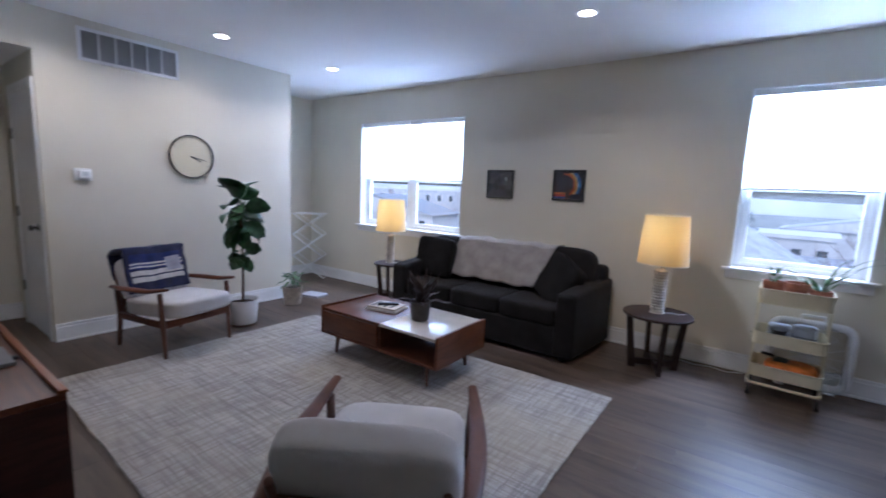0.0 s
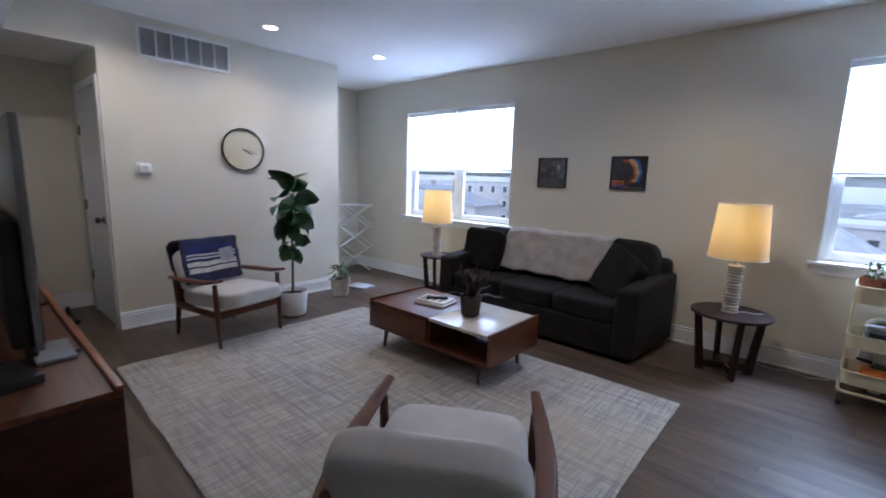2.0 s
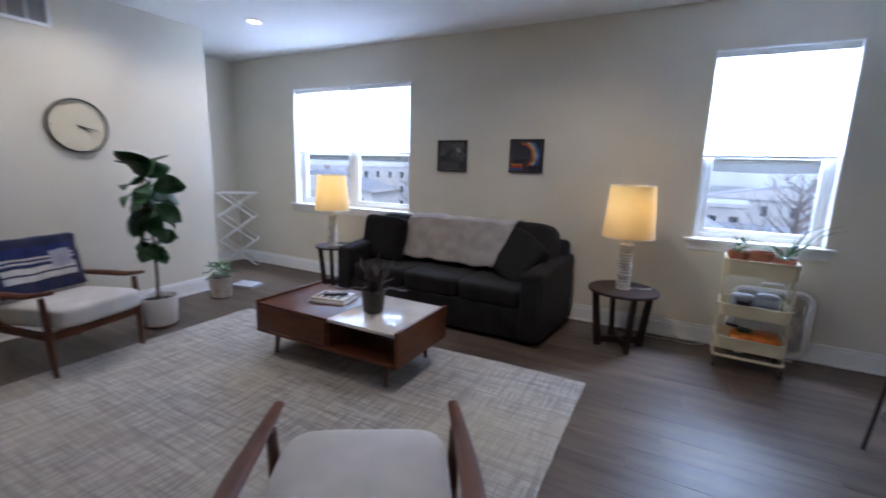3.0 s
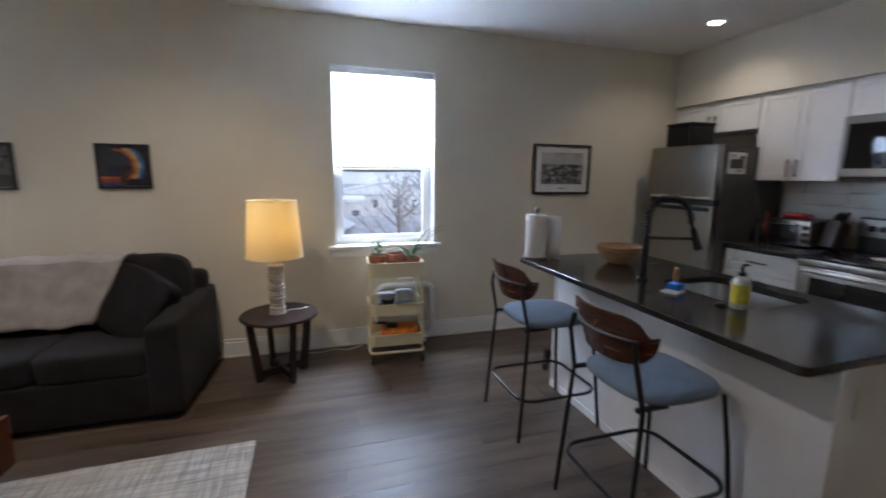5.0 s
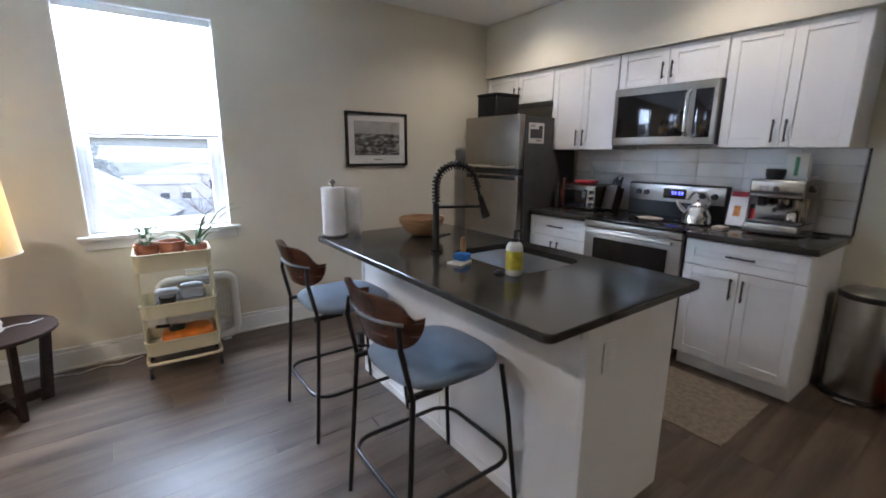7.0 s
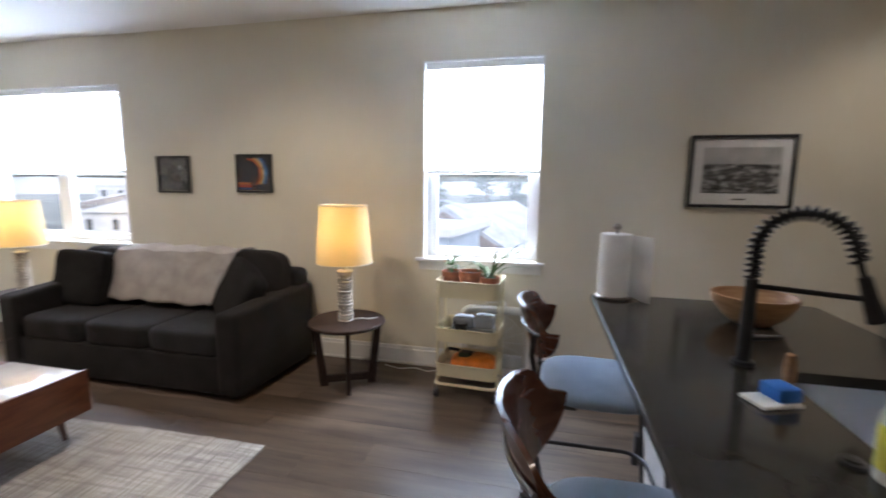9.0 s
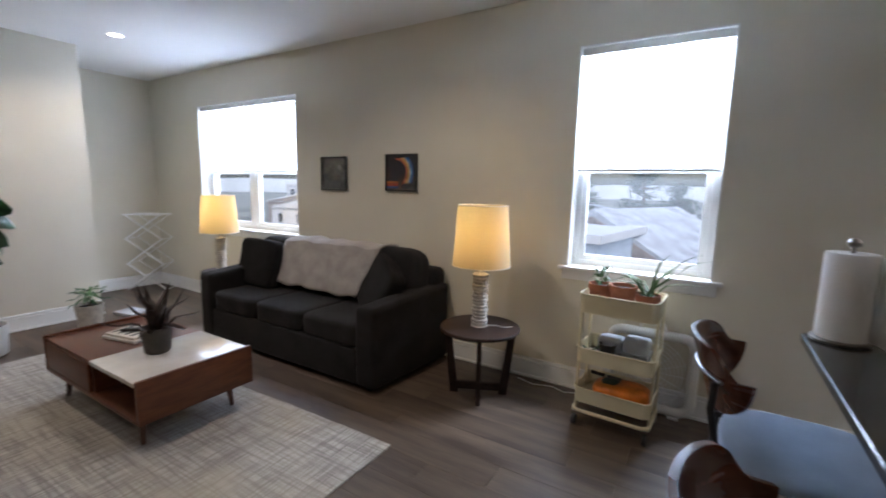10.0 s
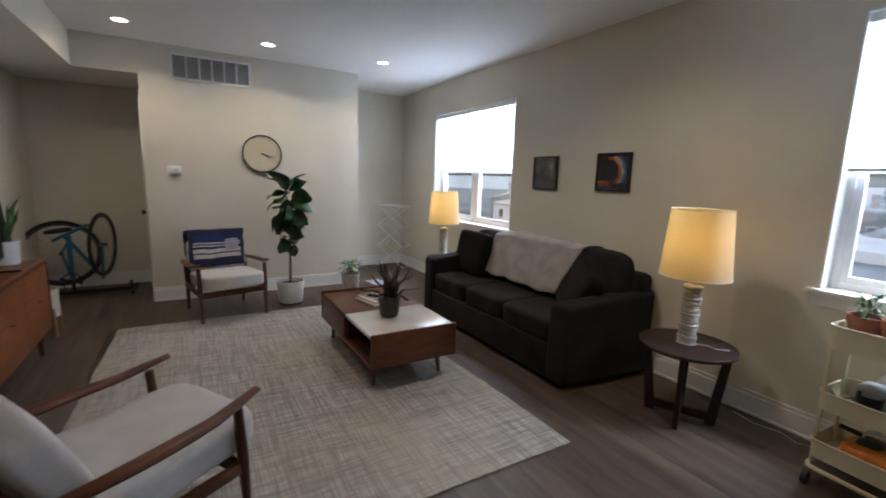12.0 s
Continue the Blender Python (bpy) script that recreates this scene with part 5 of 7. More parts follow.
def bicycle():
    t = thing("bicycle", "blue bicycle held upright on a black stand in the alcove", "bicycle", pose(-5.02, 0.42, 0.0))
    blue = mat("teal_blue_paint", (0.03, 0.17, 0.26), 0.3, var=0.08, scale=6)

    def wheel(cy, cz, turn, r=0.335):
        m = pose(0, cy, cz, 0, 0, turn)
        w = part("wheel", tube(B(), [m @ Vector((0, r * math.cos(a), r * math.sin(a))) for a in (2 * math.pi * k / 44 for k in range(44))], 0.019, 8, closed=True), M_BLACK_PLASTIC, t, "black rubber tyre")
        part("rim", tube(B(), [m @ Vector((0, (r - 0.026) * math.cos(a), (r - 0.026) * math.sin(a))) for a in (2 * math.pi * k / 44 for k in range(44))], 0.009, 6, closed=True), M_DARK_GREY, w)
        part("hub", tube(B(), [m @ Vector((-0.04, 0, 0)), m @ Vector((0.04, 0, 0))], 0.018, 10), M_DARK_GREY, w)
        for k in range(16):
            a = 2 * math.pi * k / 16
            part("spoke", tube(B(), [m @ Vector((0.02 * (-1) ** k, 0, 0)), m @ Vector((0, (r - 0.03) * math.cos(a), (r - 0.03) * math.sin(a)))], 0.0012, 4), M_STEEL, w)

    wheel(-0.06, 0.46, 4)
    wheel(0.30, 0.54, 78)
    rr, ft = Vector((0, -0.06, 0.46)), Vector((0.0, 0.30, 0.54))
    bb, seat, head, low = Vector((0.05, 0.02, 0.16)), Vector((0.04, 0.0, 0.72)), Vector((0.02, 0.20, 0.78)), Vector((0.02, 0.25, 0.22))
    for name, a, b, r in (("seat_tube", bb, Vector((0.05, 0.02, 0.66)), 0.024), ("down_tube", Vector((0.04, -0.02, 0.66)), Vector((0.04, 0.27, 0.2)), 0.02),
                          ("top_tube", Vector((0.04, -0.12, 0.60)), Vector((0.04, 0.14, 0.74)), 0.018), ("chain_stay", bb, rr, 0.012), ("seat_stay", Vector((0.05, 0.02, 0.6)), rr, 0.011),
                          ("fork", Vector((0.06, 0.30, 0.54)), Vector((0.04, 0.28, 0.16)), 0.014)):
        part(name, tube(B(), [a, (a + b) / 2, b], r, 10), blue, t)
    part("saddle", cushion(B(), (0.05, -0.06, 0.71), (0.13, 0.24, 0.05), 3, 8, (8, 0, 0)), M_BLACK_PLASTIC, t)
    part("handlebar", tube(B(), [(-0.1, 0.18, 0.74), (0.04, 0.16, 0.76), (0.2, 0.2, 0.73)], 0.013, 10), M_BLACK_PLASTIC, t)
    part("crank", tube(B(), [(0.09, -0.08, 0.2), (0.1, 0.1, 0.14)], 0.012, 8), M_BLACK_METAL, t)
    part("chainring", tube(B(), [(0.085, 0.02 + 0.085 * math.cos(a), 0.16 + 0.085 * math.sin(a)) for a in (2 * math.pi * k / 24 for k in range(24))], 0.006, 6, closed=True), M_BLACK_METAL, t)
    part("stand_bar", tube(B(), [(0.03, -0.28, 0.03), (0.03, 0.56, 0.03)], 0.02, 8), M_BLACK_METAL, t)
    for yy in (-0.28, 0.56):
        part("stand_foot", tube(B(), [(-0.2, yy, 0.022), (0.25, yy, 0.022)], 0.021, 8), M_BLACK_METAL, t)
    part("stand_upright", tube(B(), [(0.03, 0.02, 0.03), (0.05, 0.02, 0.17)], 0.018, 8), M_BLACK_METAL, t)
    part("stand_post", tube(B(), [(0.03, 0.53, 0.03), (0.03, 0.53, 0.12)], 0.016, 8), M_BLACK_METAL, t)


bicycle()


# ---- kitchen ----
def shaker(bm_owner, y0, y1, z0, z1, x, name="door", handle=None):
    """A recessed-panel cabinet front facing -x at x, with its bar handle."""
    d = part(name, bx(B(), x - 0.012, x - 0.0005, y0 + 0.05, y1 - 0.05, z0 + 0.05, z1 - 0.05), M_WHITE_CAB, bm_owner)
    for a, b, c, e in ((y0, y0 + 0.055, z0, z1), (y1 - 0.055, y1, z0, z1), (y0 + 0.055, y1 - 0.055, z0, z0 + 0.055), (y0 + 0.055, y1 - 0.055, z1 - 0.055, z1)):
        part("rail", bx(B(), x - 0.02, x - 0.0005, a, b, c, e, 0.0015, 1), M_WHITE_CAB, d)
    if handle:
        hy, hz0, hz1 = handle
        part("handle", tube(B(), [(x - 0.02, hy, hz0 + 0.01), (x - 0.045, hy, hz0 + 0.01), (x - 0.045, hy, hz0), (x - 0.045, hy, hz1), (x - 0.045, hy, hz1 - 0.01), (x - 0.02, hy, hz1 - 0.01)][2:4], 0.0055, 8), M_BLACK_METAL, d, "black bar handle")
        for zz in (hz0 + 0.015, hz1 - 0.015):
            part("handle_post", tube(B(), [(x - 0.019, hy, zz), (x - 0.045, hy, zz)], 0.004, 6), M_BLACK_METAL, d)
    return d


def upper_cabinet(y0, y1, z0, z1, label, hl=0.13):
    t = thing("wall_cabinet", label, "cabinet", None, "white wall cabinets")
    xf = 3.41
    part("body", bx(B(), xf, EAST - 0.001, y0 + 0.0015, y1 - 0.0015, z0, z1, 0.001, 1), M_WHITE_CAB, t)
    ym = (y0 + y1) / 2
    zh = z0 + 0.03 if z1 - z0 > 0.4 else z0 + 0.04
    shaker(t, y0 + 0.003, ym - 0.0015, z0 + 0.002, z1 - 0.004, xf, handle=(ym - 0.032, zh, zh + hl))
    shaker(t, ym + 0.0015, y1 - 0.003, z0 + 0.002, z1 - 0.004, xf, handle=(ym + 0.032, zh, zh + hl))
    return t


upper_cabinet(1.635, 2.285, 1.43, 2.113, "white shaker wall cabinet with two doors and black handles")
upper_cabinet(2.29, 3.03, 1.86, 2.113, "short white shaker cabinet above the microwave", 0.11)
upper_cabinet(3.035, 3.66, 1.42, 2.113, "white shaker wall cabinet beside the fridge")
upper_cabinet(3.665, 4.515, 1.84, 2.113, "short white shaker cabinet above the fridge", 0.11)


def base_cabinet(y0, y1, label):
    t = thing("base_cabinet", label, "cabinet", None, "white base cabinets")
    xf = 3.135
    part("body", bx(B(), xf, EAST - 0.001, y0, y1, 0.105, 0.874, 0.001, 1), M_WHITE_CAB, t)
    part("toe_kick", bx(B(), xf + 0.055, EAST - 0.001, y0 + 0.001, y1 - 0.001, 0.0005, 0.105), M_WHITE_CAB, t)
    d = shaker(t, y0 + 0.003, y1 - 0.003, 0.715, 0.868, xf, "drawer")
    ym = (y0 + y1) / 2
    part("handle", tube(B(), [(xf - 0.045, ym - 0.075, 0.795), (xf - 0.045, ym + 0.075, 0.795)], 0.0055, 8), M_BLACK_METAL, d, "black bar handle")
    for q in (-0.06, 0.06):
        part("handle_post", tube(B(), [(xf - 0.011, ym + q, 0.795), (xf - 0.045, ym + q, 0.795)], 0.004, 6), M_BLACK_METAL, d)
    shaker(t, y0 + 0.003, ym - 0.0015, 0.11, 0.708, xf, handle=(ym - 0.032, 0.54, 0.67))
    shaker(t, ym + 0.0015, y1 - 0.003, 0.11, 0.708, xf, handle=(ym + 0.032, 0.54, 0.67))
    return t


base_cabinet(1.635, 2.275, "white shaker base cabinet with a drawer and two doors")
base_cabinet(3.03, 3.60, "white shaker base cabinet between fridge and stove")
for y0, y1 in ((1.61, 2.279), (3.022, 3.612)):
    t = thing("worktop", "dark grey speckled stone worktop on the base cabinets", "worktop")
    part("slab", bx(B(), 3.10, EAST - 0.001, y0, y1, 0.875, 0.915, 0.004), M_QUARTZ, t)


def stove():
    t = thing("stove", "stainless steel electric range with black glass cooktop", "stove", None)
    y0, y1 = 2.283, 3.018
    part("body", bx(B(), 3.12, 3.72, y0, y1, 0.06, 0.895, 0.003), M_DARK_GREY, t)
    part("cooktop", bx(B(), 3.085, 3.66, y0, y1, 0.896, 0.917, 0.005), M_BLACK_GLASS, t)
    part("front_trim", bx(B(), 3.078, 3.115, y0, y1, 0.852, 0.895, 0.006), M_STEEL_H, t)
    d = part("oven_door", bx(B(), 3.085, 3.119, y0 + 0.004, y1 - 0.004, 0.26, 0.845, 0.008), M_STEEL_H, t, "steel oven door")
    part("oven_window", bx(B(), 3.078, 3.0848, y0 + 0.09, y1 - 0.09, 0.38, 0.775, 0.001), M_BLACK_GLASS, d)
    part("oven_handle", tube(B(), [(3.045, y0 + 0.05, 0.822), (3.045, y1 - 0.05, 0.822)], 0.013, 12), M_STEEL_H, d)
    for yy in (y0 + 0.07, y1 - 0.07):
        part("handle_post", tube(B(), [(3.086, yy, 0.822), (3.045, yy, 0.822)], 0.009, 8), M_STEEL_H, d)
    part("storage_drawer", bx(B(), 3.087, 3.119, y0 + 0.004, y1 - 0.004, 0.075, 0.252, 0.006), M_STEEL_H, t)
    part("control_panel", bx(B(), 3.66, 3.725, y0, y1, 0.90, 1.165, 0.008), M_BLACK_PLASTIC, t)
    f = part("panel_face", bx(B(), 3.652, 3.6598, y0 + 0.01, y1 - 0.01, 1.03, 1.155, 0.004), M_STEEL_H, t)
    part("display", bx(B(), 3.649, 3.6518, 2.56, 2.73, 1.055, 1.13, 0.001), M_BLACK_GLASS, f)
    bm = B()
    for k, x in enumerate((0.0, 0.022, 0.05, 0.072)):
        bx(bm, 3.6478, 3.649, 2.665 - x - 0.014, 2.665 - x, 1.085, 1.11)
    part("clock_digits", bm, M_DISPLAY, f)
    for yy in (2.93, 2.865, 2.44, 2.36):
        part("knob", tube(B(), [(3.652, yy, 1.09), (3.63, yy, 1.09)], [0.023, 0.019], 18), M_BLACK_PLASTIC, t)
    for cx, cy, r in ((3.24, 2.47, 0.09), (3.24, 2.83, 0.11), (3.50, 2.47, 0.07), (3.50, 2.83, 0.09)):
        part("burner_ring", lathe(B(), [(r, 0.9172), (r - 0.003, 0.9176), (r - 0.006, 0.9172)], (cx, cy, 0), 40, False), M_DARK_GREY, t)


stove()


def microwave():
    t = thing("microwave", "stainless over-the-range microwave with dark glass door", "microwave")
    y0, y1, z0, z1, xf = 2.295, 3.025, 1.452, 1.858, 3.345
    part("body", bx(B(), xf + 0.025, EAST - 0.001, y0, y1, z0, z1, 0.004), M_DARK_GREY, t)
    d = part("door", bx(B(), xf, xf + 0.024, y0 + 0.002, y1 - 0.002, z0 + 0.002, z1 - 0.002, 0.005), M_STEEL_H, t)
    part("door_glass", bx(B(), xf - 0.004, xf - 0.0003, y0 + 0.20, y1 - 0.035, z0 + 0.055, z1 - 0.055, 0.001), M_BLACK_GLASS, d)
    part("control_strip", bx(B(), xf - 0.003, xf - 0.0003, y0 + 0.03, y0 + 0.14, z0 + 0.045, z1 - 0.055, 0.002), M_BLACK_GLASS, d)
    pts = [(xf - 0.004, y0 + 0.172, z0 + 0.06), (xf - 0.04, y0 + 0.172, z0 + 0.085), (xf - 0.047, y0 + 0.172, (z0 + z1) / 2), (xf - 0.04, y0 + 0.172, z1 - 0.085), (xf - 0.004, y0 + 0.172, z1 - 0.06)]
    part("handle", tube(B(), pts, 0.014, 10), M_CHROME, d)
    part("vent_grille", bx(B(), xf + 0.002, xf + 0.02, y0 + 0.01, y1 - 0.01, z0 - 0.006, z0, 0.001), M_BLACK_PLASTIC, t)


microwave()


def fridge():
    t = thing("fridge", "stainless steel top-freezer fridge with dark grey sides", "fridge")
    y0, y1, xf = 3.625, 4.33, 2.955
    part("cabinet_body", bx(B(), xf + 0.075, 3.70, y0 + 0.004, y1 - 0.004, 0.02, 1.69, 0.006), M_DARK_GREY, t)
    for z0, z1 in ((0.06, 1.205), (1.255, 1.705)):
        d = part("door", bx(B(), xf, xf + 0.068, y0, y1, z0, z1, 0.012, 3), M_STEEL, t, "brushed steel door")
        part("pocket_grip", bx(B(), xf - 0.003, xf - 0.0003, y0 + 0.03, y1 - 0.03, *((z1 - 0.045, z1 - 0.012) if z0 < 1 else (z0 + 0.008, z0 + 0.03)), 0.002), M_BLACK_PLASTIC if z0 < 1 else M_CHROME, d)
    part("gap_strip", bx(B(), xf + 0.02, xf + 0.0745, y0 + 0.01, y1 - 0.01, 1.206, 1.254), M_BLACK_PLASTIC, t)
    part("plinth", bx(B(), xf + 0.04, 3.6, y0 + 0.02, y1 - 0.02, 0.0005, 0.0195), M_BLACK_PLASTIC, t)
    n = thing("fridge_notes", "white notes and photos pinned to the fridge side", "paper")
    for k, (xx, zz, w, h, mm) in enumerate(((3.16, 1.555, 0.19, 0.17, M_PAPER), (3.16, 1.55, 0.15, 0.075, M_DARK_GREY), (3.11, 1.615, 0.06, 0.025, M_STONE_POT), (3.21, 1.60, 0.05, 0.03, M_DARK_GREY), (3.19, 1.495, 0.07, 0.02, M_STONE_POT))):
        part("note", bx(B(), xx - w / 2, xx + w / 2, y0 - 0.0005 - 0.0012 * (k + 1), y0 + 0.0036 - 0.0045 - 0.0012 * k, zz - h / 2, zz + h / 2), mm, n)
    b = thing("storage_bin", "black fabric storage bin on top of the fridge", "box", pose(3.16, 4.11, 1.6905))
    fab = mat("black_fabric", (0.011, 0.011, 0.012), 0.95, var=0.2, scale=30, bump=0.5, bscale=220)
    part("bin_body", bx(B(), -0.14, 0.14, -0.13, 0.13, 0.0005, 0.20, 0.012, 3), fab, b)
    part("lid", bx(B(), -0.145, 0.145, -0.135, 0.135, 0.2, 0.222, 0.006), fab, b)


fridge()


def island():
    t = thing("kitchen_island", "white painted kitchen island with a plain panel front", "island")
    x0, x1, y0, y1 = 1.40, 1.965, 1.765, 3.40
    bm = bx(B(), x0, x1, y0, y1, 0.0005, 0.66)
    for a, b, c, e in ((x0, x0 + 0.04, y0, y1), (x1 - 0.03, x1, y0, y1), (x0 + 0.04, x1 - 0.03, y0, y0 + 0.03), (x0 + 0.04, x1 - 0.03, y1 - 0.03, y1)):
        part("upper_panel", bx(B(), a, b, c, e, 0.66, 0.884), M_WHITE_CAB, t)
    part("body", bm, M_WHITE_CAB, t)
    part("corner_post", bx(B(), x0 - 0.006, x0 + 0.02, y0 - 0.006, y0 + 0.02, 0.0005, 0.884, 0.002, 1), M_WHITE_CAB, t)
    part("corner_post", bx(B(), x0 - 0.006, x0 + 0.02, y1 - 0.02, y1 + 0.006, 0.0005, 0.884, 0.002, 1), M_WHITE_CAB, t)
    part("panel_seam", bx(B(), x0 - 0.003, x0 - 0.0003, 2.58, 2.60, 0.0005, 0.884, 0.001, 1), M_WHITE_CAB, t)
    part("base_trim", bx(B(), x0 - 0.01, x0 - 0.0062, y0, y1, 0.0005, 0.05, 0.001, 1), M_WHITE_CAB, t)
    part("support_rail", bx(B(), x0 - 0.02, x0 - 0.0064, y0 + 0.02, y1 - 0.02, 0.80, 0.884, 0.002, 1), M_WHITE_CAB, t)
    for a, b in ((1.78, 2.58), (2.585, 3.385)):
        ym = (a + b) / 2
        for q0, q1 in ((a, ym), (ym, b)):
            part("rear_door", bx(B(), x1 + 0.0005, x1 + 0.018, q0 + 0.002, q1 - 0.002, 0.11, 0.87, 0.002, 1), M_WHITE_CAB, t)
    o = thing("wall_outlet", "white power outlet on the island end panel", "outlet", pose(1.52, y0 - 0.0005, 0.72))
    part("cover_plate", bx(B(), -0.036, 0.036, -0.006, 0, -0.058, 0.058, 0.003), M_TRIM, o)
    for zz in (-0.02, 0.02):
        part("socket", bx(B(), -0.016, 0.016, -0.0075, -0.0062, zz - 0.014, zz + 0.014, 0.001), M_WHITE_CAB, o)
    o = thing("power_strip", "black power adapter plugged in low on the island end", "adapter", pose(1.385, 3.41, 0.2))
    part("case", bx(B(), -0.02, 0.05, 0.0, 0.05, -0.05, 0.05, 0.006), M_BLACK_PLASTIC, o)
    part("plug", bx(B(), -0.03, 0.0, 0.005, 0.04, -0.1, -0.055, 0.004), M_BLACK_PLASTIC, o)
    # worktop with a sink cut-out
    w = thing("island_worktop", "dark grey polished stone island worktop with rounded corners", "worktop")
    X0, X1, Y0, Y1 = 1.125, 2.01, 1.70, 3.425
    sx0, sx1, sy0, sy1 = 1.515, 1.90, 2.16, 2.66
    bm = B()

    def loop(a0, a1, b0, b1, r, n=6):
        out = []
        for cx, cy, ang in ((a1 - r, b1 - r, 0), (a0 + r, b1 - r, 90), (a0 + r, b0 + r, 180), (a1 - r, b0 + r, 270)):
            for k in range(n + 1):
                q = math.radians(ang + 90 * k / n)
                out.append((cx + r * math.cos(q), cy + r * math.sin(q)))
        return out

    lo, li = loop(X0, X1, Y0, Y1, 0.03), loop(sx0, sx1, sy0, sy1, 0.07)
    z0, z1 = 0.885, 0.915
    rings = []
    for ring, ins, z in ((lo, 0.004, z0), (lo, 0.0, z0 + 0.004), (lo, 0.0, z1 - 0.004), (lo, 0.004, z1), (li, 0, z1), (li, 0, z0)):
        cx, cy = (X0 + X1) / 2, (Y0 + Y1) / 2
        rings.append([bm.verts.new((x + (ins if x < cx else -ins), y + (ins if y < cy else -ins), z)) for x, y in ring])
    k = len(lo)
    for a, b in zip(rings, rings[1:] + rings[:1]):
        for i in range(k):
            bm.faces.new((a[i], a[(i + 1) % k], b[(i + 1) % k], b[i]))
    so = part("slab", bm, M_QUARTZ, w)
    so.data.polygons.foreach_set("use_smooth", [False] * len(so.data.polygons))
    s = thing("sink", "undermounted stainless steel kitchen sink", "sink")
    bm = B()
    li2 = loop(sx0 - 0.006, sx1 + 0.006, sy0 - 0.006, sy1 + 0.006, 0.075)
    li3 = loop(sx0 + 0.01, sx1 - 0.01, sy0 + 0.01, sy1 - 0.01, 0.06)
    ra = [bm.verts.new((x, y, 0.8845)) for x, y in li2]
    rb = [bm.verts.new((x, y, 0.69)) for x, y in li3]
    for i in range(k):
        bm.faces.new((ra[i], ra[(i + 1) % k], rb[(i + 1) % k], rb[i]))
    bm.faces.new(rb)
    part("basin", bm, mat("sink_steel", (0.7, 0.7, 0.71), 0.3, 1.0, var=0.05, scale=6), s)
    part("drain", lathe(B(), [(0.045, 0.6905), (0.03, 0.6925), (0.001, 0.6922)], (1.72, 2.41, 0), 24), M_CHROME, s)
    # faucet
    f = thing("faucet", "tall black spring-neck kitchen faucet", "faucet", pose(1.45, 2.685, 0.915, 0, 0, -25))
    part("base_flange", lathe(B(), [(0.027, 0.0005), (0.027, 0.012), (0.02, 0.014)], n=24), M_BLACK_METAL, f)
    part("riser", tube(B(), [(0, 0, 0.012), (0, 0, 0.24)], [0.017, 0.0155], 16), M_BLACK_METAL, f)
    arc = [(0.0, 0, 0.24 + 0.04 * q) for q in range(3)]
    arc += [(0.098 - 0.098 * math.cos(a), 0, 0.325 + 0.095 * math.sin(a)) for a in (math.pi * q / 16 for q in range(1, 15))]
    arc += [(0.205, 0, 0.305), (0.222, 0, 0.25)]
    part("hose", tube(B(), arc, 0.0075, 10), M_BLACK_METAL, f)
    # the spring round the hose
    pts, nn = [], 25
    av = [Vector(p) for p in arc[:-1]]
    cum = [0.0]
    for a, b in zip(av, av[1:]):
        cum.append(cum[-1] + (b - a).length)
    tot = cum[-1]
    steps = nn * 8
    for q in range(steps + 1):
        d = tot * q / steps
        i = max(j for j in range(len(cum)) if cum[j] <= d + 1e-9)
        i = min(i, len(av) - 2)
        u = (d - cum[i]) / max(1e-6, cum[i + 1] - cum[i])
        p = av[i].lerp(av[i + 1], u)
        dr = (av[i + 1] - av[i]).normalized()
        n1 = Vector((0, 1, 0))
        n2 = dr.cross(n1)
        ang = 2 * math.pi * nn * q / steps
        pts.append(p + 0.0175 * (math.cos(ang) * n1 + math.sin(ang) * n2))
    part("spring", tube(B(), pts, 0.004, 6), M_BLACK_METAL, f)
    part("spray_head", tube(B(), [(0.215, 0, 0.275), (0.235, 0, 0.21), (0.25, 0, 0.17)], [0.013, 0.017, 0.021], 14), M_BLACK_METAL, f)
    part("holder_arm", tube(B(), [(0, 0, 0.222), (0.228, 0, 0.222)], 0.007, 8), M_BLACK_METAL, f)
    part("lever", tube(B(), [(0, 0, 0.07), (0.02, 0.02, 0.075), (0.08, 0.05, 0.08)], [0.012, 0.009, 0.006], 10), M_BLACK_METAL, f)

    p = thing("paper_towel_holder", "roll of white paper towels on a steel holder", "paper towels", pose(1.215, 3.37, 0.915))
    part("base_plate", lathe(B(), [(0.075, 0.0005), (0.078, 0.008), (0.07, 0.012), (0.01, 0.012)], n=32), M_STEEL, p)
    part("towel_roll", lathe(B(), [(0.064, 0.013), (0.066, 0.02), (0.066, 0.275), (0.063, 0.281), (0.02, 0.281)], n=40), M_PAPER, p)
    bm = B()
    rows = []
    for i in range(9):
        u = i / 8
        x, y = 0.066 * math.cos(0.6) + 0.075 * u, 0.066 * math.sin(-0.6) - 0.05 * u + 0.02 * math.sin(3 * u)
        rows.append([bm.verts.new((x, y, z - 0.03 * u * (1 - z / 0.3))) for z in (0.02, 0.1, 0.19, 0.278)])
    for a, b in zip(rows, rows[1:]):
        for j in range(3):
            bm.faces.new((a[j], a[j + 1], b[j + 1], b[j]))
    so = part("loose_sheet", bm, M_PAPER, p)
    so.modifiers.new("thickness", "SOLIDIFY").thickness = 0.0015
    part("finial", lathe(B(), [(0.006, 0.28), (0.006, 0.297), (0.016, 0.303), (0.018, 0.314), (0.01, 0.325), (0.001, 0.327)], n=20), M_STEEL, p)
    b = thing("wooden_bowl", "round turned wooden bowl on the island worktop", "bowl", pose(1.64, 3.10, 0.915))
    wood = mat("turned_wood", (0.42, 0.25, 0.12), 0.45, var=0.16, scale=9, stretch=(1, 1, 7), second=(0.27, 0.14, 0.06))
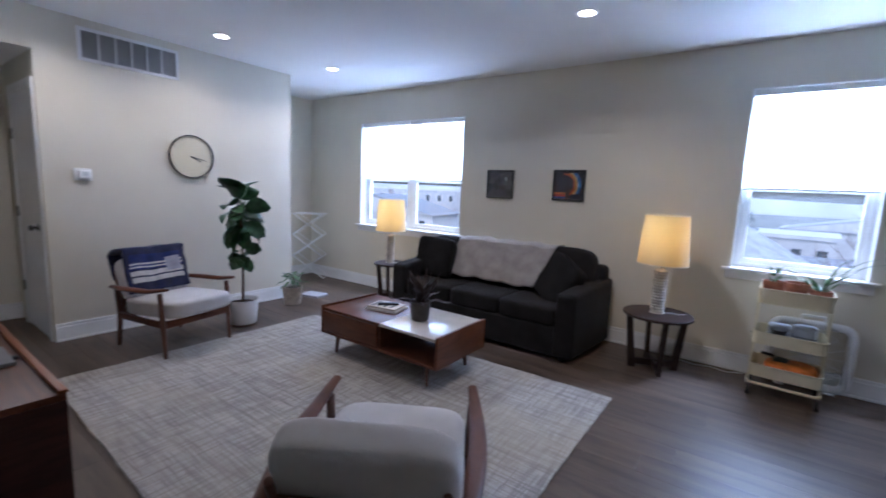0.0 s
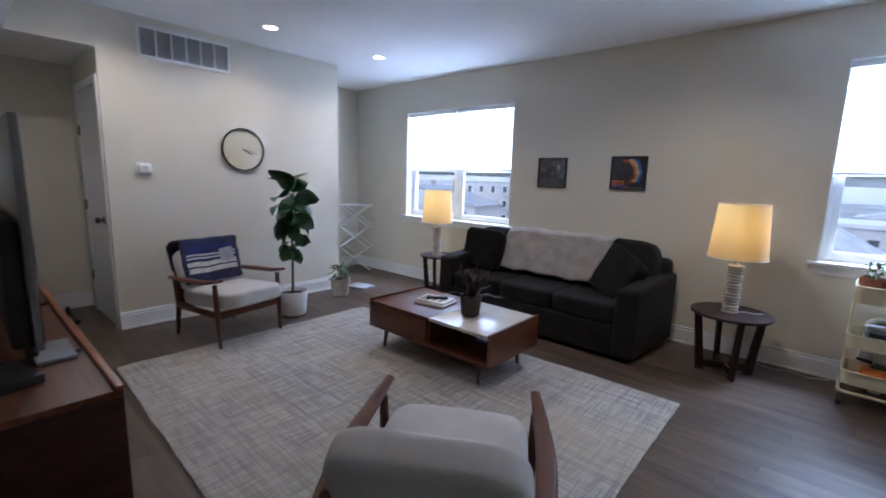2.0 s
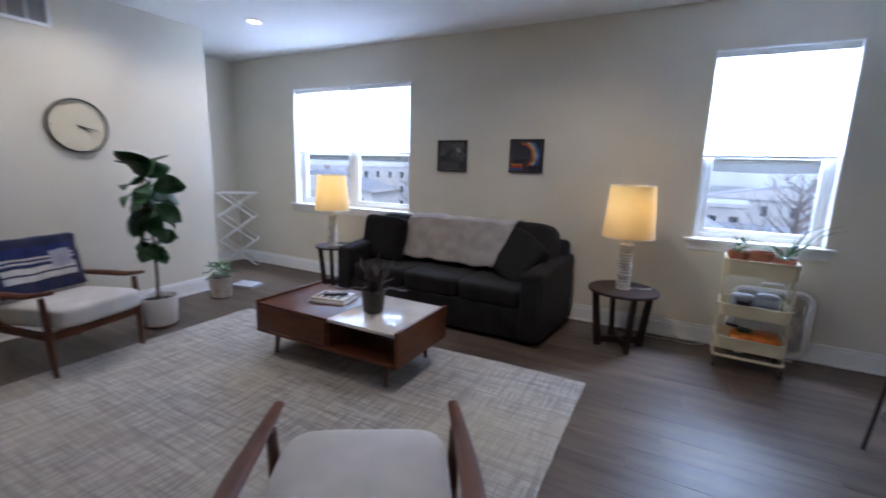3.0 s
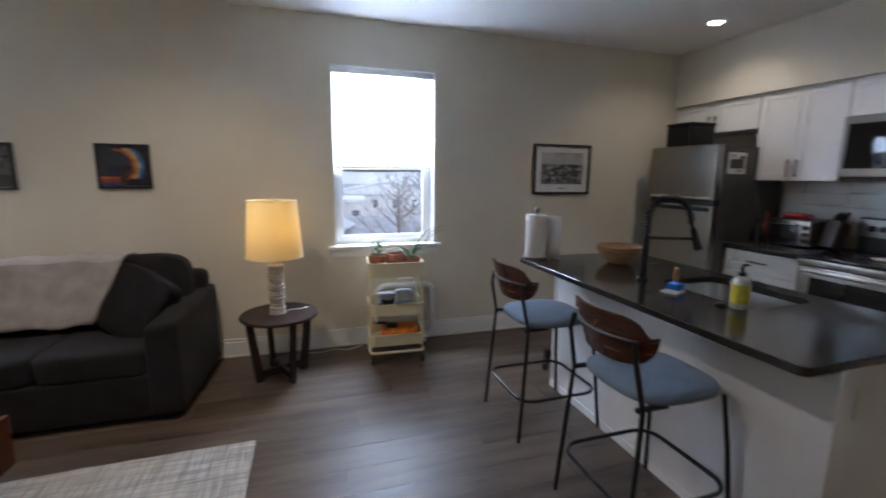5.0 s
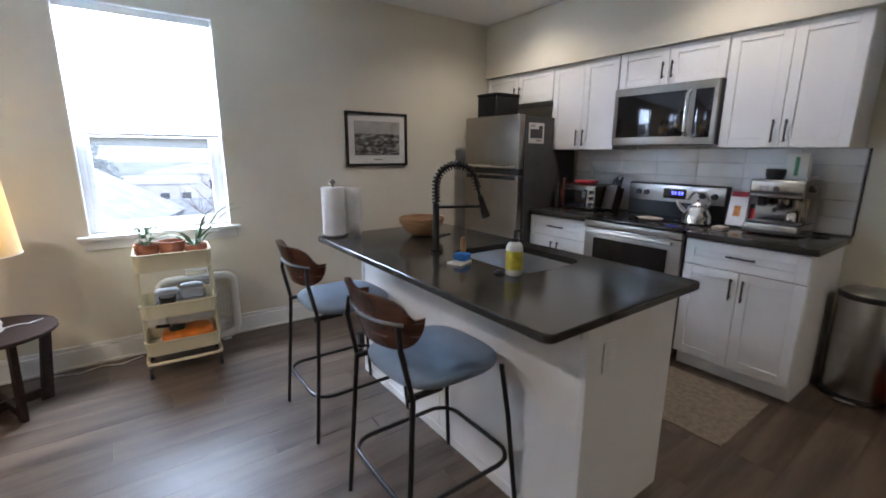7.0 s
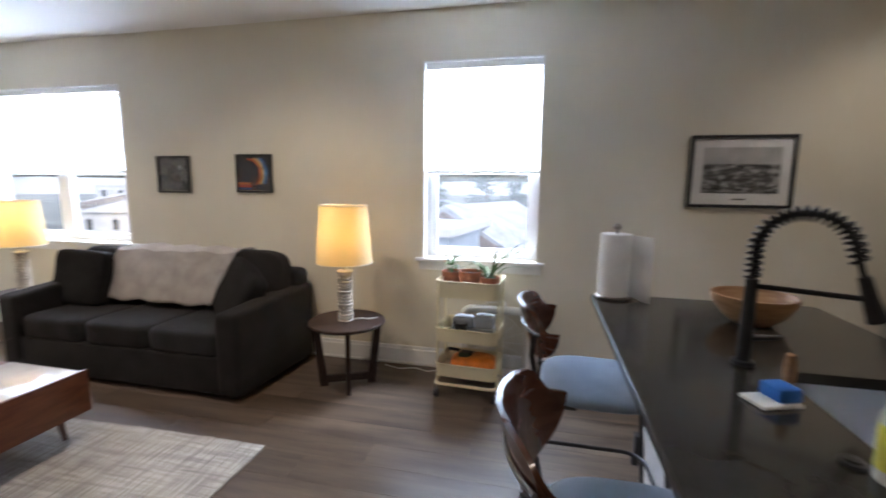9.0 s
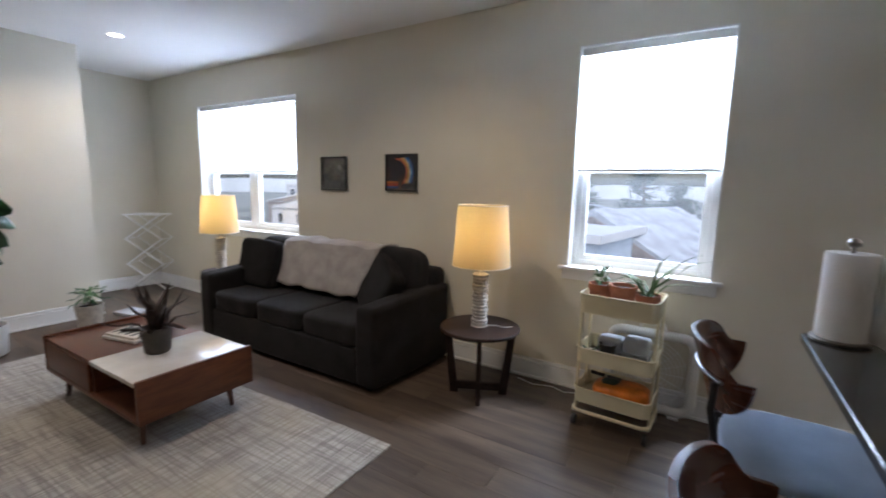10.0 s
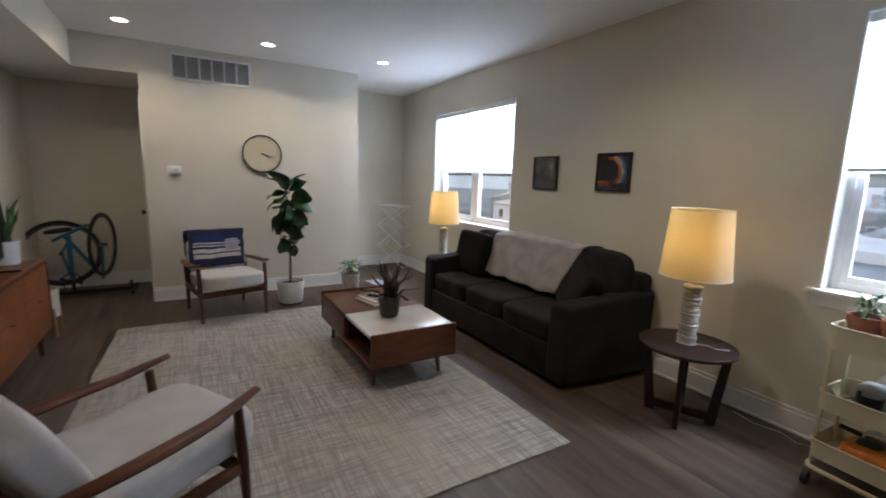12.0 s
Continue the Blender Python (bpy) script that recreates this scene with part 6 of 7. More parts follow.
    part("bowl_body", lathe(B(), [(0.05, 0.0005), (0.06, 0.005), (0.098, 0.035), (0.128, 0.08), (0.133, 0.108), (0.126, 0.109), (0.118, 0.08), (0.08, 0.035), (0.001, 0.022)], n=48), wood, b)
    d = thing("soap_bottle", "pump bottle of dish soap with a yellow label", "bottle", pose(1.483, 2.19, 0.915))
    part("bottle_body", lathe(B(), [(0.03, 0.0005), (0.034, 0.006), (0.034, 0.13), (0.026, 0.148), (0.014, 0.155)], n=28), mat("milky_plastic", (0.7, 0.7, 0.64), 0.25), d)
    part("label_wrap", lathe(B(), [(0.0345, 0.028), (0.0345, 0.115)], n=28, caps=False), mat("yellow_label", (0.62, 0.56, 0.05), 0.45, var=0.12, scale=40), d, "yellow paper label")
    part("pump_collar", lathe(B(), [(0.015, 0.154), (0.015, 0.17), (0.006, 0.172), (0.006, 0.195)], n=18), M_BLACK_PLASTIC, d)
    part("pump_spout", tube(B(), [(0.0, 0, 0.195), (0.0, 0, 0.204), (0.04, 0.01, 0.2)], 0.0065, 8), M_BLACK_PLASTIC, d)
    for o in d.children:
        o.data.transform(Matrix.Diagonal((1, 1, 0.87, 1)))
    c = thing("sponge_tray", "white tray with a blue sponge beside the sink", "sponge", pose(1.415, 2.455, 0.915, 0, 0, 20))
    part("tray_body", bx(B(), -0.05, 0.05, -0.035, 0.035, 0.0005, 0.01, 0.004), M_CERAMIC, c)
    part("sponge", bx(B(), -0.005, 0.05, -0.03, 0.03, 0.0105, 0.042, 0.006), mat("blue_sponge", (0.03, 0.16, 0.55), 0.95, bump=0.8, bscale=200), c)
    c = thing("dish_brush", "wooden dish brush standing by the sink", "brush", pose(1.47, 2.50, 0.915, 4, -5, 10))
    part("brush_handle", tube(B(), [(0, 0, 0.0), (0, 0, 0.03), (0, 0, 0.07), (0, 0, 0.105)], [0.012, 0.011, 0.014, 0.009], 12), wood, c)
    part("bristles", lathe(B(), [(0.012, 0.0005), (0.019, 0.012), (0.011, 0.02)], n=16), M_PAPER, c)
    c = thing("sink_button", "black disposal button set in the worktop", "button", pose(1.445, 2.235, 0.915))
    part("collar", lathe(B(), [(0.021, 0.0005), (0.021, 0.006), (0.014, 0.007)], n=20), M_BLACK_METAL, c)
    part("push_cap", lathe(B(), [(0.0135, 0.006), (0.0135, 0.012), (0.001, 0.013)], n=20), M_BLACK_PLASTIC, c)


island()


def stool(m):
    t = thing("bar_stool", "black metal counter stool with walnut back and blue-grey seat", "stool", m, "counter stools at the island")
    # local: faces +x; feet at x 0 and 0.514, y +-0.226
    for s in (-1, 1):
        part("back_leg", tube(B(), [(0.0, s * 0.228, 0.0), (0.03, s * 0.215, 0.40), (0.045, s * 0.205, 0.62), (0.008, s * 0.195, 0.80), (0.012, s * 0.178, 0.87)], 0.0095, 10), M_BLACK_METAL, t)
        part("front_leg", tube(B(), [(0.514, s * 0.226, 0.0), (0.48, s * 0.20, 0.40), (0.455, s * 0.18, 0.612)], 0.0095, 10), M_BLACK_METAL, t)
        part("seat_bracket", bx(B(), 0.03, 0.17, s * 0.19 - 0.009, s * 0.19 + 0.009, 0.612, 0.63, 0.004), M_BLACK_METAL, t)
    ring = []
    hx0, hx1, hy = 0.012, 0.50, 0.226
    for cx, cy, a0 in ((hx1 - 0.09, hy - 0.09, 0), (hx0 + 0.09, hy - 0.09, 90), (hx0 + 0.09, -hy + 0.09, 180), (hx1 - 0.09, -hy + 0.09, 270)):
        for k in range(7):
            a = math.radians(a0 + 15 * k)
            ring.append((cx + 0.09 * math.cos(a), cy + 0.09 * math.sin(a), 0.225))
    part("foot_ring", tube(B(), ring, 0.009, 8, closed=True), M_BLACK_METAL, t)
    part("under_frame", bx(B(), 0.1, 0.40, -0.13, 0.13, 0.608, 0.622, 0.004), M_BLACK_METAL, t)
    bm = cushion(B(), (0.258, 0, 0.643), (0.43, 0.44, 0.06), 3.2, 14)
    part("seat", bm, M_BLUE_SEAT, t)
    # bent plywood back, open curve hugging the sitter
    bm = B()
    nu, nv = 36, 8
    outer, inner = [], []
    for j in range(nv + 1):
        v = 2 * j / nv - 1
        ro, ri = [], []
        for i in range(nu + 1):
            u = math.sin(math.pi / 2 * (2 * i / nu - 1))
            round_end = math.sqrt(max(0.0, 1 - abs(u) ** 4.5))
            top = 0.887 + 0.076 * round_end
            low = 0.886 - 0.12 * round_end
            a = u * 0.85
            rx = 0.262
            x = 0.236 - rx * math.cos(a) * 0.98
            y = rx * math.sin(a) * 1.02
            z = top + (v - 1) / 2 * (top - low)
            lean = -0.03 * v
            ro.append(bm.verts.new((x + lean - 0.0065 * math.cos(a), y + 0.0065 * math.sin(a), z)))
            ri.append(bm.verts.new((x + lean + 0.0065 * math.cos(a), y - 0.0065 * math.sin(a), z)))
        outer.append(ro)
        inner.append(ri)
    for j in range(nv):
        for i in range(nu):
            bm.faces.new((outer[j][i], outer[j][i + 1], outer[j + 1][i + 1], outer[j + 1][i]))
            bm.faces.new((inner[j][i], inner[j + 1][i], inner[j + 1][i + 1], inner[j][i + 1]))
    for i in range(nu):
        bm.faces.new((outer[0][i], inner[0][i], inner[0][i + 1], outer[0][i + 1]))
        bm.faces.new((outer[nv][i], outer[nv][i + 1], inner[nv][i + 1], inner[nv][i]))
    for j in range(nv):
        bm.faces.new((outer[j][0], outer[j + 1][0], inner[j + 1][0], inner[j][0]))
        bm.faces.new((outer[j][nu], inner[j][nu], inner[j + 1][nu], outer[j + 1][nu]))
    part("backrest", bm, M_WALNUT_BACK, t)
    part("back_band", tube(B(), [(0.228 - 0.262 * math.cos(a), 0.28 * math.sin(a), 0.872) for a in (-0.7 + 1.4 * k / 12 for k in range(13))], 0.0058, 8), M_CHROME_SOFT, t, "satin metal band round the back")
    return t


M_WALNUT_BACK = mat("dark_walnut_ply", (0.085, 0.028, 0.015), 0.26, var=0.16, scale=4, stretch=(1.5, 1.5, 9), fine=0.3, coat=0.25)
M_CHROME_SOFT = mat("satin_grey_metal", (0.22, 0.22, 0.23), 0.32, 1.0)
st = stool(pose(0.872, 2.26, 0))
copy_thing(st, pose(0.872, 3.088, 0))


# ---- kitchen counter things ----
CT = 0.915
wood_k = mat("knife_block_wood", (0.035, 0.022, 0.016), 0.45, var=0.18, scale=8)
red = mat("red_print", (0.5, 0.02, 0.03), 0.4, var=0.15, scale=30)
t = thing("toaster_oven", "steel toaster oven with glass door on the worktop", "toaster oven", pose(3.50, 3.295, CT))
part("body", bx(B(), -0.14, 0.15, -0.155, 0.155, 0.012, 0.215, 0.012, 3), M_STEEL_DARK, t)
part("door_glass", bx(B(), -0.146, -0.1405, -0.075, 0.145, 0.03, 0.185, 0.003), M_BLACK_GLASS, t)
part("door_handle", tube(B(), [(-0.17, -0.06, 0.175), (-0.17, 0.135, 0.175)], 0.007, 8), M_CHROME, t)
for zz in (0.06, 0.11, 0.16):
    part("knob", tube(B(), [(-0.1405, -0.125, zz), (-0.158, -0.125, zz)], 0.016, 14), M_BLACK_PLASTIC, t)
for sx in (-1, 1):
    for sy in (-1, 1):
        part("foot", lathe(B(), [(0.012, 0.0005), (0.012, 0.0125)], (sx * 0.11, sy * 0.14, 0), 10), M_BLACK_PLASTIC, t)
t = thing("snack_packets", "red packets lying on top of the toaster oven", "food packet", pose(3.54, 3.36, CT + 0.2155))
part("packet", cushion(B(), (0, 0, 0.018), (0.16, 0.2, 0.034), 3, 8, (0, 0, 14), 0.12), red, t)
t = thing("knife_block", "dark wooden knife block with black handles", "knife block", pose(3.50, 3.08, CT))
part("block", slab(B(), (0.02, 0, 0.11), (0.11, 0.1, 0.2), (0, 18, 0), 0.006), wood_k, t)
for k in range(6):
    part("knife_handle", tube(B(), [(0.05, -0.035 + 0.014 * k, 0.19), (0.085, -0.035 + 0.014 * k, 0.285 - 0.012 * (k % 3))], 0.008, 8), M_BLACK_PLASTIC, t)
t = thing("cooking_bottles", "dark sauce and oil bottles in the worktop corner", "bottle", pose(3.52, 3.575, CT))
for k, (dx, h) in enumerate(((-0.12, 0.2), (-0.04, 0.25), (0.05, 0.22))):
    part("bottle", lathe(B(), [(0.026, 0.0005), (0.027, h * 0.6), (0.011, h * 0.75), (0.011, h)], (dx, -0.02, 0), 18), (M_BLACK_PLASTIC, M_WALNUT, red)[k], t)
t = thing("kettle", "polished steel stovetop kettle with a black handle", "kettle", pose(3.43, 2.37, 0.918))
part("kettle_body", lathe(B(), [(0.085, 0.0005), (0.092, 0.01), (0.088, 0.06), (0.06, 0.115), (0.04, 0.13)], n=36), M_CHROME, t)
part("lid", lathe(B(), [(0.042, 0.129), (0.03, 0.145), (0.008, 0.15), (0.012, 0.168), (0.001, 0.172)], n=24), M_CHROME, t)
part("spout", tube(B(), [(-0.02, 0.07, 0.07), (-0.03, 0.115, 0.12), (-0.03, 0.13, 0.15)], [0.02, 0.014, 0.011], 12), M_CHROME, t)
part("kettle_handle", tube(B(), [(0, -0.06, 0.11), (0, -0.075, 0.17), (0, -0.03, 0.215), (0, 0.04, 0.21), (0, 0.07, 0.16)], 0.009, 10), M_CHROME, t)
t = thing("spoon_rest", "pale ceramic spoon rest on the cooktop", "spoon rest", pose(3.36, 2.66, 0.918))
part("dish", lathe(B(), [(0.055, 0.0005), (0.072, 0.012), (0.068, 0.014), (0.05, 0.006), (0.001, 0.005)], n=28, sy=1.3), M_STONE_POT, t)
t = thing("espresso_machine", "steel espresso machine with bean hopper on the worktop", "coffee machine", pose(3.50, 1.915, CT))
part("base", bx(B(), -0.17, 0.16, -0.16, 0.16, 0.012, 0.07, 0.01), M_STEEL_DARK, t)
part("drip_tray", bx(B(), -0.172, -0.03, -0.14, 0.14, 0.0705, 0.082, 0.003), M_DARK_GREY, t)
part("column", bx(B(), -0.02, 0.16, -0.155, 0.155, 0.07, 0.24, 0.008), M_STEEL_DARK, t)
part("head_body", bx(B(), -0.15, 0.16, -0.16, 0.16, 0.22, 0.33, 0.016, 3), M_STEEL_DARK, t)
part("gauge", tube(B(), [(-0.1505, 0.0, 0.275), (-0.158, 0.0, 0.275)], 0.018, 20), M_DARK_GREY, t)
for yy in (-0.09, -0.055, 0.06, 0.095):
    part("button", tube(B(), [(-0.1505, yy, 0.285), (-0.156, yy, 0.285)], 0.01, 12), M_STEEL_DARK, t)
part("group_head", lathe(B(), [(0.036, 0.185), (0.038, 0.22)], (-0.09, -0.03, 0), 20), M_STEEL_DARK, t)
part("portafilter", tube(B(), [(-0.1, -0.03, 0.178), (-0.17, -0.035, 0.172), (-0.24, -0.04, 0.165)], [0.03, 0.012, 0.014], 12), M_BLACK_PLASTIC, t)
part("grinder_spout", lathe(B(), [(0.03, 0.17), (0.034, 0.22)], (-0.09, 0.09, 0), 18), M_BLACK_PLASTIC, t)
part("bean_hopper", lathe(B(), [(0.05, 0.33), (0.06, 0.345), (0.062, 0.385), (0.05, 0.39), (0.001, 0.39)], (0.03, 0.08, 0), 24), M_BLACK_PLASTIC, t)
part("steam_wand", tube(B(), [(-0.12, -0.135, 0.22), (-0.145, -0.15, 0.16), (-0.15, -0.155, 0.1)], 0.006, 8), M_STEEL_DARK, t)
part("cup_rail", tube(B(), [(-0.14, -0.15, 0.345), (0.14, -0.15, 0.345), (0.14, 0.0, 0.345)], 0.004, 6), M_CHROME, t)
part("control_strip", bx(B(), -0.1535, -0.1505, -0.15, 0.15, 0.245, 0.262, 0.001), M_BLACK_PLASTIC, t)
part("milk_jug", lathe(B(), [(0.028, 0.0825), (0.032, 0.09), (0.03, 0.13), (0.025, 0.145)], (-0.1, -0.09, 0), 18), M_CHROME, t)
part("steam_knob", tube(B(), [(-0.02, -0.161, 0.28), (-0.02, -0.185, 0.28)], 0.02, 16), M_BLACK_PLASTIC, t)
for o in t.children:
    o.data.transform(Matrix.Diagonal((1, 0.86, 1, 1)))
t = thing("coffee_packet", "white and green coffee packet on the machine", "packet", pose(3.56, 1.885, CT + 0.3305))
part("packet", bx(B(), -0.03, 0.03, -0.055, 0.055, 0.0005, 0.15, 0.004), M_PAPER, t)
part("green_band", bx(B(), -0.0315, -0.0302, -0.01, 0.01, 0.02, 0.13), mat("green_print", (0.06, 0.25, 0.12), 0.5), t)
t = thing("recipe_card_box", "upright white card box with an orange picture", "box", pose(3.53, 2.165, CT, 0, 10, 0))
part("card_box", bx(B(), -0.02, 0.02, -0.055, 0.055, 0.008, 0.25, 0.003), M_PAPER, t)
part("picture_patch", bx(B(), -0.0215, -0.0202, -0.02, 0.02, 0.07, 0.14), mat("orange_print", (0.7, 0.28, 0.06), 0.5, var=0.2, scale=30), t)
part("title_band", bx(B(), -0.0215, -0.0202, -0.05, 0.05, 0.2, 0.235), red, t)
t = thing("spice_jar", "red lidded jar beside the coffee machine", "jar", pose(3.60, 2.085, CT))
part("jar_body", lathe(B(), [(0.03, 0.0005), (0.032, 0.12), (0.026, 0.13)], n=22), red, t)
part("lid", lathe(B(), [(0.029, 0.13), (0.029, 0.155), (0.001, 0.156)], n=22), M_BLACK_PLASTIC, t)
t = thing("butter_dish", "small pale dish at the edge of the worktop", "dish", pose(3.32, 2.17, CT))
part("dish", bx(B(), -0.05, 0.05, -0.035, 0.035, 0.0005, 0.025, 0.008), M_STONE_POT, t)
t = thing("black_cable", "black cable lying on the worktop", "cable")
part("cable", tube(B(), [(3.62, 1.77, CT + 0.0055), (3.55, 1.70, CT + 0.0055), (3.5, 1.74, CT + 0.0055), (3.56, 1.68, CT + 0.0055)], 0.005, 6), M_BLACK_PLASTIC, t)

t = thing("trash_can", "tall steel step bin with a dark lid rim", "trash can", pose(3.595, 1.445, 0))
part("can_body", lathe(B(), [(0.15, 0.03), (0.153, 0.035), (0.153, 0.60), (0.15, 0.605)], n=48, sx=0.9), M_STEEL_H, t)
part("base_band", lathe(B(), [(0.15, 0.0005), (0.157, 0.006), (0.157, 0.032), (0.15, 0.034)], n=48, sx=0.9), M_BLACK_PLASTIC, t)
part("lid_rim", lathe(B(), [(0.154, 0.603), (0.158, 0.612), (0.158, 0.63), (0.15, 0.636)], n=48, sx=0.9), M_BLACK_PLASTIC, t)
part("lid", lathe(B(), [(0.15, 0.634), (0.13, 0.652), (0.06, 0.664), (0.001, 0.666)], n=48, sx=0.9), M_STEEL_H, t)
part("pedal", bx(B(), -0.19, -0.13, -0.05, 0.05, 0.008, 0.022, 0.005), M_CHROME, t)
for o in t.children:
    o.data.transform(Matrix.Diagonal((0.96, 0.98, 0.99, 1)))
t = thing("grocery_bags", "blue and red printed packages standing by the bin", "bag", pose(3.56, 1.13, 0))
part("upper_pack", cushion(B(), (0.0, 0, 0.32), (0.22, 0.26, 0.26), 7, 12, lump=0.09), mat("blue_print", (0.03, 0.035, 0.2), 0.3, var=0.3, scale=14), t)
part("lower_pack", cushion(B(), (-0.01, 0, 0.1), (0.25, 0.28, 0.2), 8, 12, lump=0.06), mat("red_orange_print", (0.45, 0.05, 0.02), 0.3, var=0.5, scale=12, second=(0.02, 0.08, 0.03)), t)

t = thing("kitchen_mat", "worn beige patterned mat on the kitchen floor", "mat")
bm = B()
x0, x1, y0, y1 = 2.44, 3.06, 1.69, 2.95
g = [[bm.verts.new((x0 + (x1 - x0) * i / 20 + 0.008 * noise.noise(Vector((j * 0.5, i, 0))), y0 + (y1 - y0) * j / 40 + 0.01 * noise.noise(Vector((i * 0.5, j * 0.1, 3))), 0.008)) for i in range(21)] for j in range(41)]
for j in range(40):
    for i in range(20):
        bm.faces.new((g[j][i], g[j][i + 1], g[j + 1][i + 1], g[j + 1][i]))
ex = bmesh.ops.extrude_edge_only(bm, edges=[e for e in bm.edges if e.is_boundary])
for v in (q for q in ex["geom"] if isinstance(q, bmesh.types.BMVert)):
    v.co.z = 0.0006
part("pile_surface", bm, mat("beige_mat", (0.27, 0.225, 0.175), 0.97, var=0.13, scale=34, bump=0.8, bscale=160, fine=0.6), t)


# ---- outside ----
GROUND = -7.5
bm = B()
bmesh.ops.create_grid(bm, x_segments=2, y_segments=2, size=1800, matrix=Matrix.Translation((0, 0, GROUND)))
tagged(mesh_object("ground", bm, mat("street_ground", (0.16, 0.17, 0.15), 0.9, var=0.3, scale=0.08, bscale=2, fine=0.3)), "grey-green ground between the houses", "ground", kind="structure")
# House colours are paled, blued and low in contrast to imitate distance haze.
M_ROOF = mat("hazed_grey_roof", (0.3, 0.33, 0.37), 0.8, var=0.15, scale=1.2, bscale=9, fine=0.4)
M_ROOF_W = mat("hazed_white_roof", (0.5, 0.53, 0.57), 0.7, var=0.08, scale=0.6)
M_BRICK = mat("hazed_brown_brick", (0.2, 0.175, 0.165), 0.9, var=0.2, scale=2, bscale=14, fine=0.5)
M_HAZED_BRICK = mat("hazed_grey_brick", (0.34, 0.36, 0.39), 0.9, var=0.12, scale=2, bscale=14, fine=0.4)
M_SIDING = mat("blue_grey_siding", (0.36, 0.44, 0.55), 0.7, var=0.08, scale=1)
M_PALE = mat("hazed_render", (0.46, 0.48, 0.5), 0.85, var=0.08, scale=0.8)
M_SLATE = mat("hazed_slate", (0.2, 0.22, 0.25), 0.7, var=0.2, scale=2, bscale=12, fine=0.4)


def house(x, y, w, d, eave, ridge, wall, roof, label, turn=0.0, flat=False, rows=2, cols=4):
    t = thing("house", label, "house", pose(x, y, GROUND, 0, 0, turn))
    h = eave - GROUND
    part("wall", bx(B(), -w / 2, w / 2, -d / 2, d / 2, 0, h), wall, t)
    bm = B()
    if flat:
        bx(bm, -w / 2 - 0.2, w / 2 + 0.2, -d / 2 - 0.2, d / 2 + 0.2, h, h + 0.35)
    else:
        e, rz = 0.35, ridge - GROUND
        for yy in (0,):
            va = [bm.verts.new(p) for p in ((-w / 2 - e, -d / 2 - e, h - 0.15), (w / 2 + e, -d / 2 - e, h - 0.15), (0, -d / 2 - e, rz))]
            vb = [bm.verts.new(p) for p in ((-w / 2 - e, d / 2 + e, h - 0.15), (w / 2 + e, d / 2 + e, h - 0.15), (0, d / 2 + e, rz))]
            bm.faces.new(va)
            bm.faces.new(vb)
            for i, j in ((0, 1), (1, 2), (2, 0)):
                bm.faces.new((va[i], va[j], vb[j], vb[i]))
    part("roof", bm, roof, t)
    if not flat:
        bm = B()
        va = [bm.verts.new(p) for p in ((-w / 2, -d / 2 - 0.37, h - 0.1), (w / 2, -d / 2 - 0.37, h - 0.1), (0, -d / 2 - 0.37, ridge - GROUND - 0.35))]
        bm.faces.new(va)
        ex = bmesh.ops.extrude_face_region(bm, geom=bm.faces[:])
        bmesh.ops.translate(bm, verts=[q for q in ex["geom"] if isinstance(q, bmesh.types.BMVert)], vec=(0, -0.04, 0))
        part("gable", bm, wall, t)
        if w > 9:
            part("chimney", bx(B(), w * 0.18, w * 0.18 + 0.7, 0, 0.7, h, ridge - GROUND + 0.8), M_BRICK, t)
    for r in range(rows):
        for c in range(cols):
            wx = -w / 2 + w * (c + 0.5) / cols
            wz = h - 1.5 - 2.8 * r
            if wz > 0.5:
                # frames take the same haze-paled colour to keep contrast low
                win = part("window", frame_bars(B(), wx - 0.5, wx + 0.5, wz - 0.75, wz + 0.75, -d / 2 - 0.08, -d / 2 - 0.002, 0.12), M_PALE, t)
                part("pane", bx(B(), wx - 0.38, wx + 0.38, -d / 2 - 0.04, -d / 2 - 0.003, wz - 0.63, wz + 0.63), M_BLACK_GLASS, win)
    return t


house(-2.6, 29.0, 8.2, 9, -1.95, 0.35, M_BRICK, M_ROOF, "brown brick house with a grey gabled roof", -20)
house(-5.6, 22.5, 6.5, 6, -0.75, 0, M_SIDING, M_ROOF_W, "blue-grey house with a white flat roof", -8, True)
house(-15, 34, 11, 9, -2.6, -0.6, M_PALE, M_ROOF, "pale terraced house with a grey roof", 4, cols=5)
house(-54, 76, 46, 12, 1.0, 0, M_HAZED_BRICK, M_ROOF_W, "long brick apartment block with rows of windows, greyed by painted haze", 34, True, rows=4, cols=20)
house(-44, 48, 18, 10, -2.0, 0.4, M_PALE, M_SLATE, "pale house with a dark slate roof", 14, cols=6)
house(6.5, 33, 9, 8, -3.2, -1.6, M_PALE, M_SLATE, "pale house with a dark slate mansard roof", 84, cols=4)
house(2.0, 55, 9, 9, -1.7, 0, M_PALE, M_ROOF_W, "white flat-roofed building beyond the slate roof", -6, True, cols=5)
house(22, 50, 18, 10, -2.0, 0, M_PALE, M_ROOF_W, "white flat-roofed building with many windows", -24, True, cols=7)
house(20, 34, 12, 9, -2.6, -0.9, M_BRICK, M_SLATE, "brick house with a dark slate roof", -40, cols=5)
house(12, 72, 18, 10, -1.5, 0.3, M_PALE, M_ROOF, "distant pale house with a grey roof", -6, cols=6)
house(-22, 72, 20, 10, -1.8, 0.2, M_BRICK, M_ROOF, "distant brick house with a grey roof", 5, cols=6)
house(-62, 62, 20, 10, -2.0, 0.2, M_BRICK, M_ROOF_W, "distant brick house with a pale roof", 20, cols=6)


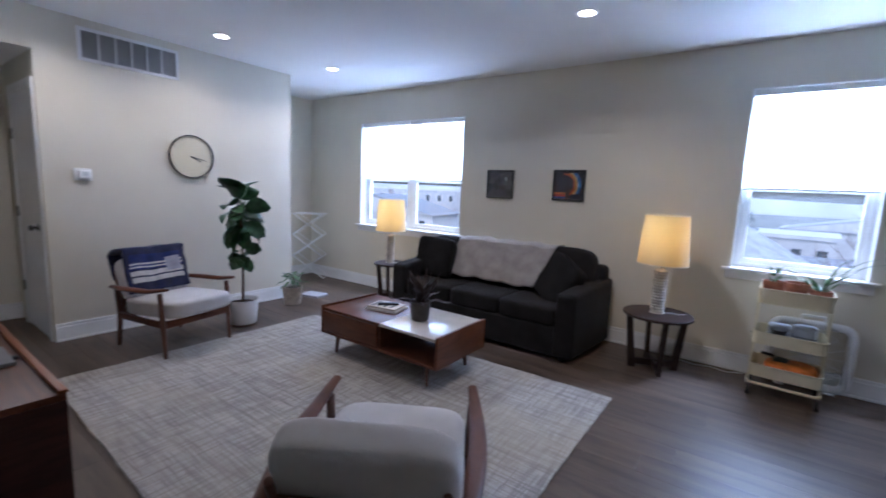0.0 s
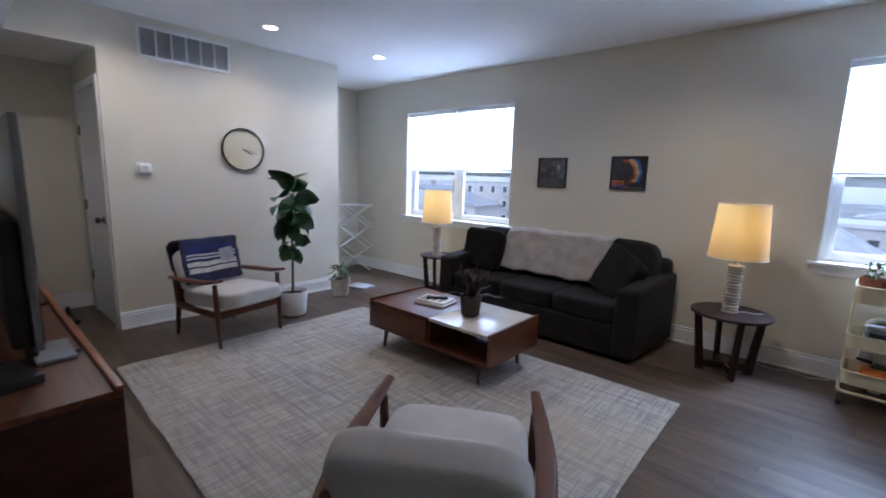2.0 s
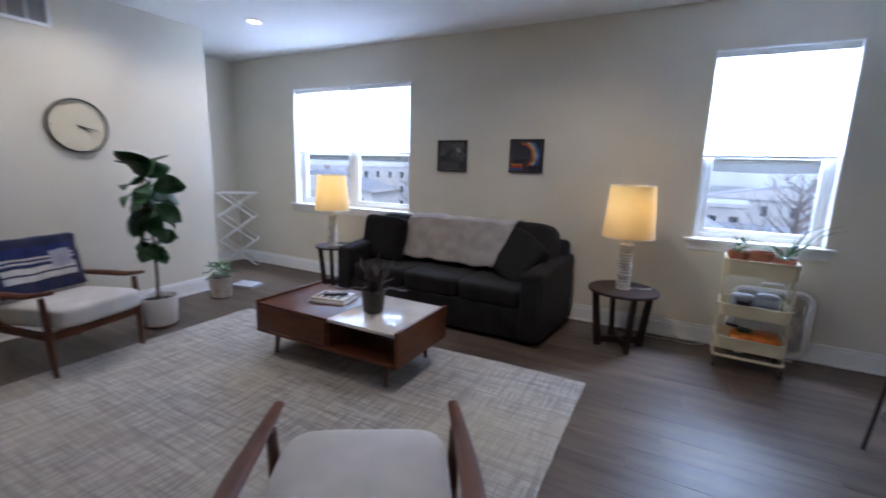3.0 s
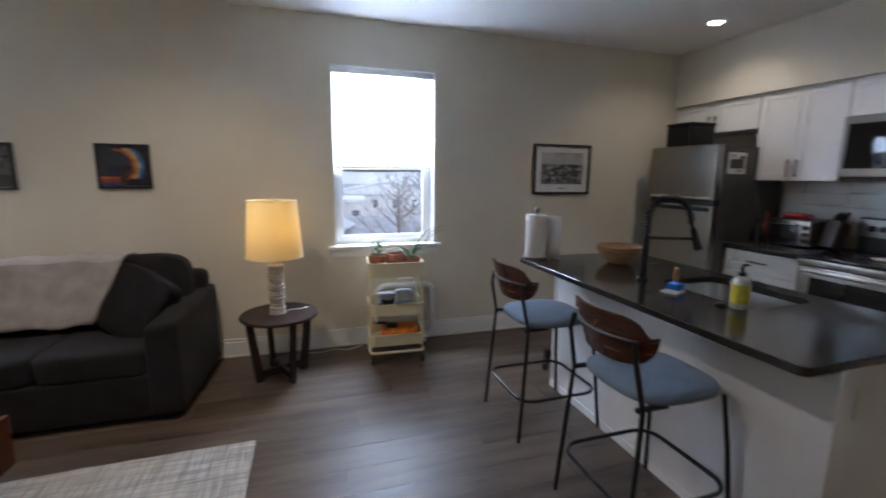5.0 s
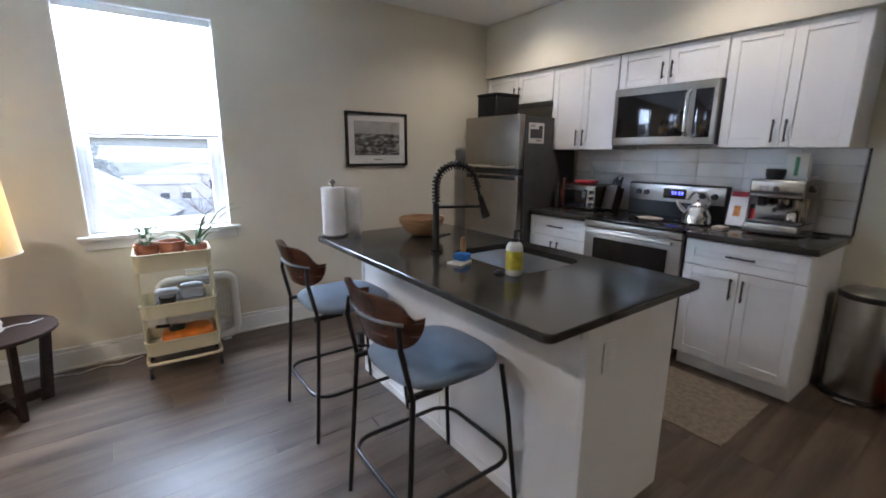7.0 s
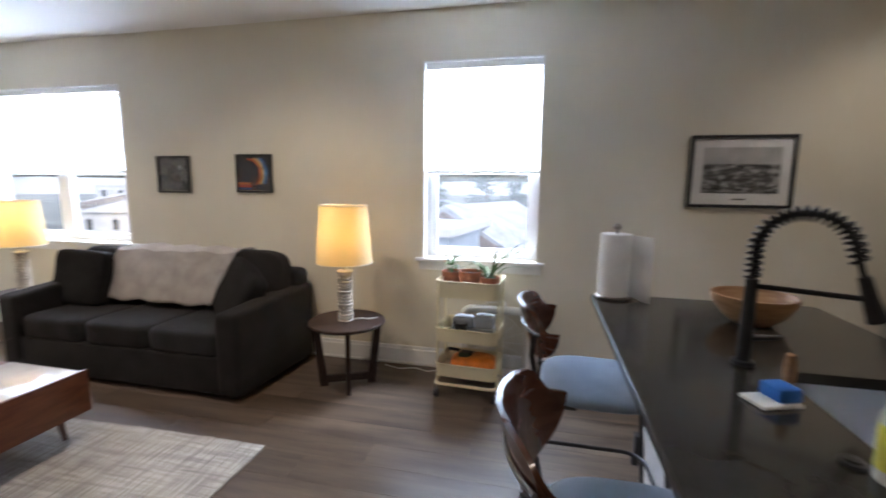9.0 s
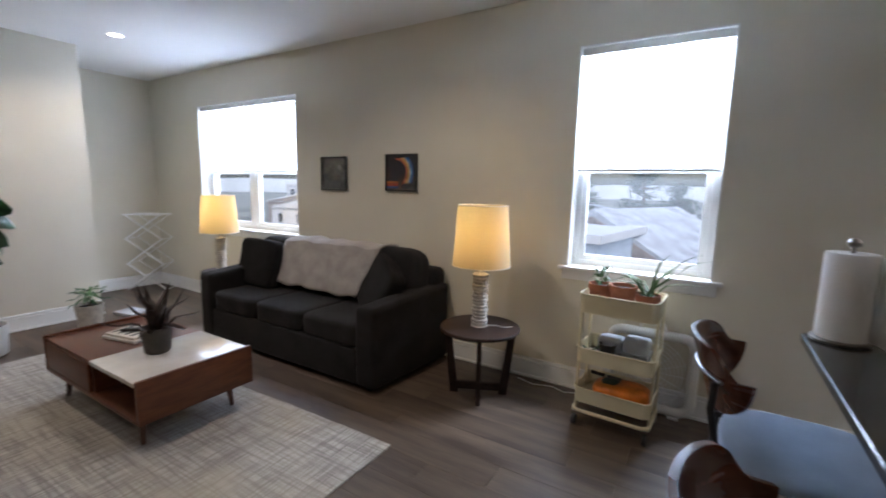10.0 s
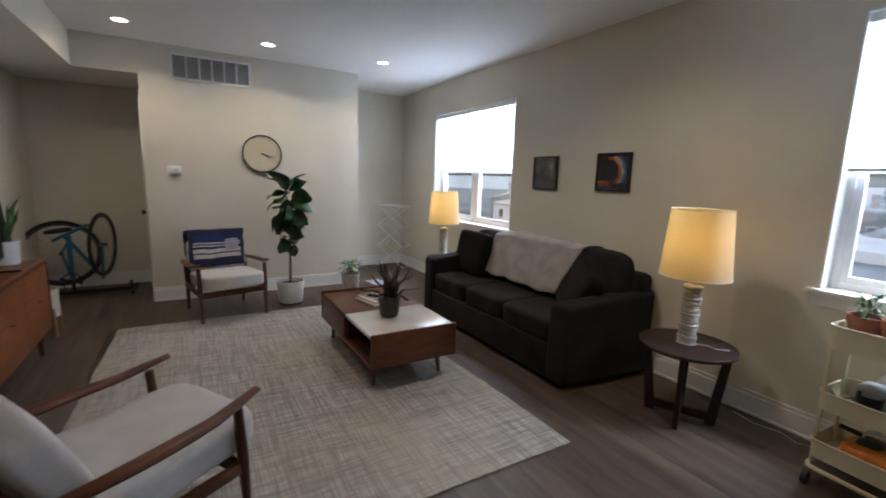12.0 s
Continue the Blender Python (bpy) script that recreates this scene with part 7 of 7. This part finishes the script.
def tree(x, y, h, evergreen, seed):
    rnd = random.Random(seed)
    t = thing("tree", "dark evergreen tree among the roofs" if evergreen else "bare winter tree with fine branches", "tree", pose(x, y, GROUND))
    bm = B()
    tube(bm, [(0, 0, 0), (0.1, 0, h * 0.5), (0, 0.1, h)], [0.28, 0.16, 0.04], 8)
    tips = []
    for k in range(46 if evergreen else 30):
        z = h * rnd.uniform(0.35, 0.97)
        a = rnd.uniform(0, 6.28)
        ln = (h - z) * (0.42 if evergreen else 0.5) + 0.6
        up = 0.1 if evergreen else 0.8
        e = Vector((math.cos(a) * ln, math.sin(a) * ln, z + up * ln))
        s = Vector((0.05, 0.05, z))
        tube(bm, [s, s.lerp(e, 0.5) + Vector((0, 0, -0.05 * ln)), e], [0.06, 0.035, 0.012], 5)
        tips.append((s, e))
        if not evergreen:
            for q in range(5):
                m = s.lerp(e, rnd.uniform(0.4, 1))
                tube(bm, [m, m + Vector((rnd.uniform(-0.8, 0.8), rnd.uniform(-0.8, 0.8), rnd.uniform(0.3, 1.3)))], [0.018, 0.006], 4)
    part("trunk", bm, M_BARK, t)
    if evergreen:
        verts, faces = [], []
        for s, e in tips:
            for q in range(90):
                c = s.lerp(e, rnd.uniform(0.25, 1.05)) + Vector((rnd.gauss(0, 0.28), rnd.gauss(0, 0.28), rnd.gauss(0, 0.2)))
                d = Vector((rnd.uniform(-1, 1), rnd.uniform(-1, 1), rnd.uniform(-0.6, 0.4))).normalized() * rnd.uniform(0.12, 0.3)
                w = d.cross(Vector((rnd.uniform(-1, 1), rnd.uniform(-1, 1), 1))).normalized() * 0.07
                b = len(verts)
                verts += [c - w, c + w, c + d]
                faces.append((b, b + 1, b + 2))
        me = bpy.data.meshes.new("crown")
        me.from_pydata([tuple(v) for v in verts], [], faces)
        # needle green is lifted and greyed, with haze mixed into the colour
        me.materials.append(mat("hazed_needles", (0.07, 0.1, 0.075), 0.8, var=0.3, scale=1.5))
        o = new("crown", me)
        o.parent = t


tree(-4.6, 46, 10.9, True, 1)
tree(-1.8, 48, 9.6, True, 2)
tree(5.2, 27, 8.6, False, 3)
tree(9.5, 38, 9.0, False, 4)
tree(-32, 52, 8.6, False, 5)
tree(-14, 64, 9.6, True, 6)

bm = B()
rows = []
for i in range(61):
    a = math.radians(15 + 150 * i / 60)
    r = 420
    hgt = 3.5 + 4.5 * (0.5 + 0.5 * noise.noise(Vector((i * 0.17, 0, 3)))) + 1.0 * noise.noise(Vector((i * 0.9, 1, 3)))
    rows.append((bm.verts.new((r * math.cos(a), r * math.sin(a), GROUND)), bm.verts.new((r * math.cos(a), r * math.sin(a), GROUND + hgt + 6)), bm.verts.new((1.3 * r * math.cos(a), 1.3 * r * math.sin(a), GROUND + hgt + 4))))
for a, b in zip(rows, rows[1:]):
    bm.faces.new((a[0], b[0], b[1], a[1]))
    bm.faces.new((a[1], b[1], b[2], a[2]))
# The pale blue of the hills is distance haze put into the base colour.
tagged(mesh_object("backdrop", bm, mat("hazed_hills", (0.5, 0.56, 0.62), 1.0, var=0.12, scale=0.03, bscale=0.6, fine=0.4)), "wooded hills on the horizon, blue with painted haze", "hills", kind="structure")


# ---- pieces: floor planks and wall tiles ----
def planks():
    pw, pl = 0.18, 1.22
    meshes = {}
    rnd = random.Random(9)
    y = BACK
    r = 0
    while y < W + 0.02:
        y1 = min(y + pw, W + 0.03)
        x = FAR - rnd.uniform(0, pl)
        while x < EAST + 0.02:
            xa, xb = max(x, FAR - 0.02), min(x + pl, EAST + 0.02)
            x += pl
            if xb - xa < 0.02 or (y1 < SOUTH - 0.2 and xb < -1.3):
                continue
            key = (round(xb - xa, 3), round(y1 - y, 3))
            if key not in meshes:
                bm = B()
                a, b = key
                bx(bm, 0.0003, a - 0.0003, 0.0003, b - 0.0003, -0.006, 0.0, 0.0007, 1)
                me = bpy.data.meshes.new("plank")
                bm.to_mesh(me)
                bm.free()
                me.materials.append(M_PLANK)
                meshes[key] = me
            o = new("plank", meshes[key])
            o.parent = FLOOR
            o.location = (xa, y, rnd.uniform(-0.0003, 0))
        y += pw
        r += 1


def tiles():
    bm = B()
    bx(bm, EAST - 0.004, EAST - 0.0005, 1.615, 3.62, 0.915, 1.43)
    back = structure("wall_backsplash", bm, M_GROUT, "glossy white stacked tile backsplash behind the stove", "backsplash")
    me = None
    th, tw = 0.1015, 0.305
    for r in range(5):
        for c in range(7):
            y0 = 1.62 + c * (tw + 0.002)
            y1 = min(y0 + tw, 3.615)
            z0 = 0.917 + r * (th + 0.002)
            z1 = min(z0 + th, 1.428)
            if y1 - y0 < 0.03:
                continue
            full = y1 - y0 > tw - 0.001 and z1 - z0 > th - 0.001
            if full and me is not None:
                o = new("tile", me)
                o.parent = back
            else:
                o = part("tile", bx(B(), -0.006, 0, 0, y1 - y0, 0, z1 - z0, 0.0015, 1), M_TILE, back)
                if full:
                    me = o.data
            o.location = (EAST - 0.0042, y0, z0)
    t = structure("trim", bx(B(), EAST - 0.012, EAST - 0.0003, 1.606, 1.614, 0.915, 1.43), M_BLACK_METAL, "thin black metal tile edge trim", "trim")


tiles()
planks()
